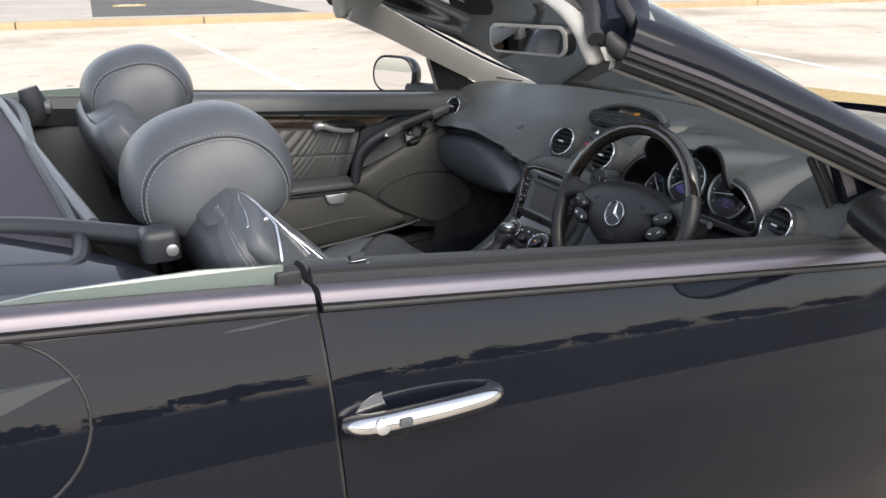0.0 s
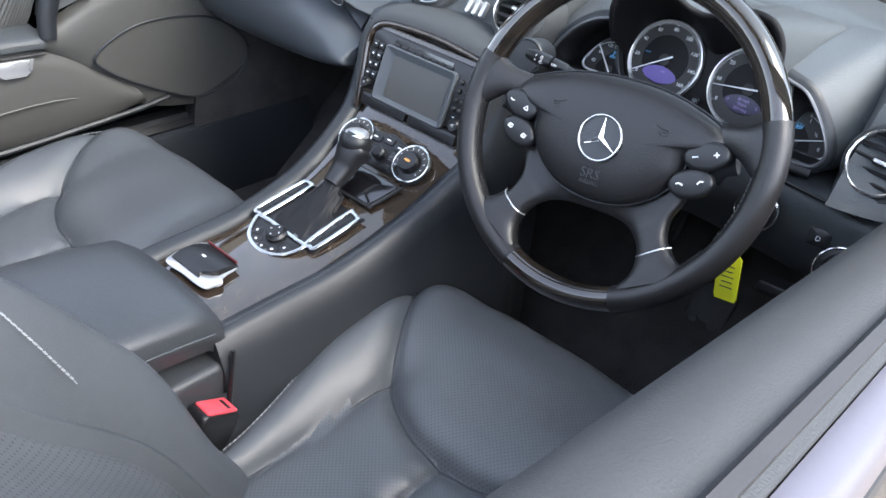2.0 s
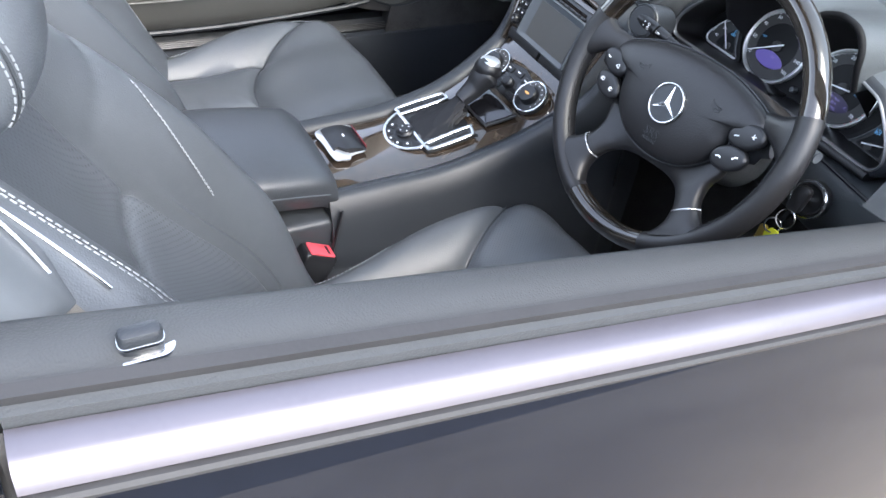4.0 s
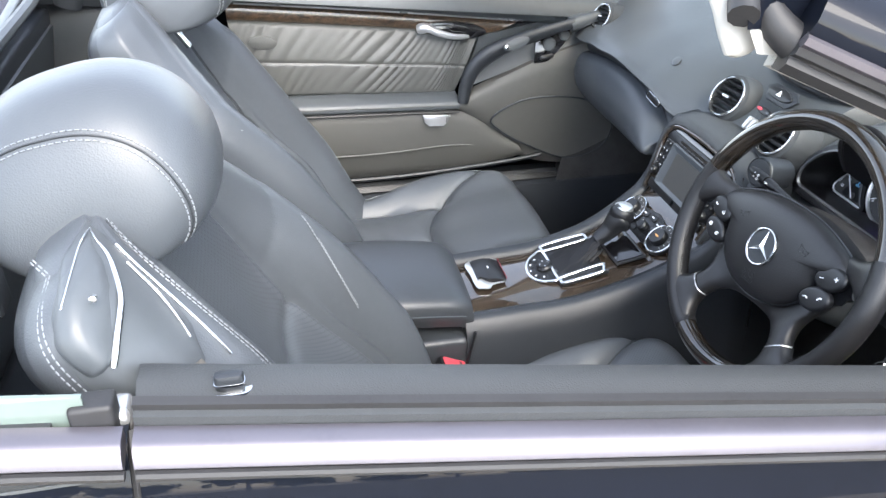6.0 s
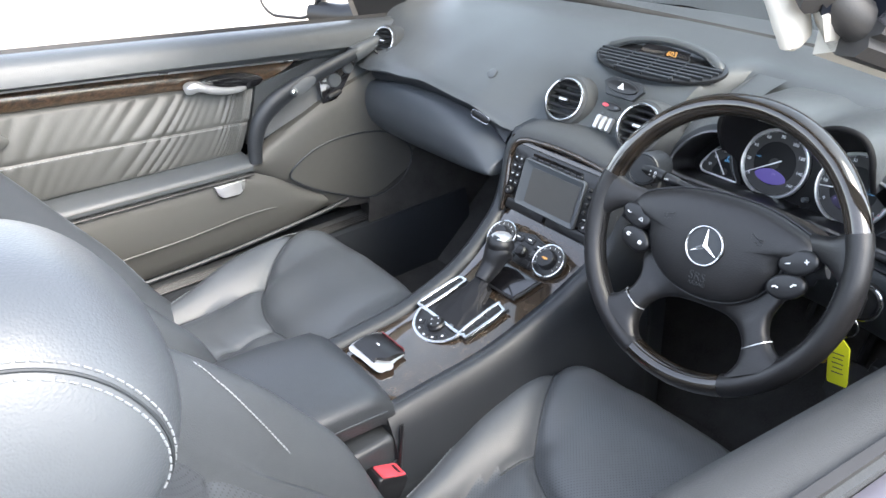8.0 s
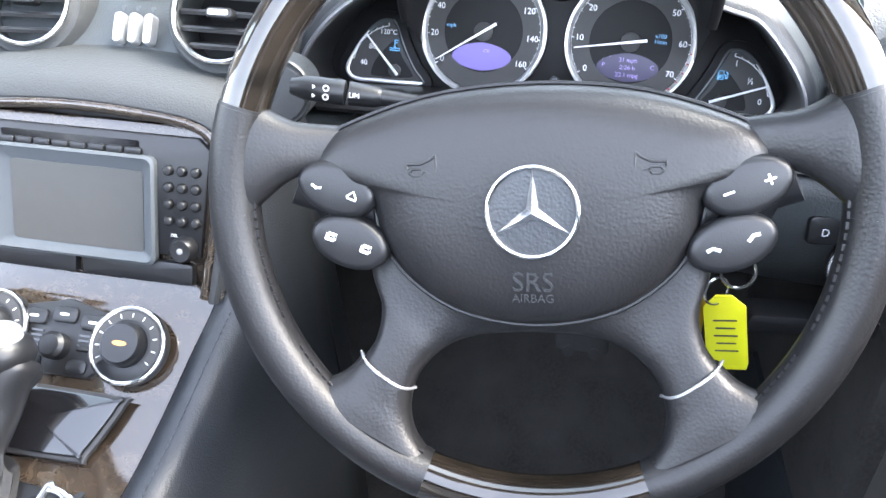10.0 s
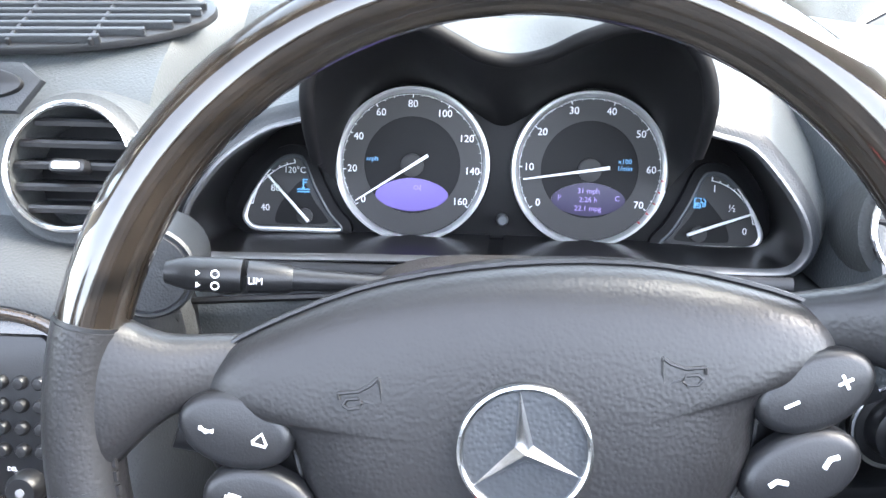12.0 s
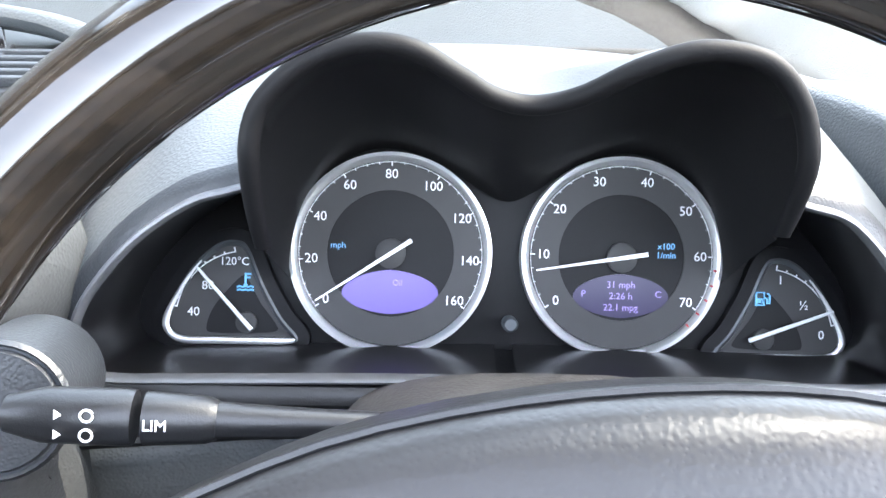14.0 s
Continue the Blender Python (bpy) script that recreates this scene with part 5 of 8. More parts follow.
lsw = part("light_switch", revolve([(0.030, 0), (0.030, 0.006), (0.022, 0.008), (0.021, 0.020), (0.017, 0.023), (0, 0.023)], ls, 32), PLASTIC, dash, "rotary light switch with a chrome rim")
part("rim", ring_tube(at(ls, 0, 0, 0.007), ls[1], ls[2], 0.0295, 0.0022, 40, 8), CHROME, lsw)
part("grip", slab(rrect(0.010, 0.034, 0.004), 0.008, axes(at(ls, 0, 0, 0.022), ls[1], ls[2]), 0.002), CHROME, lsw)
fb = part("fog_button", slab(rrect(0.028, 0.024, 0.005), 0.006, axes((0.190, -0.592, 0.700), (0.1, -0.99, 0), (0.25, 0, 0.97)), 0.002), PLASTIC, dash)
letters("D", 0.009, axes((0.183, -0.592, 0.7005), (0.1, -0.99, 0), (0.25, 0, 0.97)), WHITE_PRINT, fb)
pb = part("parking_release", slab(rrect(0.11, 0.018, 0.006), 0.03, axes((0.20, -0.60, 0.612), (0.1, -0.99, 0), (0.1, 0, 1)), 0.004), PLASTIC, dash, "black parking brake release")
letters("(P)", 0.012, axes((0.170, -0.585, 0.614), (0.1, -0.99, 0), (0.1, 0, 1)), WHITE_PRINT, pb)
ig = axes((0.176, -0.514, 0.708), (0.05, -1, 0), (0.25, 0, 0.97))
ign = part("ignition_switch", revolve([(0.027, -0.006), (0.027, 0.006), (0.022, 0.009), (0.019, 0.004), (0, 0.004)], ig, 32), PLASTIC, dash, "ignition switch with a chrome rim")
part("rim", ring_tube(at(ig, 0, 0, 0.007), ig[1], ig[2], 0.0255, 0.002, 40, 8), CHROME, ign)
for y, x in ((-0.30, 0.50), (-0.43, 0.47)):
    pdl = thing("pedal", (x, y, 0.3), "ribbed black pedal on a steel arm", "pedal", "pedals")
    pf = axes((x, y, 0.34), (0, -1, 0), (0.55, 0, 0.83))
    part("pad", slab(rrect(0.075, 0.10, 0.012), 0.014, pf, 0.004), RUBBER, pdl)
    for k in range(4):
        part("stud", revolve([(0.008, 0), (0.008, 0.004), (0, 0.005)], axes(at(pf, -0.018 + 0.036 * (k % 2), -0.025 + 0.05 * (k // 2), 0.013), pf[1], pf[2]), 12), RUBBER, pdl)
    part("arm", tube([at(pf, 0, 0, -0.005), (x + 0.08, y, 0.48), (x + 0.09, y, 0.62)], 0.010, 8), PLASTIC, pdl)
# ---- centre console ----
con = thing("centre_console", (-0.2, 0, 0.2), "grey centre console with lacquered walnut and chrome trim", "console")
TOP = spline([(0.195, 0, 0.794), (0.150, 0, 0.785), (0.128, 0, 0.765), (0.090, 0, 0.655), (0.036, 0, 0.608), (-0.05, 0, 0.562), (-0.16, 0, 0.532), (-0.26, 0, 0.525), (-0.36, 0, 0.520)], 40)
HALF = np.interp(np.linspace(0, 1, 40), [0, 0.18, 0.34, 0.48, 0.64, 0.82, 1], [0.132, 0.140, 0.142, 0.128, 0.112, 0.106, 0.104])


def con_frame(i):
    d = unit(TOP[min(i + 1, 39)] - TOP[max(i - 1, 0)])
    n = unit(np.cross(vec3(0, 1, 0), d))
    if n[2] < 0:
        n = -n
    return TOP[i], n


rings = []
for i in range(40):
    p, n = con_frame(i)
    h = HALF[i]
    up = min(1.0, max(0.0, (i - 4) / 11))
    sec = []
    for y, k, drop in ((-h - 0.055, None, 0.20), (-h - 0.040, None, 0.42), (-h - 0.022, -0.030, 0), (-h - 0.010, 0.004, 0), (-h + 0.004, 0.012, 0), (-h + 0.022, 0.004, 0), (-h + 0.025, -0.010, 0), (0, -0.010, 0), (h - 0.025, -0.010, 0), (h - 0.022, 0.004, 0), (h - 0.004, 0.012, 0), (h + 0.010, 0.004, 0), (h + 0.022, -0.030, 0), (h + 0.040, None, 0.42), (h + 0.055, None, 0.20)):
        if k is None:
            z = drop if drop < 0.3 else min(p[2] - 0.06, 0.44 + 0.3 * max(0, p[0] + 0.02))
            sec.append((p[0] + (0.03 if p[0] > 0 else 0.0), y, z))
        else:
            sec.append(tuple(p + n * (k * up if k > 0 else k) + vec3(0, y, 0)))
    rings.append(sec)
part("console_body", loft(rings), TRIM_DARK, con, "dark grey padded console rails", sharp=70)
for s in (-1, 1):
    rr = []
    for x in np.linspace(-0.84, 0.22, 24):
        top = 0.470 + max(0, x + 0.10) * 0.55
        w = 0.128 + 0.012 * max(0, x) / 0.2
        rr.append([(x, s * (w + 0.045), 0.20), (x, s * (w + 0.034), 0.36), (x, s * (w + 0.003), top - 0.012), (x, s * (w - 0.03), top - 0.06), (x, s * (w - 0.03), 0.20)])
    part("tunnel_side", loft(rr), LEATHER_DARK, con, "dark grey tunnel side panel")
    part("rail_stitching", stitches([con_frame(i)[0] + con_frame(i)[1] * 0.0125 + vec3(0, s * (HALF[i] - 0.003), 0) for i in range(12, 40)], [con_frame(i)[1] for i in range(12, 40)], 0.003, 0.0025, 0.0007, 0.0004), LEATHER, con)
    part("panel_joint", tube([(-0.345, s * 0.128, 0.515), (-0.375, s * 0.150, 0.40), (-0.40, s * 0.168, 0.24)], 0.003, 6), PLASTIC, con)
# lacquered fascia between the rails
fas = []
for i in range(int(np.argmax(TOP[:, 2] < 0.662)), 40):
    p, n = con_frame(i)
    h = HALF[i] - 0.0245
    fas.append([tuple(p + n * (0.0005 + 0.004 * (1 - (2 * u - 1) ** 4)) + vec3(0, -h + 2 * h * u, 0)) for u in np.linspace(0, 1, 13)] + [tuple(p - n * 0.012 + vec3(0, y, 0)) for y in (h, -h)])
part("walnut_fascia", loft(fas), WOOD_GREY, con, "grey lacquered walnut fascia")

# radio and navigation unit
rad_o = (vec3(0.1285, 0, 0.765) + vec3(0.090, 0, 0.655)) / 2
rup = unit(vec3(0.1285, 0, 0.765) - vec3(0.090, 0, 0.655))
rf_ = axes(rad_o + vec3(-0.004, 0.004, 0.001), (0, -1, 0), rup)
radio = thing("radio_unit", tuple(rad_o), "black radio and navigation unit with an unlit screen", "radio")
bez = [(-0.122, 0.050), (-0.110, 0.062), (0.110, 0.062), (0.122, 0.050), (0.112, -0.062), (0.104, -0.068), (-0.104, -0.068), (-0.112, -0.062)]
part("surround", slab(spline(bez[::-1], 64, True), 0.008, rf_, 0.004), WOOD_GREY, radio, "lacquered walnut surround")
# the dashboard flows round the radio in an arch
arch = spline([(-0.112, -0.078, 0), (-0.118, -0.03, 0), (-0.127, 0.025, 0), (-0.122, 0.052, 0), (-0.100, 0.067, 0), (-0.05, 0.073, 0), (0.0, 0.075, 0), (0.05, 0.073, 0), (0.100, 0.067, 0), (0.122, 0.052, 0), (0.127, 0.025, 0), (0.118, -0.03, 0), (0.112, -0.078, 0)], 60)
cowl = []
for i, q in enumerate(arch):
    d = unit(arch[min(i + 1, 59)] - arch[max(i - 1, 0)])
    o = vec3(-d[1], d[0], 0)
    low = min(1.0, max(0.0, (q[1] + 0.078) / 0.06))
    cowl.append([at(rf_, q[0] + o[0] * a * (0.55 + 0.45 * low), q[1] + o[1] * a * (0.55 + 0.45 * low), h) for a, h in ((-0.004, -0.004), (-0.003, 0.008), (0.002, 0.0125), (0.009, 0.012), (0.020, 0.003), (0.032, -0.018), (0.044, -0.055), (0.0, -0.06))])
part("radio_cowl", loft(cowl), TRIM_RAIL, con, "dark padded arch round the radio")
part("cowl_rim", tube([at(rf_, x * 0.972, y * 0.965, 0.0085) for x, y, _ in arch], 0.0050, 10), WOOD_GREY, con, "lacquered walnut rim")
face = [(-0.114, 0.046), (-0.104, 0.055), (0.104, 0.055), (0.114, 0.046), (0.106, -0.042), (-0.106, -0.042)]
part("front_panel", slab(face[::-1], 0.006, rf_, 0.003, offset=0.006), PLASTIC, radio)
part("disc_slot", slab(rrect(0.120, 0.006, 0.002), 0.001, axes(at(rf_, -0.005, 0.046, 0.0118), rf_[1], rf_[2])), GLOSS, radio)
scr = axes(at(rf_, -0.004, -0.006, 0.0115), rf_[1], rf_[2])
b0, b1 = rrect(0.148, 0.088, 0.006, 3), rrect(0.116, 0.066, 0.003, 3)
b1 = [(x + 0.004, y - 0.002) for x, y in b1]
part("screen_bezel", loft([[at(scr, *p, 0.0) for p in b0], [at(scr, *p, 0.006) for p in b0], [at(scr, x * 0.97, y * 0.95, 0.0075) for x, y in b0], [at(scr, *p, 0.001) for p in b1]], True, True), PLASTIC_GREY, radio, "grey screen bezel")
part("screen", slab(b1, 0.0012, axes(at(scr, 0, 0, 0.0008), scr[1], scr[2])), SCREEN, radio, "unlit grey screen")
for k in range(8):
    part("key", slab(rrect(0.014, 0.006, 0.002, 3), 0.004, axes(at(rf_, -0.060 + 0.0158 * k, 0.0405, 0.011), rf_[1], rf_[2]), 0.0015), PLASTIC, radio)
for r in range(4):
    for c in range(2):
        part("key", slab(rrect(0.011, 0.012, 0.002, 3), 0.004, axes(at(rf_, -0.1015 + 0.0125 * c, 0.030 - 0.0155 * r, 0.011), rf_[1], rf_[2]), 0.0015), PLASTIC, radio)
        part("key_print", slab(rrect(0.004, 0.0016, 0.0004, 2), 0.0004, axes(at(rf_, -0.1015 + 0.0125 * c, 0.031 - 0.0155 * r, 0.015), rf_[1], rf_[2])), WHITE_PRINT, radio)
    for c in range(3):
        part("round_key", revolve([(0.0042, 0), (0.0042, 0.004), (0.003, 0.0055), (0, 0.0058)], axes(at(rf_, 0.080 + 0.0115 * c, 0.028 - 0.0135 * r, 0.011), rf_[1], rf_[2]), 14), PLASTIC, radio)
for x, y, r in ((-0.096, -0.031, 0.0085), (0.094, -0.034, 0.0105)):
    kn = part("rotary_knob", revolve([(r, 0), (r, 0.010), (r * 0.8, 0.013), (0, 0.0125)], axes(at(rf_, x, y, 0.010), rf_[1], rf_[2]), 26), PLASTIC, radio)
    part("knob_mark", revolve([(r * 0.25, 0), (r * 0.25, 0.0006), (0, 0.0007)], axes(at(rf_, x, y, 0.0228), rf_[1], rf_[2]), 12), SILVER, kn)
for s in (-1, 1):
    part("drawer", slab(rrect(0.098, 0.019, 0.004, 3), 0.008, axes(at(rf_, s * 0.0515, -0.056, 0.006), rf_[1], rf_[2]), 0.003), PLASTIC, radio, "black plastic drawer front")
letters("DEL", 0.0035, axes(at(rf_, 0.084, -0.0245, 0.0125), rf_[1], rf_[2]), WHITE_PRINT, radio)

# climate controls
cf = axes(vec3(0.034, 0.003, 0.614), (0, -1, 0), unit(vec3(0.75, 0, 0.66)))
clim = thing("climate_panel", (0.03, 0, 0.6), "climate controls with two chrome-rimmed dials", "climate control")
part("backing", slab([(-0.052, -0.012), (-0.03, -0.030), (0.03, -0.030), (0.052, -0.012), (0.044, 0.022), (0.0, 0.032), (-0.044, 0.022)], 0.008, cf, 0.003), PLASTIC, clim)
for s in (-1, 1):
    f = axes(at(cf, s * 0.060, 0.0, 0.003), cf[1], cf[2])
    dl_ = part("dial", revolve([(0.0315, 0), (0.0315, 0.008), (0.029, 0.010), (0.018, 0.011), (0.0175, 0.019), (0.015, 0.022), (0, 0.021)], f, 40), PLASTIC, clim, "black temperature dial")
    part("chrome_ring", ring_tube(at(f, 0, 0, 0.009), f[1], f[2], 0.0300, 0.0022, 48, 8), CHROME, dl_)
    part("scale", annulus(f, 0.0205, 0.0275, 0.0006, 30, -40, 220, 0.0108), DIAL, dl_)
    for a in range(-30, 220, 24):
        part("mark", slab(rrect(0.0008, 0.0035, 0.0002, 1), 0.0004, axes(at(f, 0.024 * math.cos(radians(a)), 0.024 * math.sin(radians(a)), 0.0115), vec3(0, 0, 0) + f[1] * -math.sin(radians(a)) + f[2] * math.cos(radians(a)), f[1] * math.cos(radians(a)) + f[2] * math.sin(radians(a)))), WHITE_PRINT, dl_)
    part("lamp", slab(oval(0.006, 0.002, 14), 0.0006, axes(at(f, 0, 0, 0.0212), f[1], f[2])), AMBER, dl_)
part("air_knob", revolve([(0.011, 0), (0.011, 0.012), (0.008, 0.015), (0, 0.015)], axes(at(cf, 0, -0.008, 0.006), cf[1], cf[2]), 24), PLASTIC, clim)
for x in (-0.026, 0.0, 0.026):
    b = part("climate_key", slab(rrect(0.022, 0.013, 0.004), 0.005, axes(at(cf, x, 0.018 - abs(x) * 0.15, 0.006), cf[1], cf[2]), 0.002), PLASTIC, clim)
    part("key_print", slab(rrect(0.008, 0.002, 0.001, 2), 0.0004, axes(at(cf, x, 0.018 - abs(x) * 0.15, 0.011), cf[1], cf[2])), WHITE_PRINT, b)
for s in (-1, 1):
    for k in range(4):
        part("sensor_slit", slab(rrect(0.012, 0.0016, 0.0006, 2), 0.0008, axes(at(cf, s * 0.022, 0.003 - 0.004 * k, 0.0082), cf[1], cf[2])), GLOSS, clim)
    part("climate_key", slab(rrect(0.018, 0.011, 0.004), 0.004, axes(at(cf, s * 0.020, -0.022, 0.006), cf[1], cf[2]), 0.002), PLASTIC, clim)

# ashtray flap in front of the lever
tf = axes(vec3(-0.028, -0.006, 0.583), (0, -1, 0), unit(vec3(0.88, 0, 0.46)))
tray = thing("ashtray_flap", (-0.03, 0, 0.57), "gloss black ashtray flap in the console", "ashtray")
tro = [(-0.064, 0.022), (-0.056, 0.028), (0.056, 0.028), (0.064, 0.022), (0.050, -0.020), (0.042, -0.026), (-0.042, -0.026), (-0.050, -0.020)]
part("seal", slab(spline(tro[::-1], 40, True), 0.004, tf, 0.002), RUBBER, tray)
part("flap", slab([(x * 0.93, y * 0.88) for x, y in spline(tro[::-1], 40, True)], 0.004, tf, 0.002, offset=0.003), GLOSS, tray, "gloss black flap")

# selector gate
gf = axes(vec3(-0.130, 0.006, 0.545), (0, -1, 0), unit(vec3(0.955, 0, 0.28)))
gate = thing("selector_gate", (-0.13, 0, 0.53), "chrome-framed selector gate with buttons on a walnut console", "selector gate")
go = [(-0.055, 0.062), (-0.050, 0.068), (0.060, 0.060), (0.068, 0.054), (0.062, -0.022), (0.054, -0.030), (0.046, -0.034), (0.034, -0.060), (0.010, -0.076), (-0.018, -0.076), (-0.044, -0.062), (-0.060, -0.034), (-0.072, -0.028), (-0.076, -0.020), (-0.066, 0.050)]
go_s = spline(go, 90, True)
go_s = go_s if sum(go_s[i][0] * go_s[(i + 1) % 90][1] - go_s[(i + 1) % 90][0] * go_s[i][1] for i in range(90)) > 0 else go_s[::-1]
part("plate", slab(go_s, 0.005, gf, 0.002), PLASTIC, gate, "matt black plate")
FIELDS = (("side_field", [(-0.066, 0.052), (-0.060, 0.063), (-0.050, 0.064), (-0.046, 0.056), (-0.055, -0.022), (-0.062, -0.026), (-0.074, -0.020)]), ("side_field", [(0.044, 0.056), (0.050, 0.060), (0.062, 0.056), (0.066, 0.048), (0.060, -0.020), (0.052, -0.026), (0.042, -0.022)]), ("front_field", [(-0.060, -0.032), (-0.045, -0.027), (0.020, -0.029), (0.044, -0.031), (0.036, -0.056), (0.014, -0.072), (-0.014, -0.074), (-0.042, -0.062)]))
for nm_, fo in FIELDS:
    fs = spline(fo, 60, True)
    fs = fs if sum(fs[i][0] * fs[(i + 1) % 60][1] - fs[(i + 1) % 60][0] * fs[i][1] for i in range(60)) > 0 else fs[::-1]
    fd = part(nm_, slab(fs, 0.0018, gf, 0.0006, offset=0.0045), PLASTIC, gate, "black button field")
    part("chrome_frame", tube([at(gf, x, y, 0.0078) for x, y, *_ in list(fs) + [fs[0]]], 0.0031, 8, False, up=gf[3], flat=0.6), CHROME, fd, "bright chrome outline")
for x0, ys_ in ((-0.061, (0.040, 0.012, -0.014)), (0.051, (0.040, 0.014, -0.012))):
    for k, y in enumerate(ys_):
        part("side_button", slab(rrect(0.013, 0.025, 0.003), 0.005, axes(at(gf, x0 - 0.004 * (1 if x0 < 0 else 0.6) * k * (1 if x0 < 0 else 1), y, 0.003), gf[1], gf[2]), 0.002), PLASTIC, gate)
for a in np.linspace(205, 335, 5):
    r = 0.030
    f = axes(at(gf, -0.006 + r * math.cos(radians(a)) * 1.12, -0.038 + r * math.sin(radians(a)), 0.004), -gf[1] * math.sin(radians(a)) + gf[2] * math.cos(radians(a)), gf[1] * -math.cos(radians(a)) - gf[2] * math.sin(radians(a)))
    k = part("phone_button", slab(rrect(0.0145, 0.016, 0.003), 0.004, f, 0.002), PLASTIC, gate)
    part("key_print", slab(rrect(0.004, 0.003, 0.0008, 2), 0.0004, axes(at(f, 0, 0, 0.0042), f[1], f[2])), WHITE_PRINT, k)
joy = part("mirror_joystick", revolve([(0.016, 0), (0.016, 0.007), (0.012, 0.010), (0.0115, 0.012), (0, 0.0125)], axes(at(gf, -0.006, -0.040, 0.004), gf[1], gf[2]), 28), PLASTIC, gate)
for a in range(0, 360, 90):
    part("arrow", slab(oval(0.0011, 0.0011, 8, 0.0082 * math.cos(radians(a)), 0.0082 * math.sin(radians(a))), 0.0004, axes(at(gf, -0.006, -0.040, 0.0158), gf[1], gf[2])), WHITE_PRINT, joy)
part("comfort_key", slab(rrect(0.008, 0.007, 0.001), 0.005, axes(at(gf, 0.018, -0.026, 0.004), gf[1], gf[2]), 0.001), PLASTIC_GREY, gate)
zig = [(-0.026, 0.050), (-0.032, 0.042), (-0.028, 0.034), (-0.036, 0.026), (-0.034, 0.014), (-0.040, 0.004), (-0.038, -0.008)]
part("shift_diagram", tube([at(gf, x, y, 0.0055) for x, y in zig], 0.0007, 5), WHITE_PRINT, gate)
for c, (x, y) in zip("PRND", ((-0.018, 0.050), (-0.024, 0.034), (-0.028, 0.018), (-0.032, -0.002))):
    letters(c, 0.006, axes(at(gf, x - 0.003, y, 0.0053), gf[1], gf[2]), WHITE_PRINT, gate)
lv = thing("gear_lever", (-0.10, 0, 0.55), "black leather gear lever with a silver top and gaiter", "gear lever")
gb0 = at(gf, 0.0, 0.010, 0.003)
ktop = vec3(-0.008, 0.012, 0.642)
axis = ktop - gb0
gait = []
for k in range(24):
    u = k / 23
    c = gb0 + axis * (0.52 * u)
    w, h = 0.036 * (1 - u) ** 1.7 + 0.0125, 0.046 * (1 - u) ** 1.7 + 0.0145
    gait.append([c + gf[1] * w * math.cos(a) * (1 + 0.13 * math.sin(5 * a + 9 * u) + 0.06 * math.sin(11 * a - 7 * u)) + gf[2] * h * math.sin(a) * (1 + 0.11 * math.sin(4 * a + 12 * u)) + unit(axis) * 0.006 * math.sin(3 * a + 14 * u) * (1 - u) for a in np.linspace(0, 2 * math.pi, 60, endpoint=False)])
part("gaiter", loft(gait), LEATHER_BLACK, lv, "creased dark leather gaiter")
neck = spline([gb0 + axis * 0.45, gb0 + axis * 0.66, gb0 + axis * 0.82 + vec3(-0.006, 0, 0), ktop + vec3(-0.012, 0, -0.006)], 16)
part("grip", tube(neck, np.interp(np.linspace(0, 1, 16), [0, 0.25, 0.6, 0.85, 1], [0.013, 0.016, 0.020, 0.0255, 0.022]), 20, up=(0, 1, 0), flat=1.15), PLASTIC, lv, "smooth black grip")
kf = axes(ktop + vec3(-0.014, 0, 0.005), (0, -1, 0), unit(vec3(0.93, 0, -0.36)))
part("knob", revolve([(0.010, -0.022), (0.022, -0.014), (0.0255, -0.002), (0.022, 0.008), (0.016, 0.012), (0, 0.013)], kf, 28), PLASTIC, lv)
part("silver_cap", revolve([(0.0185, 0.006), (0.0185, 0.0125), (0.0165, 0.0150), (0.0135, 0.0156), (0, 0.0162)], axes(at(kf, 0, 0, 0.0), unit(kf[1]), unit(kf[2] + kf[3] * 0.35)), 28), BRIGHT_SATIN, lv, "satin silver cap")

# roof switch with its chrome surround
bf_ = axes(vec3(-0.283, 0.014, 0.535), (0, -1, 0), unit(vec3(0.99, 0.0, 0.03)))
roof = thing("roof_switch", (-0.28, 0, 0.53), "black roof switch lever in a chrome surround", "switch")
ro = [(-0.048, 0.026), (0.000, 0.027), (0.028, 0.026), (0.034, 0.004), (0.043, -0.020), (0.036, -0.033), (-0.005, -0.035), (-0.048, -0.033)]
part("surround", slab(spline(ro[::-1], 50, True), 0.0024, bf_, 0.0010), BRIGHT_SATIN, roof, "flat satin silver surround")
sv = []
for u in np.linspace(0, 1, 15):
    y0 = -0.026 + 0.054 * u
    z0 = 0.003 + 0.0085 * math.sin(math.pi * min(1, 0.08 + u * 0.95)) ** 0.7
    wl, wr_ = -0.046 + 0.003 * u, 0.030 - 0.016 * math.exp(-((u - 0.10) / 0.16) ** 2)
    sv.append([at(bf_, x, y0, z) for x, z in ((wl, 0.002), (wl + 0.0015, z0 - 0.001), (wl + 0.006, z0), (-0.008, z0 + 0.0012), (wr_ - 0.006, z0), (wr_ - 0.0015, z0 - 0.001), (wr_, 0.002))])
part("switch_lever", loft(sv), PLASTIC, roof, "black curved switch lever")
part("red_edge", slab(rrect(0.066, 0.0045, 0.002), 0.002, axes(at(bf_, -0.008, 0.0295, 0.0050), bf_[1], bf_[3]), 0.001), RED_DIM, roof)
part("cigar_cap", slab(oval(0.017, 0.012, 24, 0.030, -0.017, 0.5), 0.0036, bf_, 0.0016), BRIGHT_SATIN, roof, "pale silver cap")
part("roof_mark", slab(rrect(0.008, 0.003, 0.001, 2), 0.0004, axes(at(bf_, -0.008, 0.0, 0.0130), bf_[1], bf_[2])), WHITE_PRINT, roof)

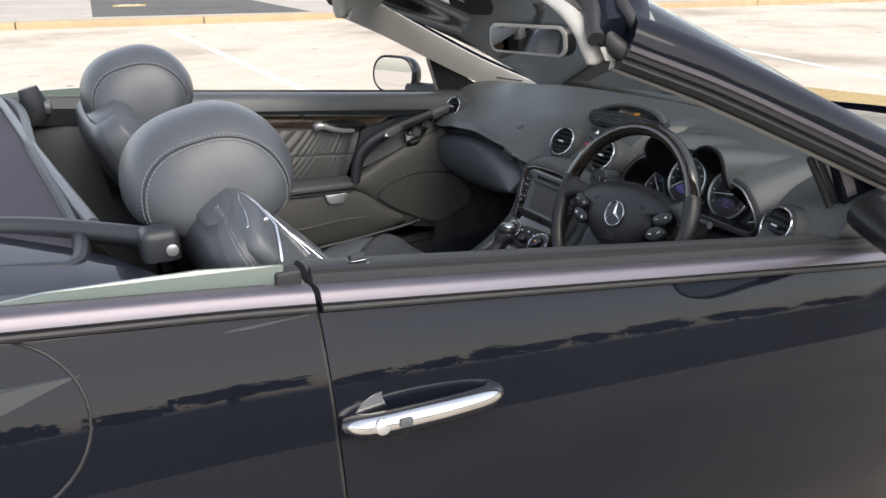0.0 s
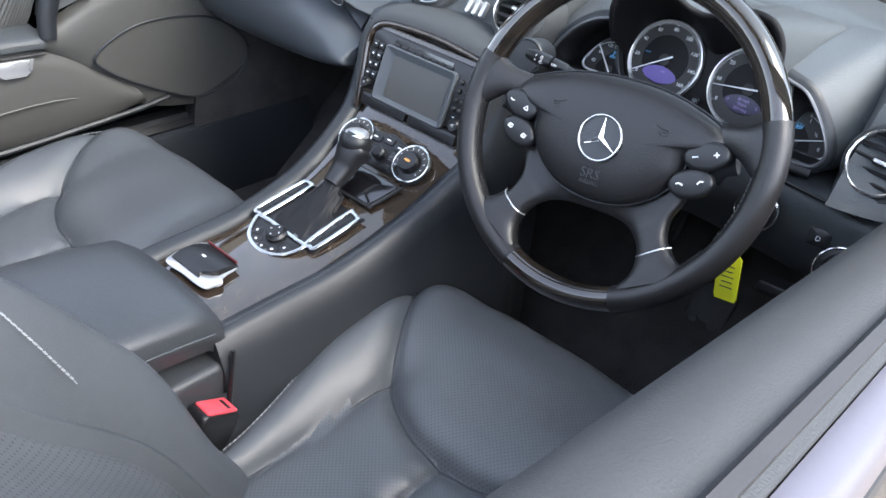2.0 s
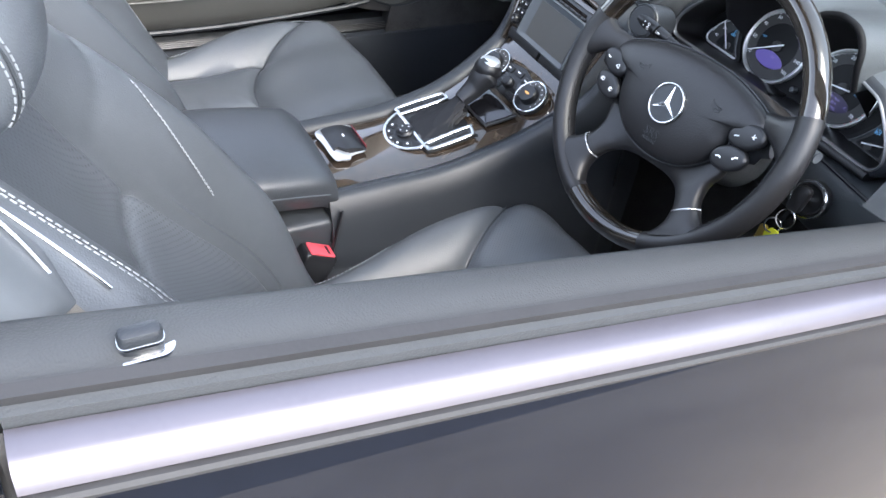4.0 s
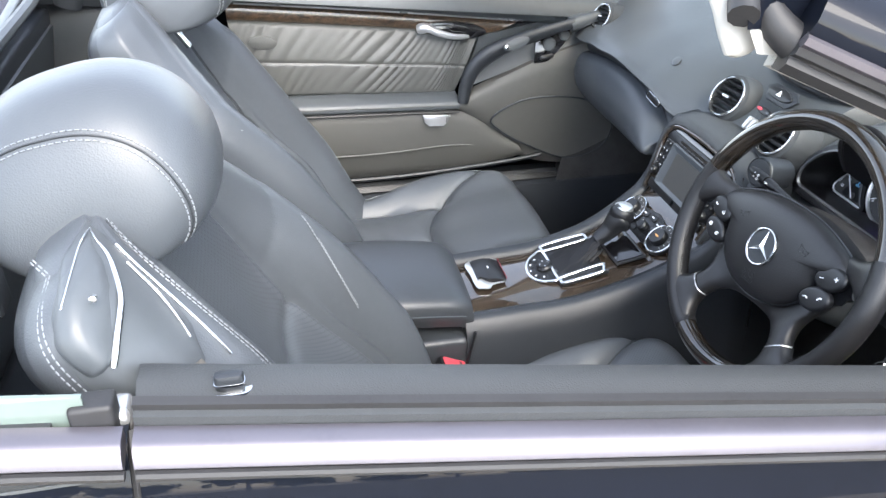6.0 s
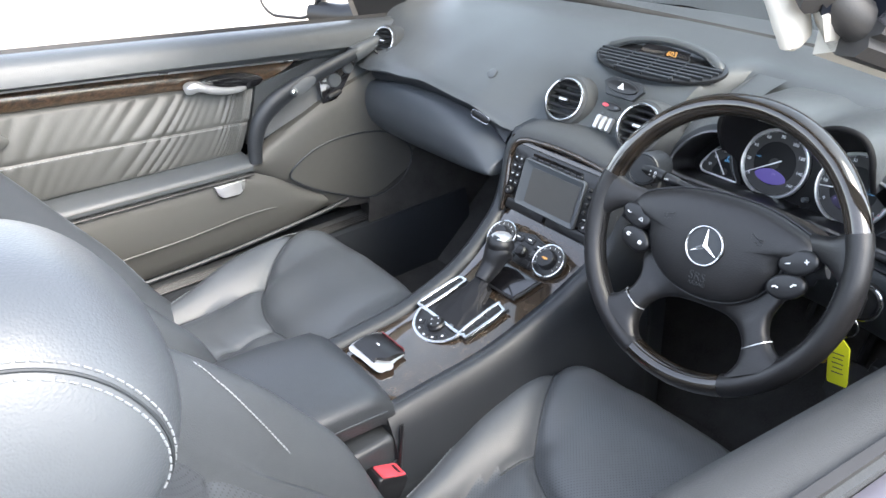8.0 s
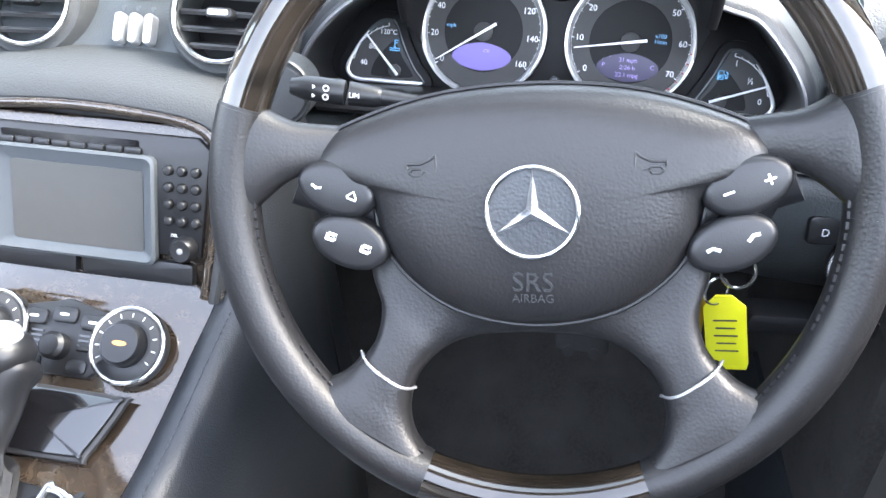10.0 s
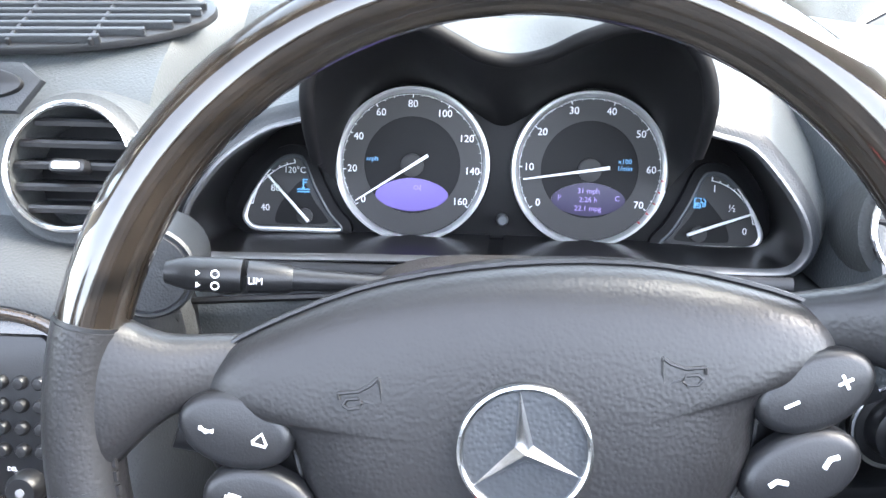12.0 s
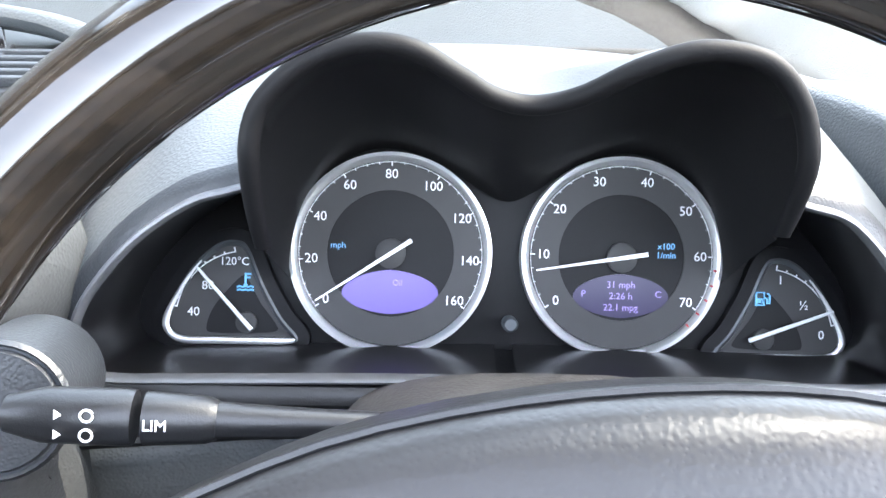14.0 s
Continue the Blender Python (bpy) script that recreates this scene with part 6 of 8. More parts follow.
# armrest box
lid = []
for x, k in zip(np.linspace(-0.345, -0.80, 22), np.linspace(0, 1, 22)):
    h = 0.108 + 0.006 * math.sin(math.pi * k)
    z = 0.552 + 0.030 * math.sin(math.pi * min(1, 0.10 + k * 0.9)) + (-0.014 if k < 0.03 else 0)
    lid.append(spline([(x, -h, z - 0.050), (x, -h - 0.004, z - 0.020), (x, -h + 0.018, z + 0.006), (x, 0, z + 0.014), (x, h - 0.018, z + 0.006), (x, h + 0.004, z - 0.020), (x, h, z - 0.050)], 32))
box = thing("armrest_box", (-0.55, 0, 0.5), "dark leather armrest box between the seats", "armrest")
part("lid", loft(lid), LEATHER_DARK, box, "padded dark leather lid")
part("bin", block((-0.82, -0.125, 0.22), (-0.352, 0.125, 0.497), 0.012), LEATHER_DARK, box)
for s in (-1, 1):
    part("lid_seam", tube([(x, s * (0.1135 + 0.006 * math.sin(math.pi * k)), 0.529 + 0.030 * math.sin(math.pi * min(1, 0.10 + k * 0.9))) for x, k in zip(np.linspace(-0.36, -0.78, 14), np.linspace(0.03, 0.96, 14))], 0.0012, 5), LEATHER, box)

# ---- instruments ----
clu = thing("instrument_cluster", (0.25, -0.36, 0.8), "instrument cluster with two large round dials under a heart-shaped hood", "instruments")
gx, gy = vec3(0, -1, 0), unit(vec3(0.30, 0, 0.95))
GF = axes(vec3(0.268, -0.3600, 0.818), gx, gy)
plate_o = [(-0.205, -0.060), (0.200, -0.060), (0.203, -0.030), (0.175, 0.010), (0.12, 0.05), (0.0, 0.07), (-0.12, 0.05), (-0.180, 0.010), (-0.208, -0.030)]
part("back_plate", slab(plate_o, 0.004, axes(at(GF, 0, 0, -0.016), GF[1], GF[2]), 0.001), DIAL_DARK, clu, "black back plate")


def arc_print(f, r, a, text, size, parent, mat_=WHITE_PRINT):
    letters(text, size, axes(at(f, r * math.cos(a), r * math.sin(a), 0.0012), f[1], f[2]), mat_, parent, "figure", 0.0001)


def big_dial(cx, labels, a_lo, a_hi, minor, needle_at, unit_text, lcd, lines):
    f = axes(at(GF, cx, -0.0014, -0.006), GF[1], GF[2])
    d = part("dial_face", revolve([(0.052, -0.004), (0.052, 0), (0, 0)], f, 56), DIAL_DARK, clu)
    part("scale_ring", annulus(f, 0.0345, 0.0500, 0.0006, 64), DIAL, d, "grey scale ring")
    part("scale_line", annulus(f, 0.0496, 0.0499, 0.0008, 64, a_hi, a_lo), WHITE_PRINT, d)
    part("chrome_rim", loft([[at(f, r * math.cos(a_), r * math.sin(a_), h) for r, h in ((0.0505, 0.0002), (0.0512, 0.0026), (0.0530, 0.0040), (0.0550, 0.0034), (0.0556, -0.004))] for a_ in np.linspace(0, 2 * math.pi, 73)], False), BRIGHT, d, "bright chrome rim")
    n = len(labels)
    for k, tx in enumerate(labels):
        a = radians(a_lo + (a_hi - a_lo) * k / (n - 1))
        arc_print(f, 0.0430, a, tx, 0.0072, d)
        for m in range(minor):
            if k == n - 1 and m:
                break
            b = radians(a_lo + (a_hi - a_lo) * (k + m / minor) / (n - 1))
            L = 0.0024 if m == 0 else 0.0014
            tf_ = axes(at(f, (0.0500 - L / 2) * math.cos(b), (0.0500 - L / 2) * math.sin(b), 0.0007), -f[1] * math.sin(b) + f[2] * math.cos(b), -f[1] * math.cos(b) - f[2] * math.sin(b))
            part("tick", slab(rrect(0.0004 if m else 0.0006, L, 0.0001, 1), 0.0003, tf_), WHITE_PRINT, d, smooth=False)
    if lcd is not None:
        lens = [(0.0250 * math.cos(t), -0.0215 + 0.0125 * math.sin(t) * (1.0 if math.sin(t) > 0 else 0.92)) for t in np.linspace(0, 2 * math.pi, 40, endpoint=False)]
        lens = [(math.copysign(abs(x / 0.025) ** 1.25, x) * 0.0262, y) for x, y in lens]
        ob = part("trip_display", slab(lens, 0.0006, f, 0), lcd, d, "violet trip display")
        for (tx, x, y, sz) in lines:
            letters(tx, sz, axes(at(f, x, y, 0.0009), f[1], f[2]), LCD_TEXT, ob, "figure", 0.0001)
    letters(unit_text[0], 0.0048, axes(at(f, *unit_text[1], 0.0004), f[1], f[2]), BLUE_GLOW, d, "figure", 0.0001)
    part("hub", revolve([(0.0082, 0), (0.0082, 0.0030), (0.0070, 0.0038), (0, 0.0038)], f, 28), DIAL, d, "grey hub")
    na = radians(needle_at)
    dirn = np.array([math.cos(na), math.sin(na)])
    perp = np.array([-dirn[1], dirn[0]])
    tip, tail = dirn * 0.0475, -dirn * 0.0135
    nd = [tail - perp * 0.0012, tip - perp * 0.0004, tip + perp * 0.0004, tail + perp * 0.0012]
    part("needle", slab(nd, 0.0012, f, 0, offset=0.0042), WHITE_PRINT, d, "white needle", smooth=False)
    return f, d


big_dial(-0.0625, ["0", "20", "40", "60", "80", "100", "120", "140", "160"], 216, -36, 4, 213, ("mph", (-0.0285, 0.0040)), LCD, [("Oil", 0.004, -0.016, 0.0045)])
f2, d2 = big_dial(0.0635, ["0", "10", "20", "30", "40", "50", "60", "70"], 214, -34, 4, 189, ("x100\n1/min", (0.0245, 0.0040)), LCD_DIM, [("31 mph", 0.0, -0.0150, 0.0052), ("2:26 h", 0.0, -0.0212, 0.0052), ("22.1 mpg", 0.0, -0.0274, 0.0052), ("P", -0.0205, -0.020, 0.0052), ("C", 0.0205, -0.020, 0.0052)])
for k in range(5):
    b = radians(-7 - 9.5 * k)
    part("red_mark", slab(rrect(0.0010, 0.0022, 0.0002, 1), 0.0003, axes(at(f2, 0.0512 * math.cos(b), 0.0512 * math.sin(b), 0.0030), -f2[1] * math.sin(b) + f2[2] * math.cos(b), -f2[1] * math.cos(b) - f2[2] * math.sin(b))), RED, d2)
part("reset_knob", revolve([(0.0042, 0), (0.0042, 0.010), (0.003, 0.0115), (0, 0.0115)], axes(at(GF, 0.003, -0.0385, -0.010), GF[1], GF[2]), 18), PLASTIC_GREY, clu)


def grow_outline(o, g):
    """An outline pushed outwards by g."""
    o = np.array(o, float)
    d = np.roll(o, -1, 0) - np.roll(o, 1, 0)
    d /= np.linalg.norm(d, axis=1)[:, None] + 1e-12
    nrm = np.c_[d[:, 1], -d[:, 0]]
    area = np.sum(o[:, 0] * np.roll(o[:, 1], -1) - np.roll(o[:, 0], -1) * o[:, 1])
    return o + nrm * (g if area > 0 else -g)


def patch(f, o, z, c=None):
    """A flat filled outline at level z."""
    o = np.array(o)
    c = o.mean(0) if c is None else np.array(c)
    n = len(o)
    return [at(f, x, y, z) for x, y in o] + [at(f, *c, z)], [(i, (i + 1) % n, n) for i in range(n)]


def band_between(f, a, b, za, zb):
    n = len(a)
    return [at(f, x, y, za) for x, y in a] + [at(f, x, y, zb) for x, y in b], [(i, (i + 1) % n, n + (i + 1) % n, n + i) for i in range(n)]


def small_dial(mirror, ox, oy, labels, needle, symbol):
    """A three-cornered gauge with a silver bezel along its scale and its foot."""
    sg = -1 if mirror else 1
    base = at(GF, ox, oy, -0.009)
    f = (base, GF[1], GF[2], GF[3])
    corner = [(-0.1857, -0.0400), (-0.1800, -0.0262), (-0.1685, -0.0085), (-0.1560, 0.0025), (-0.1450, 0.0042), (-0.1392, -0.0005), (-0.1317, -0.0185), (-0.1215, -0.0370), (-0.1130, -0.0470), (-0.1140, -0.0512), (-0.1250, -0.0520), (-0.1550, -0.0520), (-0.1740, -0.0518), (-0.1825, -0.0482)]
    ring = spline([(x * sg, y, 0) for x, y in corner], 90, True)[:, :2]
    outer, inside = grow_outline(ring, 0.0075), grow_outline(ring, -0.0032)
    d = part("small_dial", patch(f, inside, 0.0), DIAL, clu, "small grey gauge")
    part("surround", join(band_between(f, outer, grow_outline(ring, 0.0062), -0.010, 0.0010), band_between(f, grow_outline(ring, 0.0062), ring, 0.0010, 0.0020)), HOOD_BLACK, d, "raised black surround")
    part("bezel", join(band_between(f, ring, grow_outline(ring, -0.0012), 0.0020, 0.0026), band_between(f, grow_outline(ring, -0.0012), inside, 0.0026, 0.0002)), PLASTIC_GREY, d, "satin grey bezel")
    # polished stretch of the bezel on the scale side and along the foot
    on = [k for k in range(90) if (sg * ring[k][0] < -0.166) or ring[k][1] < -0.0500]
    start = next(k for k in on if (k - 1) % 90 not in on)
    run = [(start + q) % 90 for q in range(len(on))]
    ctr = grow_outline(ring, -0.0016)
    part("bright_edge", tube([at(f, *ctr[k], 0.0022) for k in run], np.interp(np.linspace(0, 1, len(run)), (0, 0.15, 0.75, 1), (0.0007, 0.0020, 0.0018, 0.0006)), 8, up=GF[3], flat=0.5), BRIGHT, d, "polished edge")
    hubc = (-0.1405 * sg, -0.0405)
    rad = lambda r, a: (hubc[0] + sg * r * math.cos(radians(a)), hubc[1] + r * math.sin(radians(a)))
    sector = [(-0.1625, -0.0440), (-0.1590, -0.0330), (-0.1500, -0.0215), (-0.1430, -0.0150), (-0.1395, -0.0180), (-0.1330, -0.0300), (-0.1255, -0.0400), (-0.1245, -0.0452), (-0.1400, -0.0465), (-0.1580, -0.0465)]
    part("inner_sector", patch(f, spline([(x * sg, y, 0) for x, y in sector], 50, True)[:, :2], 0.0006), DIAL_DARK, d, "black inner field")
    arc_a = np.linspace(168, 100, 9)
    part("scale_line", tube([at(f, *rad(0.0390, a), 0.0006) for a in np.linspace(168, 100, 26)], 0.00035, 5), WHITE_PRINT, d)
    for k, a in enumerate(arc_a):
        r1 = 0.0416 if k % 4 == 0 else 0.0404
        part("tick", tube([at(f, *rad(0.0388, a), 0.0006), at(f, *rad(r1, a), 0.0006)], 0.00045, 5), WHITE_PRINT, d)
    for tx, x, y, sz in labels:
        letters(tx, sz, axes(at(f, x - ox, y - oy, 0.0009), GF[1], GF[2]), WHITE_PRINT, d, "figure", 0.0001)
    part("hub", revolve([(0.0058, 0), (0.0058, 0.0020), (0.0050, 0.0026), (0, 0.0026)], axes(at(f, *hubc, 0.0006), GF[1], GF[2]), 26), DIAL, d, "grey hub")
    (x0, y0), (x1, y1) = [(a - ox, b - oy) for a, b in needle]
    part("needle", tube([at(f, x0, y0, 0.0045), at(f, x1, y1, 0.0045)], [0.0013, 0.0008], 6), WHITE_PRINT, d, "white needle")
    part("symbol", join(*[tube([at(f, x - ox, y - oy, 0.0012) for x, y in line], 0.00055, 5) for line in symbol]), BLUE_GLOW, d, "pale blue symbol")
    return d


cx_, cy_ = -0.1414, -0.0200
thermo = [[(cx_, cy_), (cx_, cy_ + 0.0065)], [(cx_, cy_ + 0.0060), (cx_ + 0.0030, cy_ + 0.0060)], [(cx_, cy_ + 0.0040), (cx_ + 0.0025, cy_ + 0.0040)], [(cx_ - 0.0010, cy_), (cx_ + 0.0010, cy_)]] + [[(cx_ - 0.0045 + 0.0015 * k, cy_ - dy + 0.0005 * (k % 2)) for k in range(7)] for dy in (0.0012, 0.0030)]
small_dial(False, 0.0, 0.0, [("40", -0.1695, -0.0352, 0.0068), ("80", -0.1618, -0.0208, 0.0068), ("120\u00b0C", -0.1475, -0.0074, 0.0062)], ((-0.1372, -0.0440), (-0.1668, -0.0108)), thermo)
cx_, cy_ = 0.1420, -0.0262
pump = [[(cx_ - 0.0028, cy_), (cx_ - 0.0028, cy_ + 0.0070), (cx_ + 0.0016, cy_ + 0.0070), (cx_ + 0.0016, cy_), (cx_ - 0.0032, cy_)], [(cx_ - 0.0018, cy_ + 0.0010), (cx_ - 0.0018, cy_ + 0.0034), (cx_ + 0.0006, cy_ + 0.0034), (cx_ + 0.0006, cy_ + 0.0010)], [(cx_ - 0.0006, cy_ + 0.0012), (cx_ - 0.0006, cy_ + 0.0034)], [(cx_ + 0.0018, cy_ + 0.0042), (cx_ + 0.0032, cy_ + 0.0036), (cx_ + 0.0034, cy_ + 0.0008), (cx_ + 0.0046, cy_ + 0.0010), (cx_ + 0.0048, cy_ + 0.0052), (cx_ + 0.0034, cy_ + 0.0066)]]
small_dial(True, 0.0030, -0.0046, [("0", 0.1760, -0.0425, 0.0068), ("\u00bd", 0.1660, -0.0262, 0.0070), ("1", 0.1526, -0.0125, 0.0068)], ((0.1346, -0.0455), (0.1806, -0.0288)), pump)

# heart-shaped hood over the two big dials
hp = spline([(-0.112, -0.048, 0), (-0.1185, -0.004, 0), (-0.1180, 0.029, 0), (-0.1120, 0.054, 0), (-0.0945, 0.072, 0), (-0.077, 0.0805, 0), (-0.060, 0.083, 0), (-0.043, 0.0800, 0), (-0.025, 0.0695, 0), (-0.011, 0.0610, 0), (0.005, 0.0575, 0), (0.022, 0.0620, 0), (0.0435, 0.0750, 0), (0.068, 0.083, 0), (0.096, 0.0785, 0), (0.1135, 0.061, 0), (0.1215, 0.036, 0), (0.1215, 0.004, 0), (0.116, -0.048, 0)], 90)
inner = spline([(-0.104, -0.050, 0), (-0.1165, -0.015, 0), (-0.110, 0.022, 0), (-0.090, 0.048, 0), (-0.063, 0.056, 0), (-0.036, 0.048, 0), (-0.014, 0.034, 0), (0.001, 0.028, 0), (0.016, 0.034, 0), (0.037, 0.048, 0), (0.064, 0.056, 0), (0.092, 0.048, 0), (0.111, 0.024, 0), (0.118, -0.014, 0), (0.106, -0.050, 0)], 90)
hp, inner = hp[6:-6], inner[6:-6]
NH = len(hp)
HF = (vec3(0.182, -0.357, 0.853), vec3(0, -1, 0), vec3(0, 0, 1), vec3(-1, 0, 0))
hp_d = np.gradient(hp[:, :2], axis=0)
hp_n = np.c_[-hp_d[:, 1], hp_d[:, 0]] / np.linalg.norm(hp_d, axis=1)[:, None]


def hood_rim(i, out=0.0, fwd=0.0):
    """The rim of the hood: full depth above, running back to the dials below; out and fwd roll its edge."""
    x, y, _ = hp[i]
    u = min(1.0, max(0.0, (y + 0.046) / 0.085))
    u = u * u * (3 - 2 * u)
    back = 0.020 * math.exp(-((x - 0.005) / 0.030) ** 2)
    low = at(GF, inner[i][0] * 1.05 + hp_n[i][0] * out * 0.6, inner[i][1] + hp_n[i][1] * out * 0.6, 0.004 + fwd)
    return low * (1 - u) + at(HF, x + hp_n[i][0] * out, y + hp_n[i][1] * out, fwd - back) * u


rows_ = [[at(GF, x, y, -0.008) for x, y, _ in inner]]
for u in (0.25, 0.5, 0.75, 0.92):
    rows_.append([at(GF, inner[i][0], inner[i][1], -0.008) * (1 - u) + hood_rim(i, -0.004, -0.004) * u + vec3(0, 0, 0.008 * math.sin(math.pi * u) * max(0.0, hp[i][1] / 0.08)) for i in range(NH)])
for a_ in np.linspace(-100, 130, 12):
    rows_.append([hood_rim(i, -0.0045 + 0.0045 * math.sin(radians(a_)), -0.005 + 0.005 * math.cos(radians(a_))) for i in range(NH)])
rim_at = len(rows_) - 1
for u in (0.2, 0.45, 0.7, 0.9, 1.0):
    r_ = []
    for i in range(NH):
        x, y, _ = hp[i]
        p0 = hood_rim(i, -0.0008, -0.0085)
        p1 = vec3(0.42 - 0.03 * abs(x) / 0.12, -0.357 - x * 1.12, min(0.900, 0.874 + y * 0.36))
        r_.append(p0 * (1 - u) + p1 * u + vec3(0, 0, 0.002 * math.sin(math.pi * u)))
    rows_.append(r_)
part("hood_inside", loft(rows_[:rim_at + 1], False), HOOD_BLACK, clu, "matt black hood with a soft rounded rim")
part("hood_top", loft(rows_[rim_at:], False), TRIM, clu, "grey padded hood")
# side pods with their rims
for pts in ([(-0.116, 0.050), (-0.128, 0.0468), (-0.147, 0.0405), (-0.1735, 0.022), (-0.1965, -0.0045), (-0.205, -0.025), (-0.2015, -0.0405), (-0.1895, -0.0455), (-0.16, -0.0455), (-0.08, -0.0440), (-0.005, -0.0435)], [(0.120, 0.0480), (0.132, 0.0448), (0.1545, 0.037), (0.181, 0.010), (0.196, -0.013), (0.1995, -0.030), (0.192, -0.0425), (0.178, -0.0455), (0.150, -0.0455), (0.08, -0.0440), (0.005, -0.0435)]):
    P2 = spline([(*p, 0) for p in pts], 60)[:, :2]
    tn = np.gradient(P2, axis=0)
    nn = np.c_[-tn[:, 1], tn[:, 0]] / np.linalg.norm(tn, axis=1)[:, None]
    if nn[10] @ np.sign([pts[0][0], 1]) < 0:
        nn = -nn
    PF = axes(vec3(0.205, -0.357, 0.818), gx, unit(vec3(0.05, 0, 0.99)))
    roll = [[at(PF, *(P2[k] + nn[k] * o), z) for k in range(60)] for o, z in ((-0.0022, -0.006), (-0.0012, -0.0010), (0.0, 0.0), (0.0014, -0.0008), (0.0022, -0.0035), (0.0042, -0.0045), (0.0075, -0.0065), (0.0105, -0.0120))]
    deep = [at(GF, x * 0.975, y * 0.98 - 0.008, -0.013) for x, y in P2]
    part("pod_inside", loft([deep, roll[0]], False), GLOSS_SOFT, clu, "smooth black pod lining")
    part("pod_edge", loft(roll[:5], False), RIM_HIGHLIGHT, clu, "satin grey rim, highlight in its colour")
    part("pod_roll", loft(roll[4:], False), TRIM_DARK, clu, "dark roll outside the rim")
    cut = [k for k in range(60) if P2[k][1] > -0.043 or abs(P2[k][0]) > 0.185]
    outw = []
    for u in (0.0, 0.25, 0.5, 0.75, 1.0):
        row = []
        for k in cut:
            x, y = P2[k] + nn[k] * 0.0105
            lift = min(1.0, max(0.0, (y + 0.01) / 0.05))
            row.append(at(PF, x, y, -0.0118) * (1 - u) + vec3(0.262 + 0.14 * lift, -0.357 - x * 1.12, min(0.903, 0.822 + y + 0.040 * lift)) * u + vec3(0, 0, 0.006 * math.sin(math.pi * u) * (y > 0)))
        outw.append(row)
    part("pod_cowl", loft(outw, False), TRIM, clu, "grey padded cowl round the pod")
part("lower_sill", loft([[(x, y, z) for x, z in ((0.285, 0.760), (0.2025, 0.7715), (0.1995, 0.7690), (0.1985, 0.7640), (0.2030, 0.7590), (0.285, 0.750))] for y in np.linspace(-0.165, -0.550, 10)]), PLASTIC, clu, "black sill under the dials")

# ---- steering wheel ----
SW = thing("steering_wheel", (0.03, -0.365, 0.79), "black leather and lacquered wood four-spoke steering wheel", "steering wheel")
TURN = radians(6.3)
WN = unit(vec3(-0.927, 0, 0.375))
wu = unit(vec3(0.375, 0, 0.927))
wr = vec3(0, -1, 0)
wx = wr * math.cos(TURN) + wu * math.sin(TURN)
wy = -wr * math.sin(TURN) + wu * math.cos(TURN)
WF = (vec3(0, -0.3655, 0.800), wx, wy, WN)


def wp(x, y, z=0.0):
    return at(WF, x, y, z)


RR, RT = 0.1875, 0.0158


def rim_arc(a0, a1, n, r=RT, scale=1.0):
    rings = []
    for a in np.linspace(radians(a0), radians(a1), n):
        d = wx * math.cos(a) + wy * math.sin(a)
        c = WF[0] + d * RR + WN * (-0.012)
        rings.append([c + d * (r * scale * math.cos(b) * 0.95) + WN * (r * scale * 1.1 * math.sin(b)) for b in np.linspace(0, 2 * math.pi, 18, endpoint=False)])
    return loft(rings)


part("wood_rim_top", rim_arc(19.6, 160.4, 50), WOOD_DARK, SW, "glossy dark wood upper rim")
part("wood_rim_bottom", rim_arc(248, 292, 20), WOOD_DARK, SW, "glossy dark wood lower rim")
for a0, a1 in ((161.0, 247.4), (-67.4, 19.0)):
    part("leather_rim", rim_arc(a0, a1, 34, RT, 1.05), WHEEL, SW, "worn black leather rim")
for a in (160.7, 19.3, 247.7, 292.3):
    part("rim_joint", rim_arc(a - 0.35, a + 0.35, 2, RT, 1.02), PLASTIC, SW)
for a in (182.5, -2.5):
    part("rim_joint", rim_arc(a - 0.25, a + 0.25, 2, RT, 1.055), PLASTIC, SW)
for a0, a1 in ((162, 205), (210, 246), (-66, -30), (-25, 18)):
    inn, nrm = [], []
    for a in np.linspace(radians(a0), radians(a1), 20):
        d = wx * math.cos(a) + wy * math.sin(a)
        inn.append(WF[0] + d * (RR - RT * 0.97) + WN * (-0.006))
        nrm.append(-d + WN * 0.4)
    part("rim_stitching", stitches(inn, nrm, 0.004, 0.002, 0.0022, 0.0012), WHEEL, SW)
# airbag pad
half_pad = [(0.0, 0.071), (0.060, 0.066), (0.110, 0.051), (0.129, 0.040), (0.136, 0.028), (0.127, 0.019), (0.108, 0.013), (0.099, -0.001), (0.094, -0.022), (0.078, -0.046), (0.046, -0.067), (0.0, -0.075)]
pad = half_pad + [(-x, y) for x, y in half_pad[-2:0:-1]]
po = spline([(*p, 0) for p in pad], 80, True)[:, :2]
area = sum(po[i][0] * po[(i + 1) % 80][1] - po[(i + 1) % 80][0] * po[i][1] for i in range(80))
po = po if area > 0 else po[::-1]
rows2 = []
for k, h in ((1.0, -0.050), (1.0, -0.028), (0.997, -0.022), (0.985, -0.0165), (0.96, -0.0125), (0.92, -0.0090), (0.86, -0.0062), (0.78, -0.0038), (0.68, -0.0020), (0.56, -0.0008), (0.42, 0.0), (0.25, 0.0005)):
    mix = min(1.0, max(0.0, (0.99 - k) / 0.55))
    mix = mix * mix * (3 - 2 * mix)
    ring_ = []
    for x, y in po:
        a_ = math.atan2(y / 0.070, x / 0.118)
        ring_.append(wp(k * (x * (1 - mix) + 0.118 * math.cos(a_) * mix), k * (y * (1 - mix) + 0.070 * math.sin(a_) * mix) - (1 - k) * 0.004, h))
    rows2.append(ring_)
airbag = part("airbag_pad", loft(rows2), WHEEL, SW, "grained black airbag pad")
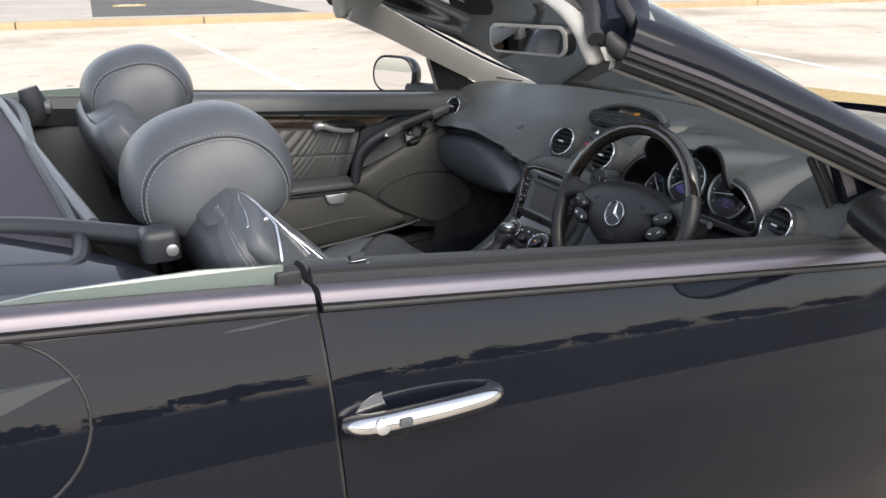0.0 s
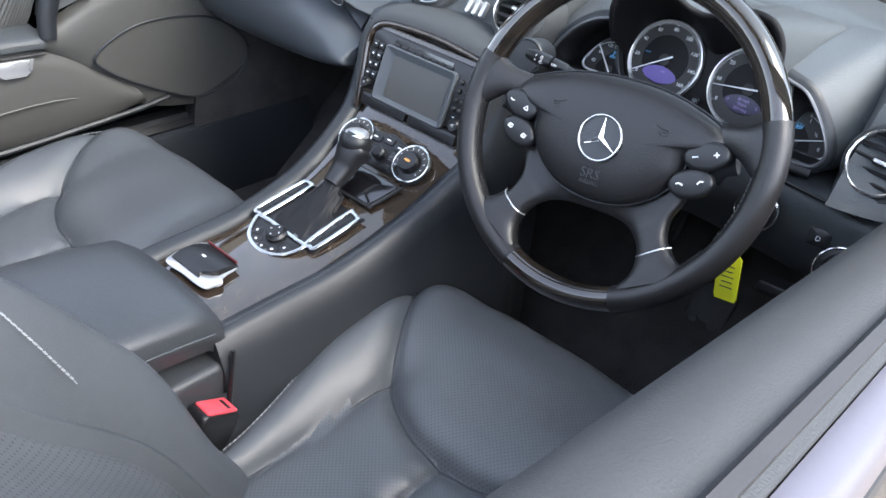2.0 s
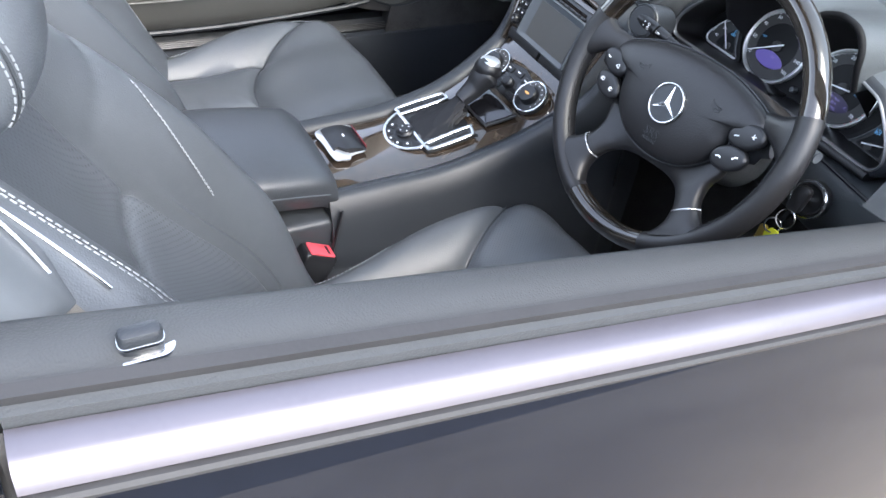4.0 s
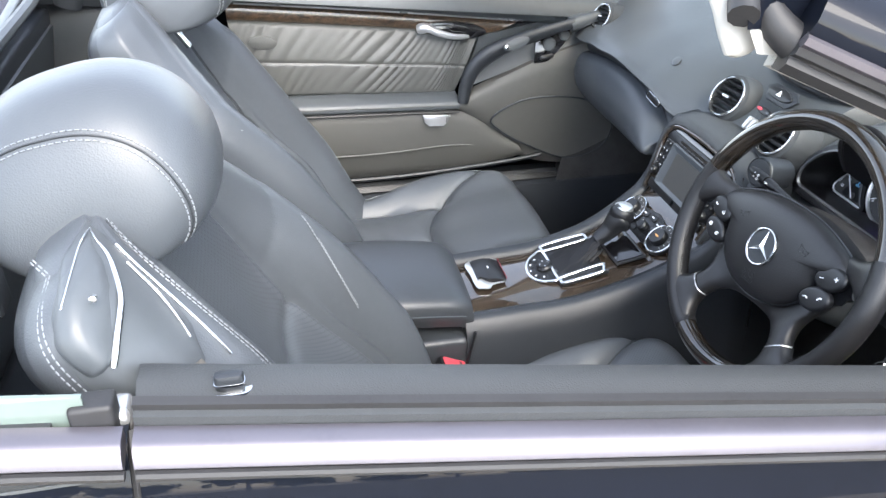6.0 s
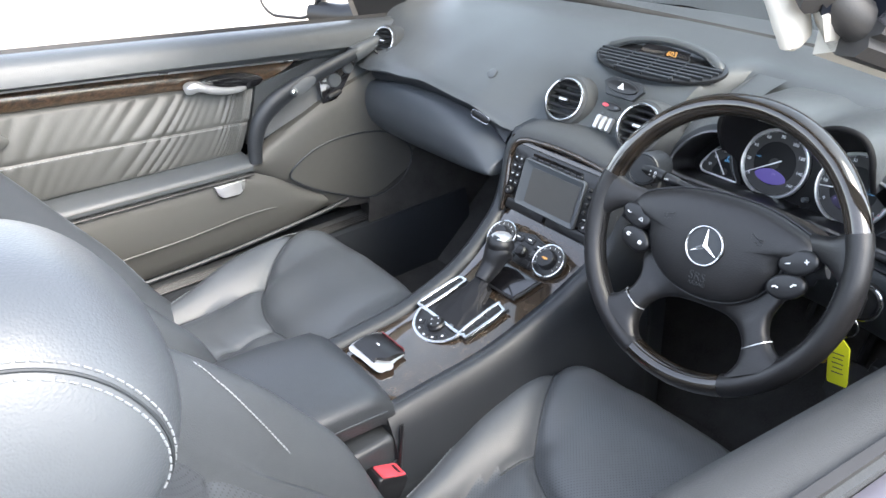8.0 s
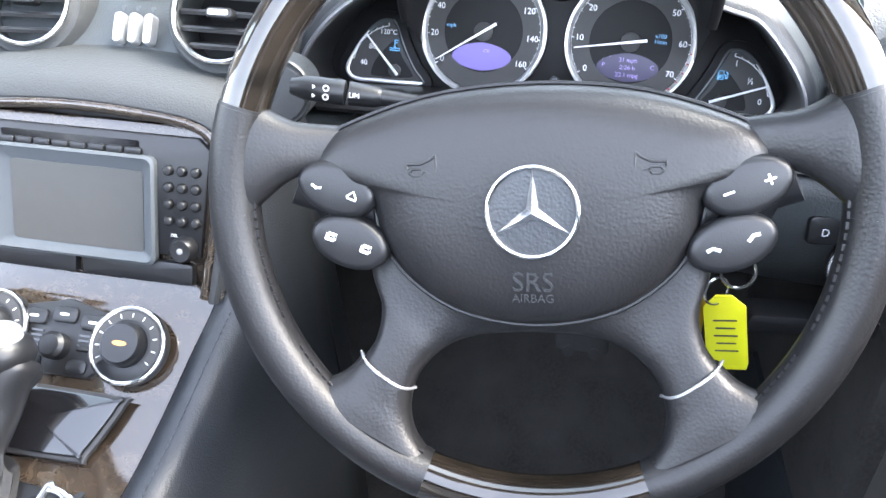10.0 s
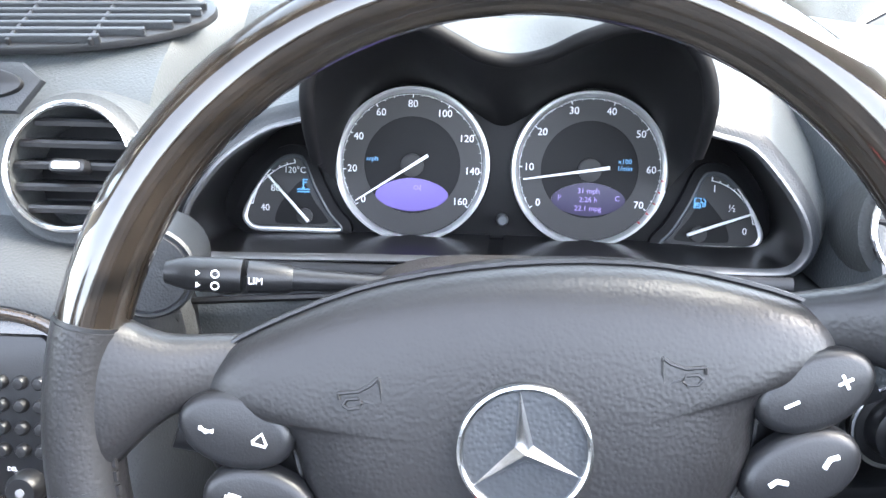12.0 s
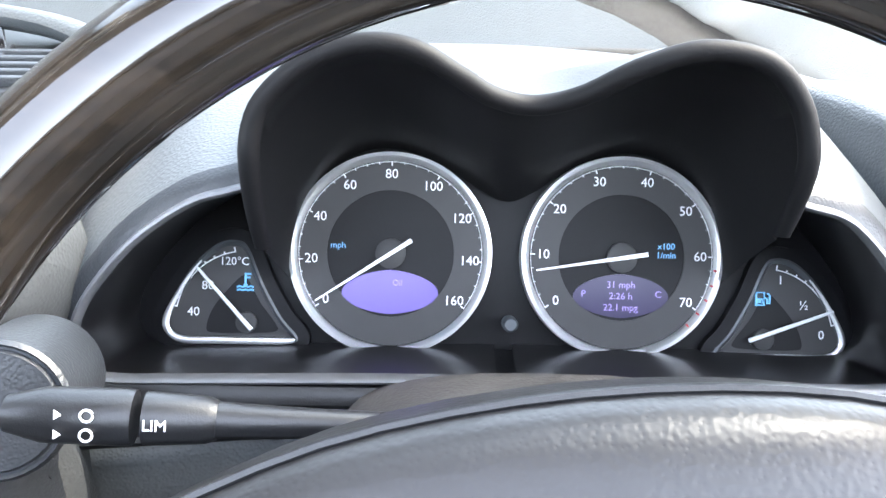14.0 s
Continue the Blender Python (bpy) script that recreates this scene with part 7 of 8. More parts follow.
part("pad_joint", tube([wp(x * 1.006, y * 1.006, -0.020) for x, y in list(po) + [po[0]]], 0.0014, 6, False), PLASTIC, SW)
em = axes(wp(0, -0.002, 0.001), wx, wy)
emb = part("emblem", revolve([(0.0275, -0.002), (0.0275, 0.001), (0.024, 0.0012), (0, 0.0012)], em, 40), LEATHER_DARK, airbag)
part("emblem_ring", ring_tube(at(em, 0, 0, 0.002), em[1], em[2], 0.0262, 0.0016, 56, 8), CHROME, emb, "chrome ring")
star = []
for k in range(3):
    a = radians(90 + 120 * k)
    d = np.array([math.cos(a), math.sin(a)])
    q = np.array([-d[1], d[0]])
    c0, c1, tip = q * 0.0036 + d * 0.002, -q * 0.0036 + d * 0.002, d * 0.0255
    V = [at(em, 0, 0, 0.0055), at(em, *c0, 0.0012), at(em, *tip, 0.0016), at(em, *c1, 0.0012)]
    star.append((V, [(0, 1, 2), (0, 2, 3)]))
part("three_ray_shape", join(*star), CHROME, emb, "plain three-rayed chrome shape", smooth=False)
letters("SRS", 0.0165, axes(wp(0, -0.0445, -0.0004), wx, unit(wy - WN * 0.06)), PLASTIC, airbag, "lettering", 0.0003)
letters("AIRBAG", 0.0072, axes(wp(0, -0.0545, -0.0022), wx, unit(wy - WN * 0.10)), PLASTIC, airbag, "lettering", 0.0003)
for x in (-0.0655, 0.0665):
    hx = -1 if x < 0 else 1
    bars = [[(-0.010, 0.0025), (0.000, 0.0025), (0.007, 0.0055), (0.011, 0.009)], [(-0.010, 0.0025), (-0.010, -0.001)], [(-0.0085, -0.0035), (-0.006, -0.006), (0.000, -0.006), (0.002, -0.0035), (0.000, -0.001), (-0.006, -0.001), (-0.0085, -0.0035)], [(0.002, -0.0025), (0.007, -0.004), (0.011, -0.0075)], [(0.011, 0.009), (0.0117, 0.001), (0.011, -0.0075)]]
    part("horn_mark", join(*[tube([wp(x - hx * a_ * 0.8, 0.024 + b_ * 0.8, -0.0016) for a_, b_ in bar], 0.0008, 6) for bar in bars]), WHEEL, airbag, "embossed horn mark")
# spokes
def spoke(pairs, s, n=26, m=26):
    """A flat rounded arm lofted between its two edges; each row holds both edge points, its level and half thickness."""
    rows_s = np.array([[*a, *b, z, h] for a, b, z, h in pairs], float)
    A, B, C3 = spline(rows_s[:, :3] * (1, 1, 0), n), spline(np.c_[rows_s[:, 2:4], rows_s[:, 4] * 0], n), spline(np.c_[rows_s[:, 4:6], rows_s[:, 4] * 0], n)
    out = []
    for k in range(n):
        a, b, (z, h) = A[k][:2], B[k][:2], C3[k][:2]
        mid, half = (a + b) / 2, (a - b) / 2
        ring_s = []
        for q in np.linspace(0, 2 * math.pi, m, endpoint=False):
            c_, d_ = math.cos(q), math.sin(q)
            pt = mid + half * math.copysign(abs(c_) ** 0.7, c_)
            ring_s.append(wp(s * pt[0], pt[1], z + h * math.copysign(abs(d_) ** 0.8, d_)))
        out.append(ring_s)
    return loft(out)


for s in (-1, 1):
    part("upper_spoke", spoke((((0.108, 0.048), (0.108, 0.016), -0.030, 0.010), ((0.128, 0.050), (0.130, 0.020), -0.024, 0.011), ((0.148, 0.053), (0.150, 0.017), -0.017, 0.012), ((0.164, 0.062), (0.168, 0.004), -0.013, 0.013), ((0.172, 0.072), (0.182, -0.010), -0.012, 0.013)), s), WHEEL, SW)
    part("lower_spoke", spoke((((0.0, -0.086), (0.0, 0.03), -0.040, 0.012), ((0.030, -0.087), (0.098, 0.0), -0.039, 0.013), ((0.050, -0.091), (0.106, -0.040), -0.036, 0.014), ((0.064, -0.099), (0.099, -0.066), -0.031, 0.014), ((0.074, -0.110), (0.102, -0.086), -0.026, 0.0135), ((0.079, -0.121), (0.110, -0.099), -0.022, 0.013)), s, 34), WHEEL, SW)
    part("spoke_lug", spoke((((0.0785, -0.120), (0.111, -0.097), -0.0215, 0.0145), ((0.080, -0.134), (0.120, -0.106), -0.018, 0.0145), ((0.076, -0.148), (0.133, -0.112), -0.014, 0.014), ((0.064, -0.166), (0.152, -0.114), -0.012, 0.0145)), s), WHEEL, SW, "leather covered root of a spoke")
    part("lug_line", tube(spline([wp(s * 0.077, -0.1195, -0.022), wp(s * 0.0835, -0.116, -0.010), wp(s * 0.095, -0.1075, -0.0065), wp(s * 0.106, -0.0995, -0.010), wp(s * 0.1125, -0.096, -0.022)], 16), 0.0011, 6), SILVER, SW, "thin bright line")
    sd_ = spline([wp(s * 0.095, -0.010, -0.036), wp(s * 0.12, 0.0, -0.034), wp(s * 0.15, 0.012, -0.024)], 10)
    part("spoke_web", tube(sd_, [0.026] * 4 + [0.020] * 3 + [0.012] * 3, 12, up=WN, flat=0.4), PLASTIC, SW)
    for k, (bx, by) in enumerate(((0.120, 0.011), (0.113, -0.022))):
        f = axes(wp(s * bx, by, -0.016), wx * math.cos(s * -0.35) + wy * math.sin(s * -0.35) * -1 if s < 0 else wx * math.cos(0.35) + wy * math.sin(0.35), wy)
        bt = part("wheel_button", slab(oval(0.0255, 0.0165, 34), 0.010, f, 0.005, 3), PLASTIC, SW, "oval black rocker button")
        for j in (-1, 1):
            gl = axes(at(f, 0.0115 * j, 0.0, 0.0102), f[1], f[2])
            if s > 0 and k == 0:
                shape = [slab(rrect(0.0065, 0.0013, 0.0003, 1), 0.0003, gl)] + ([slab(rrect(0.0013, 0.0065, 0.0003, 1), 0.0003, gl)] if j > 0 else [])
            elif s > 0:
                shape = [tube([at(gl, -0.0036, -0.001 * j, 0.0002), at(gl, 0, 0.0016, 0.0002), at(gl, 0.0036, 0.001 * j, 0.0002)], 0.0011, 6)]
            elif k == 0:
                shape = [tube([at(gl, a_, b_, 0.0002) for a_, b_ in ((-0.003, -0.001), (0, 0.003 * j), (0.003, -0.001), (0.003, -0.002), (-0.003, -0.002), (-0.003, -0.001))], 0.0006, 5)]
            else:
                shape = [tube([at(gl, a_ + o, b_ + o, 0.0002) for a_, b_ in ((-0.003, -0.002), (0.002, -0.002), (0.002, 0.0015), (-0.003, 0.0015), (-0.003, -0.002))], 0.0006, 5) for o in (0.0, 0.0012)]
            part("button_print", join(*shape), WHITE_PRINT, bt)
part("hub_back", revolve([(0.070, -0.05), (0.072, -0.005), (0.066, 0.012), (0.0, 0.014)], axes(wp(0, -0.014, -0.060), wx, wy), 36), PLASTIC, SW)
col = thing("steering_column", (0.12, -0.365, 0.74), "grey steering column shroud with stalks", "steering column")
part("column_cover", loft([[(x, -0.3655 + hw * math.copysign(abs(math.cos(a_)) ** 0.7, math.cos(a_)), zt - dp + dp * math.copysign(abs(math.sin(a_)) ** 0.6, math.sin(a_))) for a_ in np.linspace(0, 2 * math.pi, 36, endpoint=False)] for x, hw, zt, dp in ((0.060, 0.070, 0.826, 0.05), (0.068, 0.078, 0.831, 0.055), (0.090, 0.082, 0.830, 0.055), (0.120, 0.085, 0.823, 0.05), (0.155, 0.085, 0.806, 0.045), (0.190, 0.085, 0.786, 0.035))]), DUSTY, col, "dusty black cover over the column")
part("shroud", tube([wp(0, -0.022, -0.060), wp(0, -0.026, -0.14), wp(0, -0.03, -0.22)], [0.052, 0.056, 0.06], 24, up=wr, flat=0.9), TRIM, col)
stk = thing("indicator_stalk", (0.10, -0.22, 0.79), "black indicator stalk with white symbols", "stalk")
S0, S1 = vec3(0.098, -0.345, 0.815), vec3(0.081, -0.193, 0.829)
sp_ = [S0 + (S1 - S0) * u for u in (0, 0.40, 0.60, 0.62, 0.74, 0.76, 0.78, 0.93, 1.0)]
part("arm", tube(sp_[:3], [0.0042, 0.0048, 0.0058], 12), PLASTIC, stk)
part("sleeve", tube(sp_[2:5], [0.0062, 0.0074, 0.0082], 16), PLASTIC, stk)
part("knob", tube(sp_[5:], [0.0084, 0.0088, 0.0084, 0.0055], 16), PLASTIC, stk)
sf = axes((sp_[4] + sp_[3]) / 2 + vec3(-0.0080, 0, 0.002), unit(S0 - S1), vec3(0.2, 0, 0.98))
letters("LIM", 0.0048, axes(at(sf, -0.004, 0, 0.0), sf[1], sf[2]), WHITE_PRINT, stk)
kf2 = axes(sp_[6] * 0.5 + sp_[7] * 0.5 + vec3(-0.0086, 0, 0.002), unit(S0 - S1), vec3(0.2, 0, 0.98))
for yy in (0.0030, -0.0030):
    part("symbol", tube([at(kf2, 0.004 + 0.0018 * math.cos(a), yy + 0.0018 * math.sin(a), 0.0004) for a in np.linspace(0, 2 * math.pi, 14)], 0.0004, 5), WHITE_PRINT, stk)
    part("symbol", slab([(-0.005, yy - 0.0014), (-0.003, yy), (-0.005, yy + 0.0014)][::-1], 0.0006, kf2), WHITE_PRINT, stk)
rs = thing("wiper_stalk", (0.11, -0.50, 0.79), "slim grey stalk on the column", "stalk")
part("arm", tube([(0.125, -0.385, 0.798), (0.105, -0.475, 0.803), (0.098, -0.535, 0.806)], [0.004, 0.0055, 0.0075], 12), PLASTIC_GREY, rs)
part("side_knob", revolve([(0.026, -0.05), (0.026, 0.004), (0.0245, 0.006), (0.0235, 0.0045), (0.0225, 0.0045), (0.0215, 0.006), (0, 0.0062)], axes((0.122, -0.165, 0.806), (0.2, -0.97, 0), (0.25, 0, 0.97)), 36), TRIM_DARK, dash, "round grey blanking cap", sharp=22)
# key in the ignition with its tag
key = thing("key_ring", (0.16, -0.51, 0.66), "car key with a steel ring and a yellow plastic tag", "keys")
part("key_bow", slab(rrect(0.020, 0.040, 0.008), 0.012, axes(at(ig, 0, 0, 0.026), ig[1], ig[2]), 0.004), PLASTIC, key)
part("key_blade", tube([at(ig, 0, 0, 0.003), at(ig, 0, 0, 0.03)], 0.005, 8), CHROME, key)
rc = at(ig, 0.004, -0.030, 0.040)
part("split_ring", ring_tube(rc, (0, -1, 0), (0.3, 0, 0.95), 0.013, 0.0013, 32, 6), CHROME, key)
part("second_ring", ring_tube(rc + vec3(0.0, 0.012, -0.020), (0.5, -0.8, 0), (0.2, 0.1, 0.95), 0.011, 0.0012, 32, 6), CHROME, key)
tgf = axes(rc + vec3(-0.004, -0.002, -0.056), unit(vec3(-0.15, -0.96, 0.25)), unit(vec3(0.05, -0.25, 1)))
part("tag", slab([(-0.014, -0.034), (0.014, -0.034), (0.016, -0.028), (0.016, 0.024), (0.006, 0.034), (-0.006, 0.034), (-0.016, 0.024), (-0.016, -0.028)], 0.002, tgf, 0.0008), YELLOW, key, "yellow plastic tag")
for k in range(5):
    part("writing_bar", slab(rrect(0.018 - 0.003 * (k % 2), 0.0014, 0.0004, 1), 0.0003, axes(at(tgf, 0, 0.012 - 0.007 * k, 0.002), tgf[1], tgf[2])), TRIM, key)
part("house_key", slab(rrect(0.012, 0.045, 0.005), 0.002, axes(rc + vec3(0.0, 0.022, -0.050), unit(vec3(0.4, -0.9, 0)), unit(vec3(0, 0.2, 1))), 0.0006), BRASS, key, "brass key")
# ---------------------------------------------------------------- seats, belts, buckles
def ramp_up(a, b, x):
    t = np.clip((np.asarray(x, float) - a) / (b - a), 0.0, 1.0)
    return t * t * (3 - 2 * t)


def seg_dist(px, py, pts):
    """Distance of points to a polyline, in a plane."""
    best = np.full(np.shape(px), 9.0)
    for (ax, ay), (bx, by) in zip(pts[:-1], pts[1:]):
        dx, dy = bx - ax, by - ay
        t = np.clip(((px - ax) * dx + (py - ay) * dy) / (dx * dx + dy * dy + 1e-12), 0, 1)
        best = np.minimum(best, np.hypot(px - ax - t * dx, py - ay - t * dy))
    return best


def split_mesh(P, wrap, region):
    """Quads of a grid P[i][j] (j runs round when wrap), sorted by region number of each quad."""
    n, m = P.shape[:2]
    mm = m if wrap else m - 1
    out = {}
    flat = P.reshape(-1, 3)
    for i in range(n - 1):
        for j in range(mm):
            k = (j + 1) % m
            out.setdefault(int(region[i, j]), []).append((i * m + j, i * m + k, (i + 1) * m + k, (i + 1) * m + j))
    res = {}
    for r, faces in out.items():
        used = sorted({q for f in faces for q in f})
        at_ = {q: i for i, q in enumerate(used)}
        res[r] = ([flat[q] for q in used], [tuple(at_[q] for q in f) for f in faces])
    return res


ARC = spline([(0.012, 0.238), (-0.028, 0.215), (-0.095, 0.178), (-0.159, 0.128), (-0.193, 0.06), (-0.200, 0.0)], 30)
ARC = np.concatenate([ARC, [(x, -w) for x, w in ARC[-2::-1]]])
SIDE_SEAM = spline([(-0.150, 0.140), (-0.25, 0.147), (-0.40, 0.150), (-0.55, 0.150)], 12)


def cushion_top(x, w):
    aw = np.abs(w)
    d_arc = seg_dist(x, w, ARC)
    d_side = seg_dist(x, aw, SIDE_SEAM)
    d_mid = seg_dist(x, w, [(-0.205, 0.0), (-0.46, 0.0)])
    front = x > np.interp(aw, ARC[:30, 1][::-1], ARC[:30, 0][::-1])
    z = 0.398 + 0.052 * ramp_up(-0.30, 0.0, x) + 0.012 * ramp_up(-0.40, -0.55, x)
    z = z + (0.046 - 0.018 * ramp_up(-0.2, 0.02, x)) * ramp_up(0.115, 0.225, aw)
    z = z + np.where(front, 0.016 * (1 - np.exp(-d_arc / 0.035)), 0.0)
    z = z + np.where(~front & (aw < 0.147), 0.010 * (1 - np.exp(-np.minimum(d_arc, np.minimum(d_side, d_mid)) / 0.03)), 0.0)
    for d, k in ((d_arc, 1.0), (d_side, 0.9), (d_mid, 0.6)):
        z = z - k * (0.005 * np.exp(-(d / 0.0075) ** 2) + 0.007 * np.exp(-(d / 0.020) ** 2))
    # sat-in creases near the centre seam
    z = z + 0.0030 * np.sin(95 * x + 18 * aw) * np.exp(-(aw / 0.05) ** 2) * ramp_up(-0.20, -0.26, x)
    z = z + 0.0020 * np.sin(19 * x + 23 * w + 1.0) * np.sin(27 * w - 11 * x)
    return z, front, aw


BU = unit((-0.551, 0.0, 0.834))
BF = unit((0.834, 0.0, 0.551))


def cushion_taper(x):
    """The cushion narrows towards the backrest."""
    return 1 - 0.20 * ramp_up(-0.14, -0.42, x)


def make_seat(s, dx, cdx, name_label):
    """A reclined sports seat; s is the side of the car, dx and cdx the slide of its backrest and cushion."""
    def W(x, w, z):
        return np.stack([x + cdx, s * (0.365 + w), z + 0 * x], -1)

    seat = thing("bucket_seat", (-0.3 + dx, s * 0.365, 0.05), name_label, "car seat", "front seats")

    # cushion: rings from the middle to the rim, then rolled down into a skirt
    n_a, n_r = 340, 92
    out = []
    for i in range(n_a):
        a = 2 * math.pi * i / n_a
        c_, s_ = math.cos(a), math.sin(a)
        e = 2 / 5.0
        x = -0.245 + 0.305 * math.copysign(abs(c_) ** e, c_)
        w = 0.248 * math.copysign(abs(s_) ** e, s_) * cushion_taper(x)
        if x > -0.245:
            x += 0.022 * (1 - (w / 0.248) ** 2) - 0.012
        out.append((x, w))
    out = np.array(out)
    m = np.concatenate([np.linspace(0.0004, 0.86, n_r - 26), np.linspace(0.87, 1.0, 26)])
    c0 = np.array([-0.245, 0.0])
    XY = c0 + m[:, None, None] * (out - c0)[None]
    z, front, aw = cushion_top(XY[..., 0], XY[..., 1])
    ex = (1 - m)[:, None] * np.linalg.norm(out - c0, axis=1)[None]
    R = 0.045
    roll = np.where(ex < R, R - np.sqrt(np.maximum(R * R - (R - ex) ** 2, 0)), 0.0)
    z = z - roll
    P = W(XY[..., 0], XY[..., 1], z)
    skirt = []
    for k, (dz, inn) in enumerate(((-0.02, 0.000), (-0.05, 0.002), (-0.09, 0.008), (-0.13, 0.02))):
        q = c0 + (1 - inn / 0.25) * (out - c0)
        skirt.append(W(q[:, 0], q[:, 1], np.maximum(z[-1] + dz, 0.235)))
    P = np.concatenate([P, np.array(skirt)])
    reg = np.zeros(P.shape[:2], int)
    reg[:len(m)] = np.where(front, 1, np.where(aw < np.interp(-XY[..., 0], -SIDE_SEAM[:, 0], SIDE_SEAM[:, 1]), 2, 0))
    geo = split_mesh(P, True, reg)
    part("bolster", geo[0], LEATHER, seat, "smooth blue-grey leather side bolsters", sharp=180, turn=False)
    part("thigh_pad", geo[1], LEATHER_PERF, seat, "perforated leather thigh pad", sharp=180, turn=False)
    part("seat_cushion", geo[2], LEATHER_PERF, seat, "perforated leather seat centre", sharp=180, turn=False)
    part("cushion_underlay", loft([W(*(c0 + f * (out - c0)).T, np.full(n_a, zz)) for f, zz in ((0.05, 0.335), (0.74, 0.335), (0.74, 0.28))], True, True), LEATHER_DARK, seat)
    # thin tubes where the panels meet, their colour dark with the seam's shade
    for sg in (1, -1):
        pth = SIDE_SEAM.copy()
        zz, _, _ = cushion_top(pth[:, 0], pth[:, 1])
        part("seam", tube(W(pth[:, 0], sg * pth[:, 1], zz + 0.0005), 0.0016, 6), SEAM, seat)
    zz, _, _ = cushion_top(ARC[:, 0], ARC[:, 1])
    ok = (ARC[:, 1] < 0.215) & (ARC[:, 1] > -0.215)
    part("seam", tube(W(ARC[ok, 0], ARC[ok, 1], zz[ok] + 0.0005), 0.0016, 6), SEAM, seat)
    # stitched rim of the bolsters
    for sg in (1, -1):
        xs = np.linspace(-0.50, 0.0, 60)
        ww = 0.236 * cushion_taper(xs)
        q = W(xs, sg * ww, cushion_top(xs, ww)[0] - 0.016)
        part("stitching", stitches(q, np.tile((0, sg * s * 0.6, 0.8), (60, 1)), 0.005, 0.003, 0.0010, 0.0012), THREAD, seat)

    # base, valance and rails
    x0, x1 = -0.50 + cdx, 0.035 + cdx
    part("valance", strip([(x0, s * 0.602, 0.345), (-0.2 + cdx, s * 0.61, 0.35), (x1, s * 0.602, 0.375)], [(x0, s * 0.605, 0.22), (-0.2 + cdx, s * 0.613, 0.20), (x1 - 0.02, s * 0.605, 0.24)], (0, s, 0), 0.008, 0.02), PLASTIC_GREY, seat, "dark grey plastic side valance")
    part("seat_base", block((x0 + 0.04, s * 0.15, 0.10), (x1 - 0.09, s * 0.58, 0.28), 0.02), PLASTIC, seat)
    for w in (-0.19, 0.19):
        part("seat_rail", block((x0 - 0.02, s * (0.365 + w) - 0.018, 0.065), (x1 + 0.03, s * (0.365 + w) + 0.018, 0.11), 0.004), PLASTIC, seat)

    sp0 = axes((0.074 + cdx, s * 0.590, 0.372), (1, 0, -0.25), (-0.1, s * -0.55, 0.8))
    pl = part("seat_switch", slab(rrect(0.075, 0.040, 0.016), 0.006, sp0, 0.003), PLASTIC, seat, "black seat switch with a chrome outline")
    part("switch_outline", tube([at(sp0, x, y, 0.004) for x, y in rrect(0.078, 0.043, 0.017) + [rrect(0.078, 0.043, 0.017)[0]]], 0.0016, 6, False), CHROME, pl)
    part("switch_rocker", slab(oval(0.018, 0.010, 20), 0.010, sp0, 0.003), PLASTIC_GREY, pl)
    part("switch_mount", block((0.02 + cdx, s * 0.55, 0.20), (0.115 + cdx, s * 0.60, 0.366), 0.015), PLASTIC_GREY, seat)

    # backrest: sections across the seat, stacked along the recline
    base = vec3(-0.45 + dx, 0.0, 0.45)
    sec = spline([(0.0, -0.056), (0.07, -0.053), (0.120, -0.040), (0.150, -0.010), (0.180, 0.026), (0.212, 0.044), (0.238, 0.040), (0.262, 0.012), (0.280, -0.036),
                  (0.282, -0.080), (0.245, -0.115), (0.13, -0.128), (0.0, -0.130), (-0.13, -0.128), (-0.225, -0.115), (-0.252, -0.080), (-0.258, -0.036), (-0.248, 0.012),
                  (-0.225, 0.046), (-0.195, 0.052), (-0.165, 0.030), (-0.140, -0.006), (-0.115, -0.038), (-0.07, -0.053)], 240, True)
    TOPV, TOPR = 0.598, 0.080
    vs = np.concatenate([np.linspace(-0.12, TOPV, 90), TOPV + TOPR * np.sin(np.linspace(0.06, 1.0, 18) * math.pi / 2)])

    def back_point(v, w, d, lift=0.0):
        """A place on the backrest from its height, cross position and depth."""
        v, w, d = np.broadcast_arrays(np.asarray(v, float), np.asarray(w, float), np.asarray(d, float))
        top = np.clip((v - TOPV) / TOPR, 0, 1)
        sh = np.sqrt(np.maximum(1 - top ** 4, 0.0))
        wide = np.where(w > 0, 0.93 + 0.07 * ramp_up(0.0, 0.16, v), 0.84 + 0.16 * ramp_up(-0.05, 0.20, v)) * (1 - np.where(w > 0, 0.03, 0.14) * ramp_up(0.40, 0.66, v)) * (0.74 + 0.26 * sh)
        aw_ = np.abs(w)
        frontal = (d > -0.062) & (aw_ < 0.236)
        bol = np.where(w > 0, 0.70 + 0.30 * ramp_up(-0.05, 0.15, v) - 0.88 * ramp_up(0.42, 0.66, v), 0.45 + 0.75 * ramp_up(-0.06, 0.16, v) - 0.85 * ramp_up(0.24, 0.60, v))
        thin = np.interp(v, (0.45, 0.58, 0.66, 0.715), (1.0, 0.95, 0.86, 0.76))
        mid = 1 - 0.55 * ramp_up(0.34, 0.62, v)
        dd = np.where(d > 0, d * bol, np.where(frontal, d * mid, d * thin))
        dd = -0.02 + (dd + 0.02) * (0.60 + 0.40 * sh)
        lumb = 0.022 * np.exp(-((v - 0.13) / 0.12) ** 2) * (aw_ < 0.14)
        g = np.zeros_like(v)
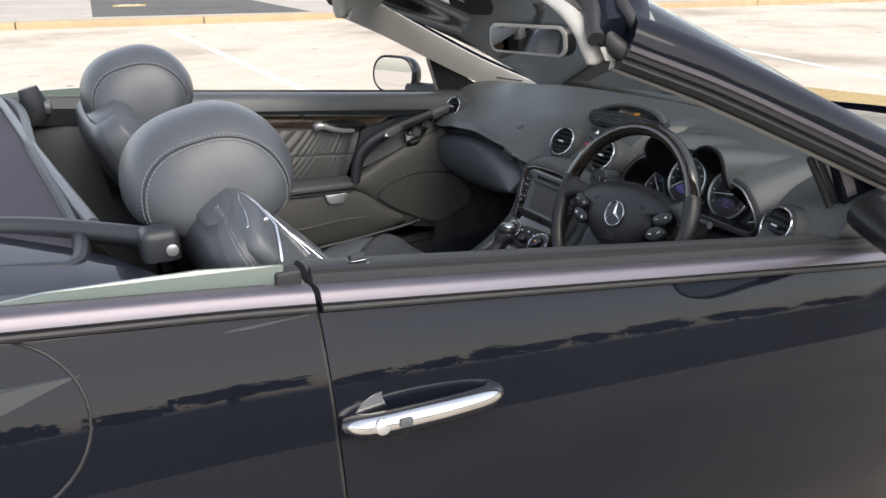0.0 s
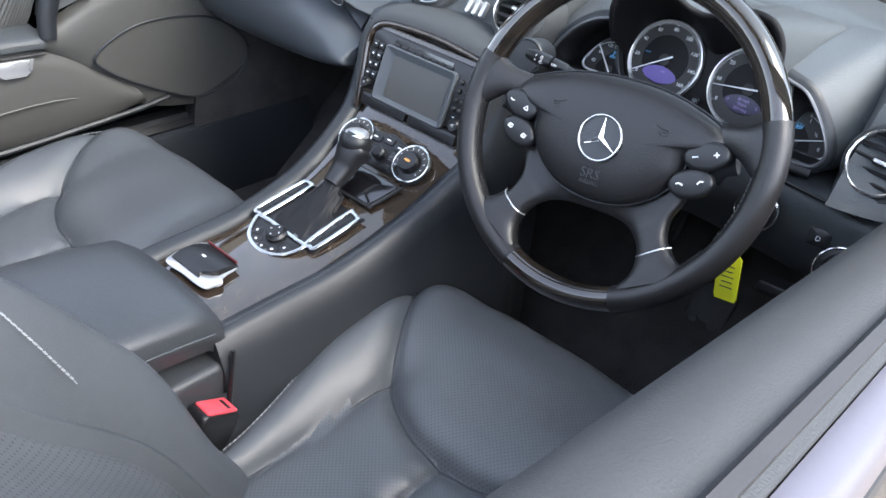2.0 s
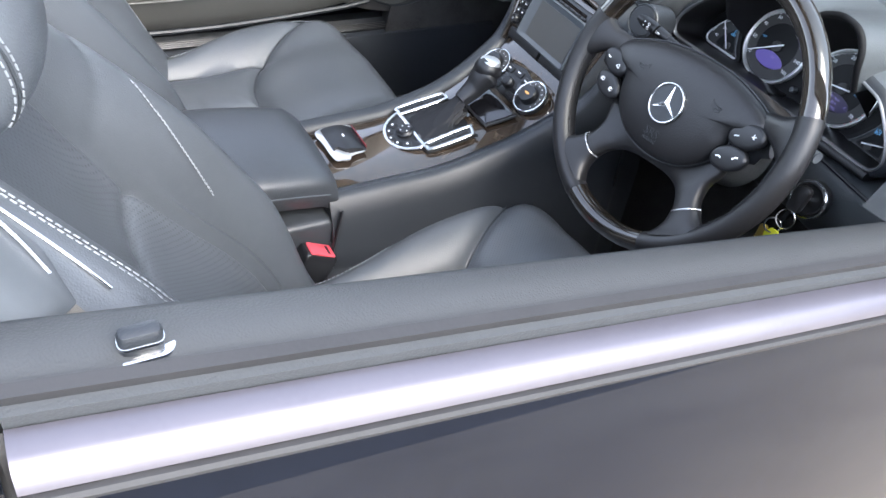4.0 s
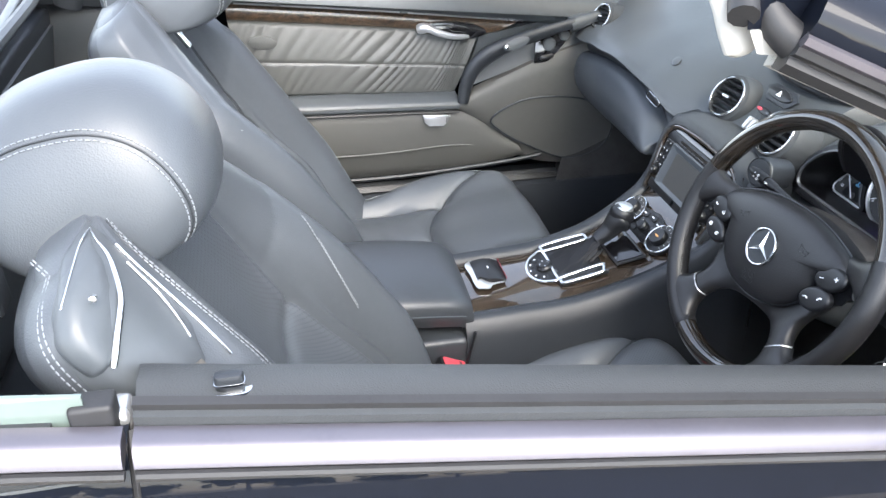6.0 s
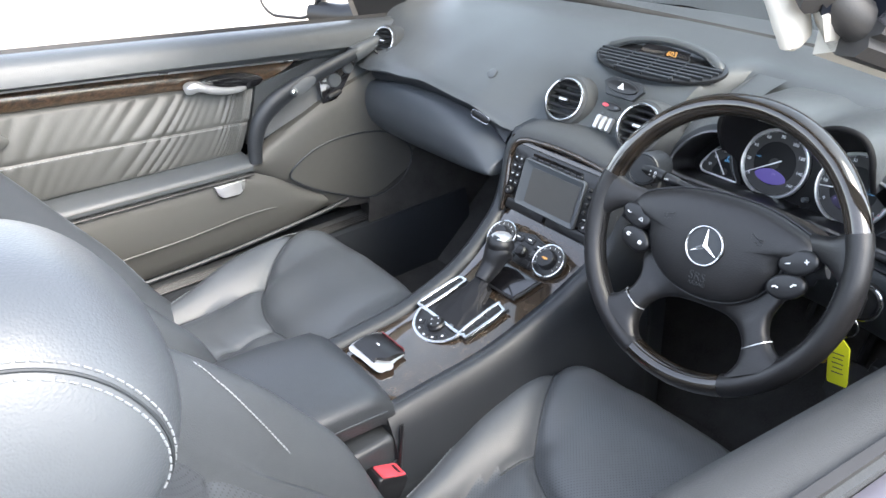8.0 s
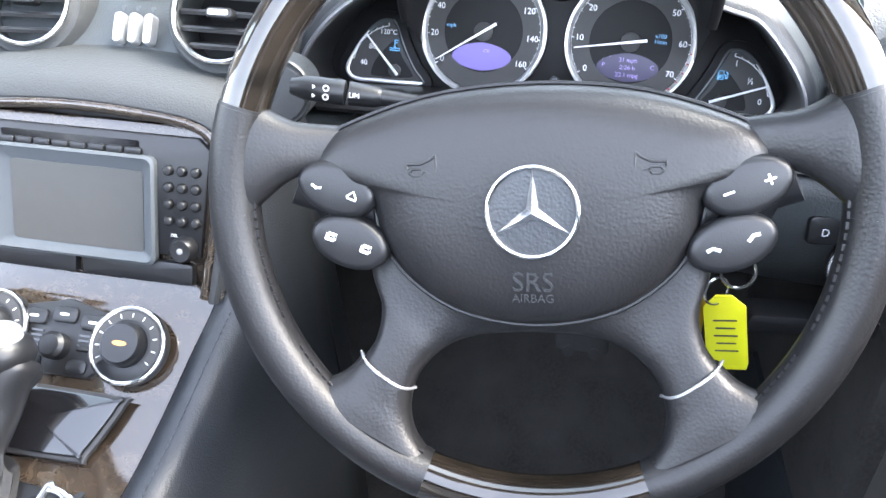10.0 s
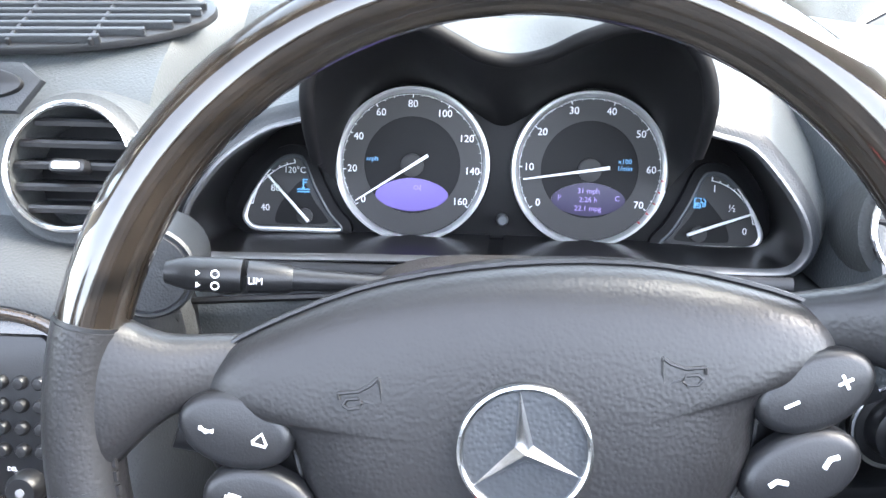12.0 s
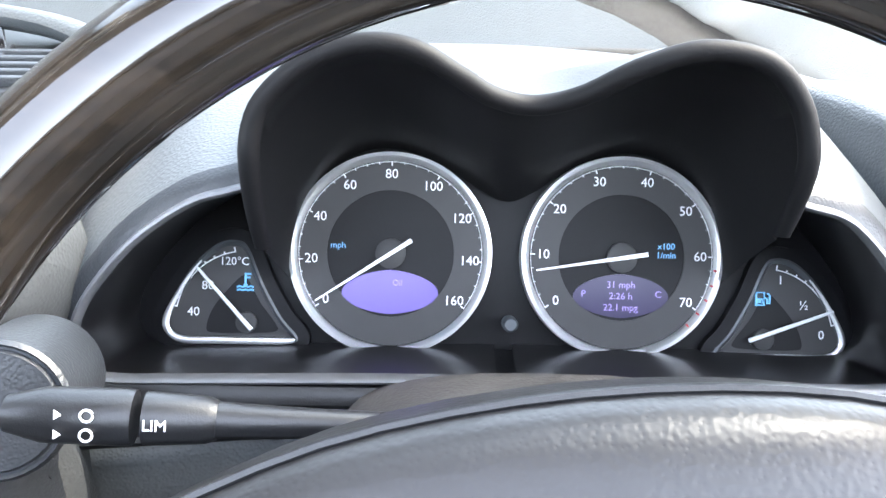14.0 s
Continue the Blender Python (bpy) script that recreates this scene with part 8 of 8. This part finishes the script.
        for dist, k in ((np.abs(aw_ - 0.130), 1.0), (np.where(aw_ < 0.131, np.abs(v - 0.30 - 0.25 * aw_), 9), 0.8), (np.where(aw_ > 0.129, np.abs(v - 0.40 - 0.9 * (aw_ - 0.13)), 9), 0.3)):
            g = g + k * (0.005 * np.exp(-(dist / 0.0035) ** 2) + 0.006 * np.exp(-(dist / 0.016) ** 2))
        dd = dd + np.where(frontal, lumb - g + 0.0014 * np.sin(21 * v + 3) * np.sin(17 * w + 9 * v), 0.0) + lift
        ridge = np.clip((d + 0.03) / 0.06, 0.0, 1.0) * ramp_up(0.44, 0.66, v) * (aw_ > 0.10)
        ww = w * wide * (1 - 0.26 * ridge * np.clip((aw_ - 0.10) / 0.08, 0, 1))
        return np.stack([base[0] + BU[0] * v + BF[0] * dd, s * (0.365 + ww), base[2] + BU[2] * v + BF[2] * dd], -1)

    VV, JJ = np.meshgrid(vs, np.arange(len(sec)), indexing="ij")
    P = back_point(VV, sec[JJ, 0], sec[JJ, 1])
    wj, dj = sec[:, 0], sec[:, 1]
    reg = np.zeros(P.shape[:2], int)
    fr_ = (np.abs(wj) < 0.130) & (dj > -0.062)
    reg[:, fr_] = 1
    reg[:, dj < -0.085] = 2
    geo = split_mesh(P, True, reg)
    part("backrest", geo[0], LEATHER, seat, "blue-grey leather backrest wings", sharp=180, turn=False)
    part("back_insert", geo[1], LEATHER_PERF, seat, "perforated leather centre of the backrest", sharp=180, turn=False)
    part("back_shell", geo[2], LEATHER_DARK, seat, "dark rear cover of the backrest", sharp=180, turn=False)
    cap = back_point(np.full(len(sec), vs[-1]), sec[:, 0], sec[:, 1])
    part("back_top", loft([cap, cap.mean(0) + (cap - cap.mean(0)) * 0.93 + BU * 0.005, cap.mean(0) + (cap - cap.mean(0)) * 0.7 + BU * 0.008], True, True), LEATHER, seat)

    def back_line(pts, n):
        q = spline(pts, n)
        return back_point(q[:, 0], q[:, 1], q[:, 2])

    for sg in (1, -1):
        v = np.linspace(-0.05, 0.62, 40)
        part("seam", tube(back_point(v, np.full(40, sg * 0.130), np.full(40, -0.031)) + BF * 0.004, 0.0014, 6), SEAM, seat)
    # pale double stitching along the outer edge, over the inner wing and round the rear edge
    for off in (0.0, 0.0065):
        q = back_line([(0.02, 0.222 - off, 0.043), (0.3, 0.222 - off, 0.043), (0.50, 0.222 - off, 0.043), (0.62, 0.220 - off, 0.043), (0.69, 0.214 - off, 0.043)], 90)
        part("stitching", stitches(q + BF * 0.0012, np.tile(BF * 0.8 + vec3(0, s * 0.4, 0), (90, 1)), 0.0042, 0.0022, 0.0012, 0.0008), THREAD, seat, "pale double stitching")
        q = back_line([(0.425, -0.238 + off, 0.032), (0.400, -0.205 + off, 0.049), (0.360, -0.182 + off, 0.042), (0.315, -0.168 + off, 0.032), (0.270, -0.160 + off, 0.024), (0.235, -0.157 + off, 0.019)], 60)
        part("stitching", stitches(q + BF * 0.0025, np.tile(BF, (60, 1)), 0.0042, 0.0022, 0.0012, 0.0008), THREAD, seat, "pale double stitching")
        q = back_line([(0.10, 0.2845, -0.060 - off), (0.3, 0.2845, -0.060 - off), (0.52, 0.2845, -0.060 - off), (0.70, 0.2835, -0.060 - off)], 80)
        part("stitching", stitches(q + vec3(0, s * 0.0012, 0), np.tile((0.0, s, 0.1), (80, 1)), 0.0042, 0.0022, 0.0012, 0.0008), THREAD, seat)
    v = np.linspace(0.02, 0.69, 60)
    part("edge_seam", tube(back_point(v, np.full(60, 0.2187), np.full(60, 0.0435)) + BF * 0.0003, 0.0013, 6), SEAM, seat)

    # plastic shoulder shell with its bright trim, on the outboard side
    out_n = unit((0.30, s * 0.92, 0.20))

    def on_side(v, f, h=0.0):
        """A place on the outboard flank: f runs 0..1 from the stitched edge to the rear corner."""
        f = np.asarray(f, float)
        w = np.interp(f, (0, 0.12, 0.42, 0.75, 1), (0.236, 0.254, 0.272, 0.281, 0.283))
        d = np.interp(f, (0, 0.12, 0.42, 0.75, 1), (0.041, 0.022, -0.016, -0.052, -0.078))
        return back_point(np.asarray(v, float) - 0.020, w, d) + out_n * h

    def flank_line(pts, n):
        q = spline([(a_, b_, c_) for a_, b_, c_ in pts], n)
        return np.array([on_side(np.full(1, a_), np.full(1, b_), c_)[0] for a_, b_, c_ in q])

    def flank_pad(v0, v1, fa_of, fb_of, high, n=28, m=11):
        rows_p = []
        for k in range(n):
            u = k / (n - 1)
            v = v0 + (v1 - v0) * u
            fa, fb = np.interp(u, *fa_of), np.interp(u, *fb_of)
            row = [on_side(np.full(1, v), np.full(1, fa), -0.006)[0]]
            for j in range(m):
                t = j / (m - 1)
                h = high * math.sin(math.pi * (0.06 + 0.88 * t)) ** 0.45 * min(1, (u + 0.03) * 9, (1.03 - u) * 7) ** 0.7
                row.append(on_side(np.full(1, v), np.full(1, fa + (fb - fa) * t), h)[0])
            row.append(on_side(np.full(1, v), np.full(1, fb), -0.006)[0])
            rows_p.append(row)
        return loft(rows_p, True, True)

    shell = part("shoulder_shell", flank_pad(0.702, 0.562, ((0, 0.1, 0.3, 0.8, 1), (0.16, 0.06, 0.03, 0.06, 0.16)), ((0, 0.1, 0.5, 0.85, 1), (0.55, 0.72, 0.80, 0.72, 0.50)), 0.009), PLASTIC_GREY, seat, "satin grey plastic shoulder shell", sharp=60)
    part("release_cap", flank_pad(0.699, 0.630, ((0, 0.25, 1), (0.20, 0.16, 0.50)), ((0, 0.4, 1), (0.60, 0.78, 0.72)), 0.0125, 20, 9), PLASTIC_GREY, shell, "smooth raised cap round the buttons", sharp=60)
    part("trim_arc", tube(flank_line([(0.689, 0.60, 0.011), (0.697, 0.45, 0.0115), (0.701, 0.30, 0.011), (0.697, 0.17, 0.010), (0.688, 0.13, 0.010)], 20), 0.0008, 8), CHROME, shell, "thin chrome arc")
    part("trim_blade", tube(flank_line([(0.690, 0.13, 0.0105), (0.680, 0.13, 0.0110), (0.668, 0.20, 0.0115), (0.654, 0.32, 0.012), (0.642, 0.43, 0.012), (0.631, 0.54, 0.0115)], 22), np.interp(np.linspace(0, 1, 22), (0, 0.35, 0.9, 1), (0.0010, 0.0024, 0.0030, 0.0022)), 8, up=out_n, flat=0.5), CHROME, shell, "chrome blade trim")
    part("trim_strip", tube(flank_line([(0.662, 0.065, 0.0095), (0.635, 0.065, 0.0095), (0.608, 0.085, 0.0095), (0.585, 0.12, 0.009)], 16), 0.0013, 8), CHROME, shell, "narrow chrome strip")
    part("edge_strip", tube(flank_line([(0.675, 0.01, 0.002), (0.62, 0.01, 0.0025), (0.575, 0.015, 0.003), (0.545, 0.03, 0.004)], 16), 0.0013, 8), CHROME, shell, "narrow chrome edge strip")
    c = on_side(np.full(1, 0.682), np.full(1, 0.47), 0.0125)[0]
    fr = axes(c, unit(BF * 0.92 - BU * 0.25), np.cross(out_n, unit(BF * 0.92 - BU * 0.25)))
    if fr[3] @ out_n < 0:
        fr = axes(c, fr[1], -fr[2])
    for xx in (-0.012, 0.012):
        part("button", revolve([(0.0034, -0.004), (0.0034, 0.0008), (0.0024, 0.0016), (0.0008, 0.0018)], axes(at(fr, xx, 0), fr[1], fr[2]), 14), CHROME, shell, "small chrome button")
    b0 = on_side(np.full(1, 0.572), np.full(1, 0.36), 0.004)[0]

    # headrest: a helmet-shaped pad, arched underneath between its hanging ends
    hc = vec3(-0.840 if s < 0 else -0.823, s * 0.388, 1.014 if s < 0 else 1.022)
    HU, HF = unit((-0.25, 0, 0.97)), unit((0.97, 0, 0.25))
    rings, nth, nph = [], 48, 72

    def head_point(th, ph, grow=0.0):
        """A place on the domed pad: th across the car, ph round its profile."""
        ct, st = math.cos(th), math.sin(th)
        k = abs(ct) ** 0.60
        pf_ = k * math.copysign(abs(math.cos(ph)) ** 0.80, math.cos(ph))
        pu_ = k * math.copysign(abs(math.sin(ph)) ** 0.80, math.sin(ph))
        across = math.copysign(abs(st) ** 0.78, st)
        f = pf_ * (0.124 + grow)
        if pu_ >= 0:
            u = pu_ * (0.096 + grow)
            f *= 1 - 0.14 * pu_
        else:
            u = pu_ * (0.080 + grow) * (1 + 0.24 * pf_)
            arch = 0.020 * (-pu_) * max(0.0, 1 - (across / 0.95) ** 2) * max(0.0, 1 - (pf_ / 0.95) ** 2)
            u += arch
        u -= 0.060 * (1 - k)
        wide = 0.122 * (1 - 0.16 * max(0.0, pu_) ** 1.3)
        return hc + HF * f + HU * u + vec3(0, across * (wide + grow), 0)

    for i in range(nth + 1):
        th = max(-1.555, min(1.555, -math.pi / 2 + math.pi * i / nth))
        rings.append([head_point(th, 2 * math.pi * j / nph) for j in range(nph)])
    hd = part("headrest", loft(rings, True, True), LEATHER, seat, "domed leather headrest", sharp=180)
    for sg in (1, -1):
        for k, th in enumerate((0.82, 0.865, 0.91)):
            q = [head_point(sg * (th - 0.06 + 0.12 * math.cos(p)), p, 0.0006) for p in np.linspace(-0.75, math.pi + 0.55, 130)]
            if k == 1:
                part("seam", tube(q, 0.0012, 6), SEAM, hd)
                continue
            nrm = [unit(np.array(p) - hc) for p in q]
            part("stitching", stitches(q, nrm, 0.0042, 0.0022, 0.0012, 0.0008), THREAD, hd, "pale double stitching")
    for w in (-0.070, 0.070):
        part("headrest_post", tube([hc + BU * -0.03 + vec3(-0.045, w, 0), hc + BU * -0.13 + vec3(-0.045, w, 0)], 0.0060, 12), CHROME, seat, "chrome headrest post")
        part("post_collar", tube([hc + BU * -0.072 + vec3(-0.045, w, 0), hc + BU * -0.084 + vec3(-0.045, w, 0)], 0.011, 14), PLASTIC, seat)
    return flank_line, b0, out_n


def belt_for(s, dx, flank_line, out_n):
    """Webbing that leaves the shoulder of a seat and lies along its flank."""
    path = list(flank_line([(0.578, 0.36, 0.009), (0.52, 0.37, 0.007), (0.42, 0.38, 0.005), (0.30, 0.40, 0.005), (0.16, 0.44, 0.006), (0.04, 0.46, 0.012)], 30))
    path += [vec3(-0.455 + dx, s * 0.662, 0.40), vec3(-0.45 + dx, s * 0.668, 0.22)]
    belt_t = thing("seat_belt", tuple(path[0]), "grey-brown webbing with a pale grey tongue lying along a seat's flank", "seat belt", "seat belts")
    P = spline(path, 60)
    rings = []
    for i in range(60):
        d = unit(P[min(i + 1, 59)] - P[max(i - 1, 0)])
        wd = unit(np.cross(out_n, d))
        no = unit(np.cross(d, wd))
        if no @ out_n < 0:
            no = -no
        rings.append([P[i] + wd * a * 0.0245 + no * b for a, b in ((-1, 0), (-0.94, 0.0011), (0, 0.0013), (0.94, 0.0011), (1, 0), (0, -0.0006))])
    part("webbing", loft(rings, True, True), WEB, belt_t, sharp=60)
    i = 21
    d = unit(P[i + 1] - P[i - 1])
    fr = axes(P[i] + out_n * 0.001, unit(np.cross(d, out_n)), -d)
    if fr[3] @ out_n < 0:
        fr = axes(fr[0], -fr[1], fr[2])
    tongue = part("tongue_cover", slab([(-0.034, -0.006), (-0.030, -0.015), (0.030, -0.015), (0.034, -0.006), (0.030, 0.010), (0.012, 0.018), (-0.012, 0.018), (-0.030, 0.010)], 0.012, fr, 0.004, 3), PLASTIC_GREY, belt_t, "pale grey plastic tongue cover")
    part("tongue", slab(rrect(0.024, 0.034, 0.004, 4, 0.0, -0.028), 0.0025, fr, 0.0008, 2, 0.004), CHROME, tongue, "bright steel tongue")
    part("tongue_hole", slab(rrect(0.014, 0.016, 0.003, 4, 0.0, -0.032), 0.0030, fr, 0.0, 2, 0.004), PLASTIC, tongue, "dark slot in the tongue")


def buckle_for(s, dx):
    base = vec3(-0.440 + dx, s * 0.148, 0.325)
    top = vec3(-0.372 + dx, s * 0.158, 0.470)
    up_ = unit(top - base)
    bk = thing("belt_buckle", base, "black plastic belt buckle with a red release button", "belt buckle", "belt buckles")
    fr = axes(base, vec3(0, 1, 0), unit(np.cross(up_, (0, 1, 0))))
    rings = []
    for h, a, b in ((0, 0.020, 0.014), (0.03, 0.022, 0.015), (0.08, 0.026, 0.017), (0.14, 0.029, 0.0185), (0.149, 0.0285, 0.018), (0.1525, 0.026, 0.016)):
        rings.append([at(fr, x, y, h) for x, y in rrect(2 * b, 2 * a, 0.006)])
    part("buckle_body", loft(rings, True, True), PLASTIC, bk, sharp=50)
    f2 = axes(at(fr, 0, -0.001, 0.152), fr[1], fr[2])
    part("release_button", slab(rrect(0.029, 0.044, 0.003), 0.003, f2, 0.0012, 2), RED, bk, "red release button")
    part("buckle_slot", slab(rrect(0.019, 0.005, 0.001, 3, 0, -0.012), 0.0034, f2, 0.0003, 1), PLASTIC, bk)


for s_, dx_, cdx_, lab in ((-1, 0.0, -0.012, "blue-grey leather driver's seat with perforated centre and headrest"), (1, -0.055, -0.115, "blue-grey leather passenger seat with perforated centre and headrest")):
    side_of, _, way = make_seat(s_, dx_, cdx_, lab)
    belt_for(s_, dx_, side_of, way)
    buckle_for(s_, cdx_)
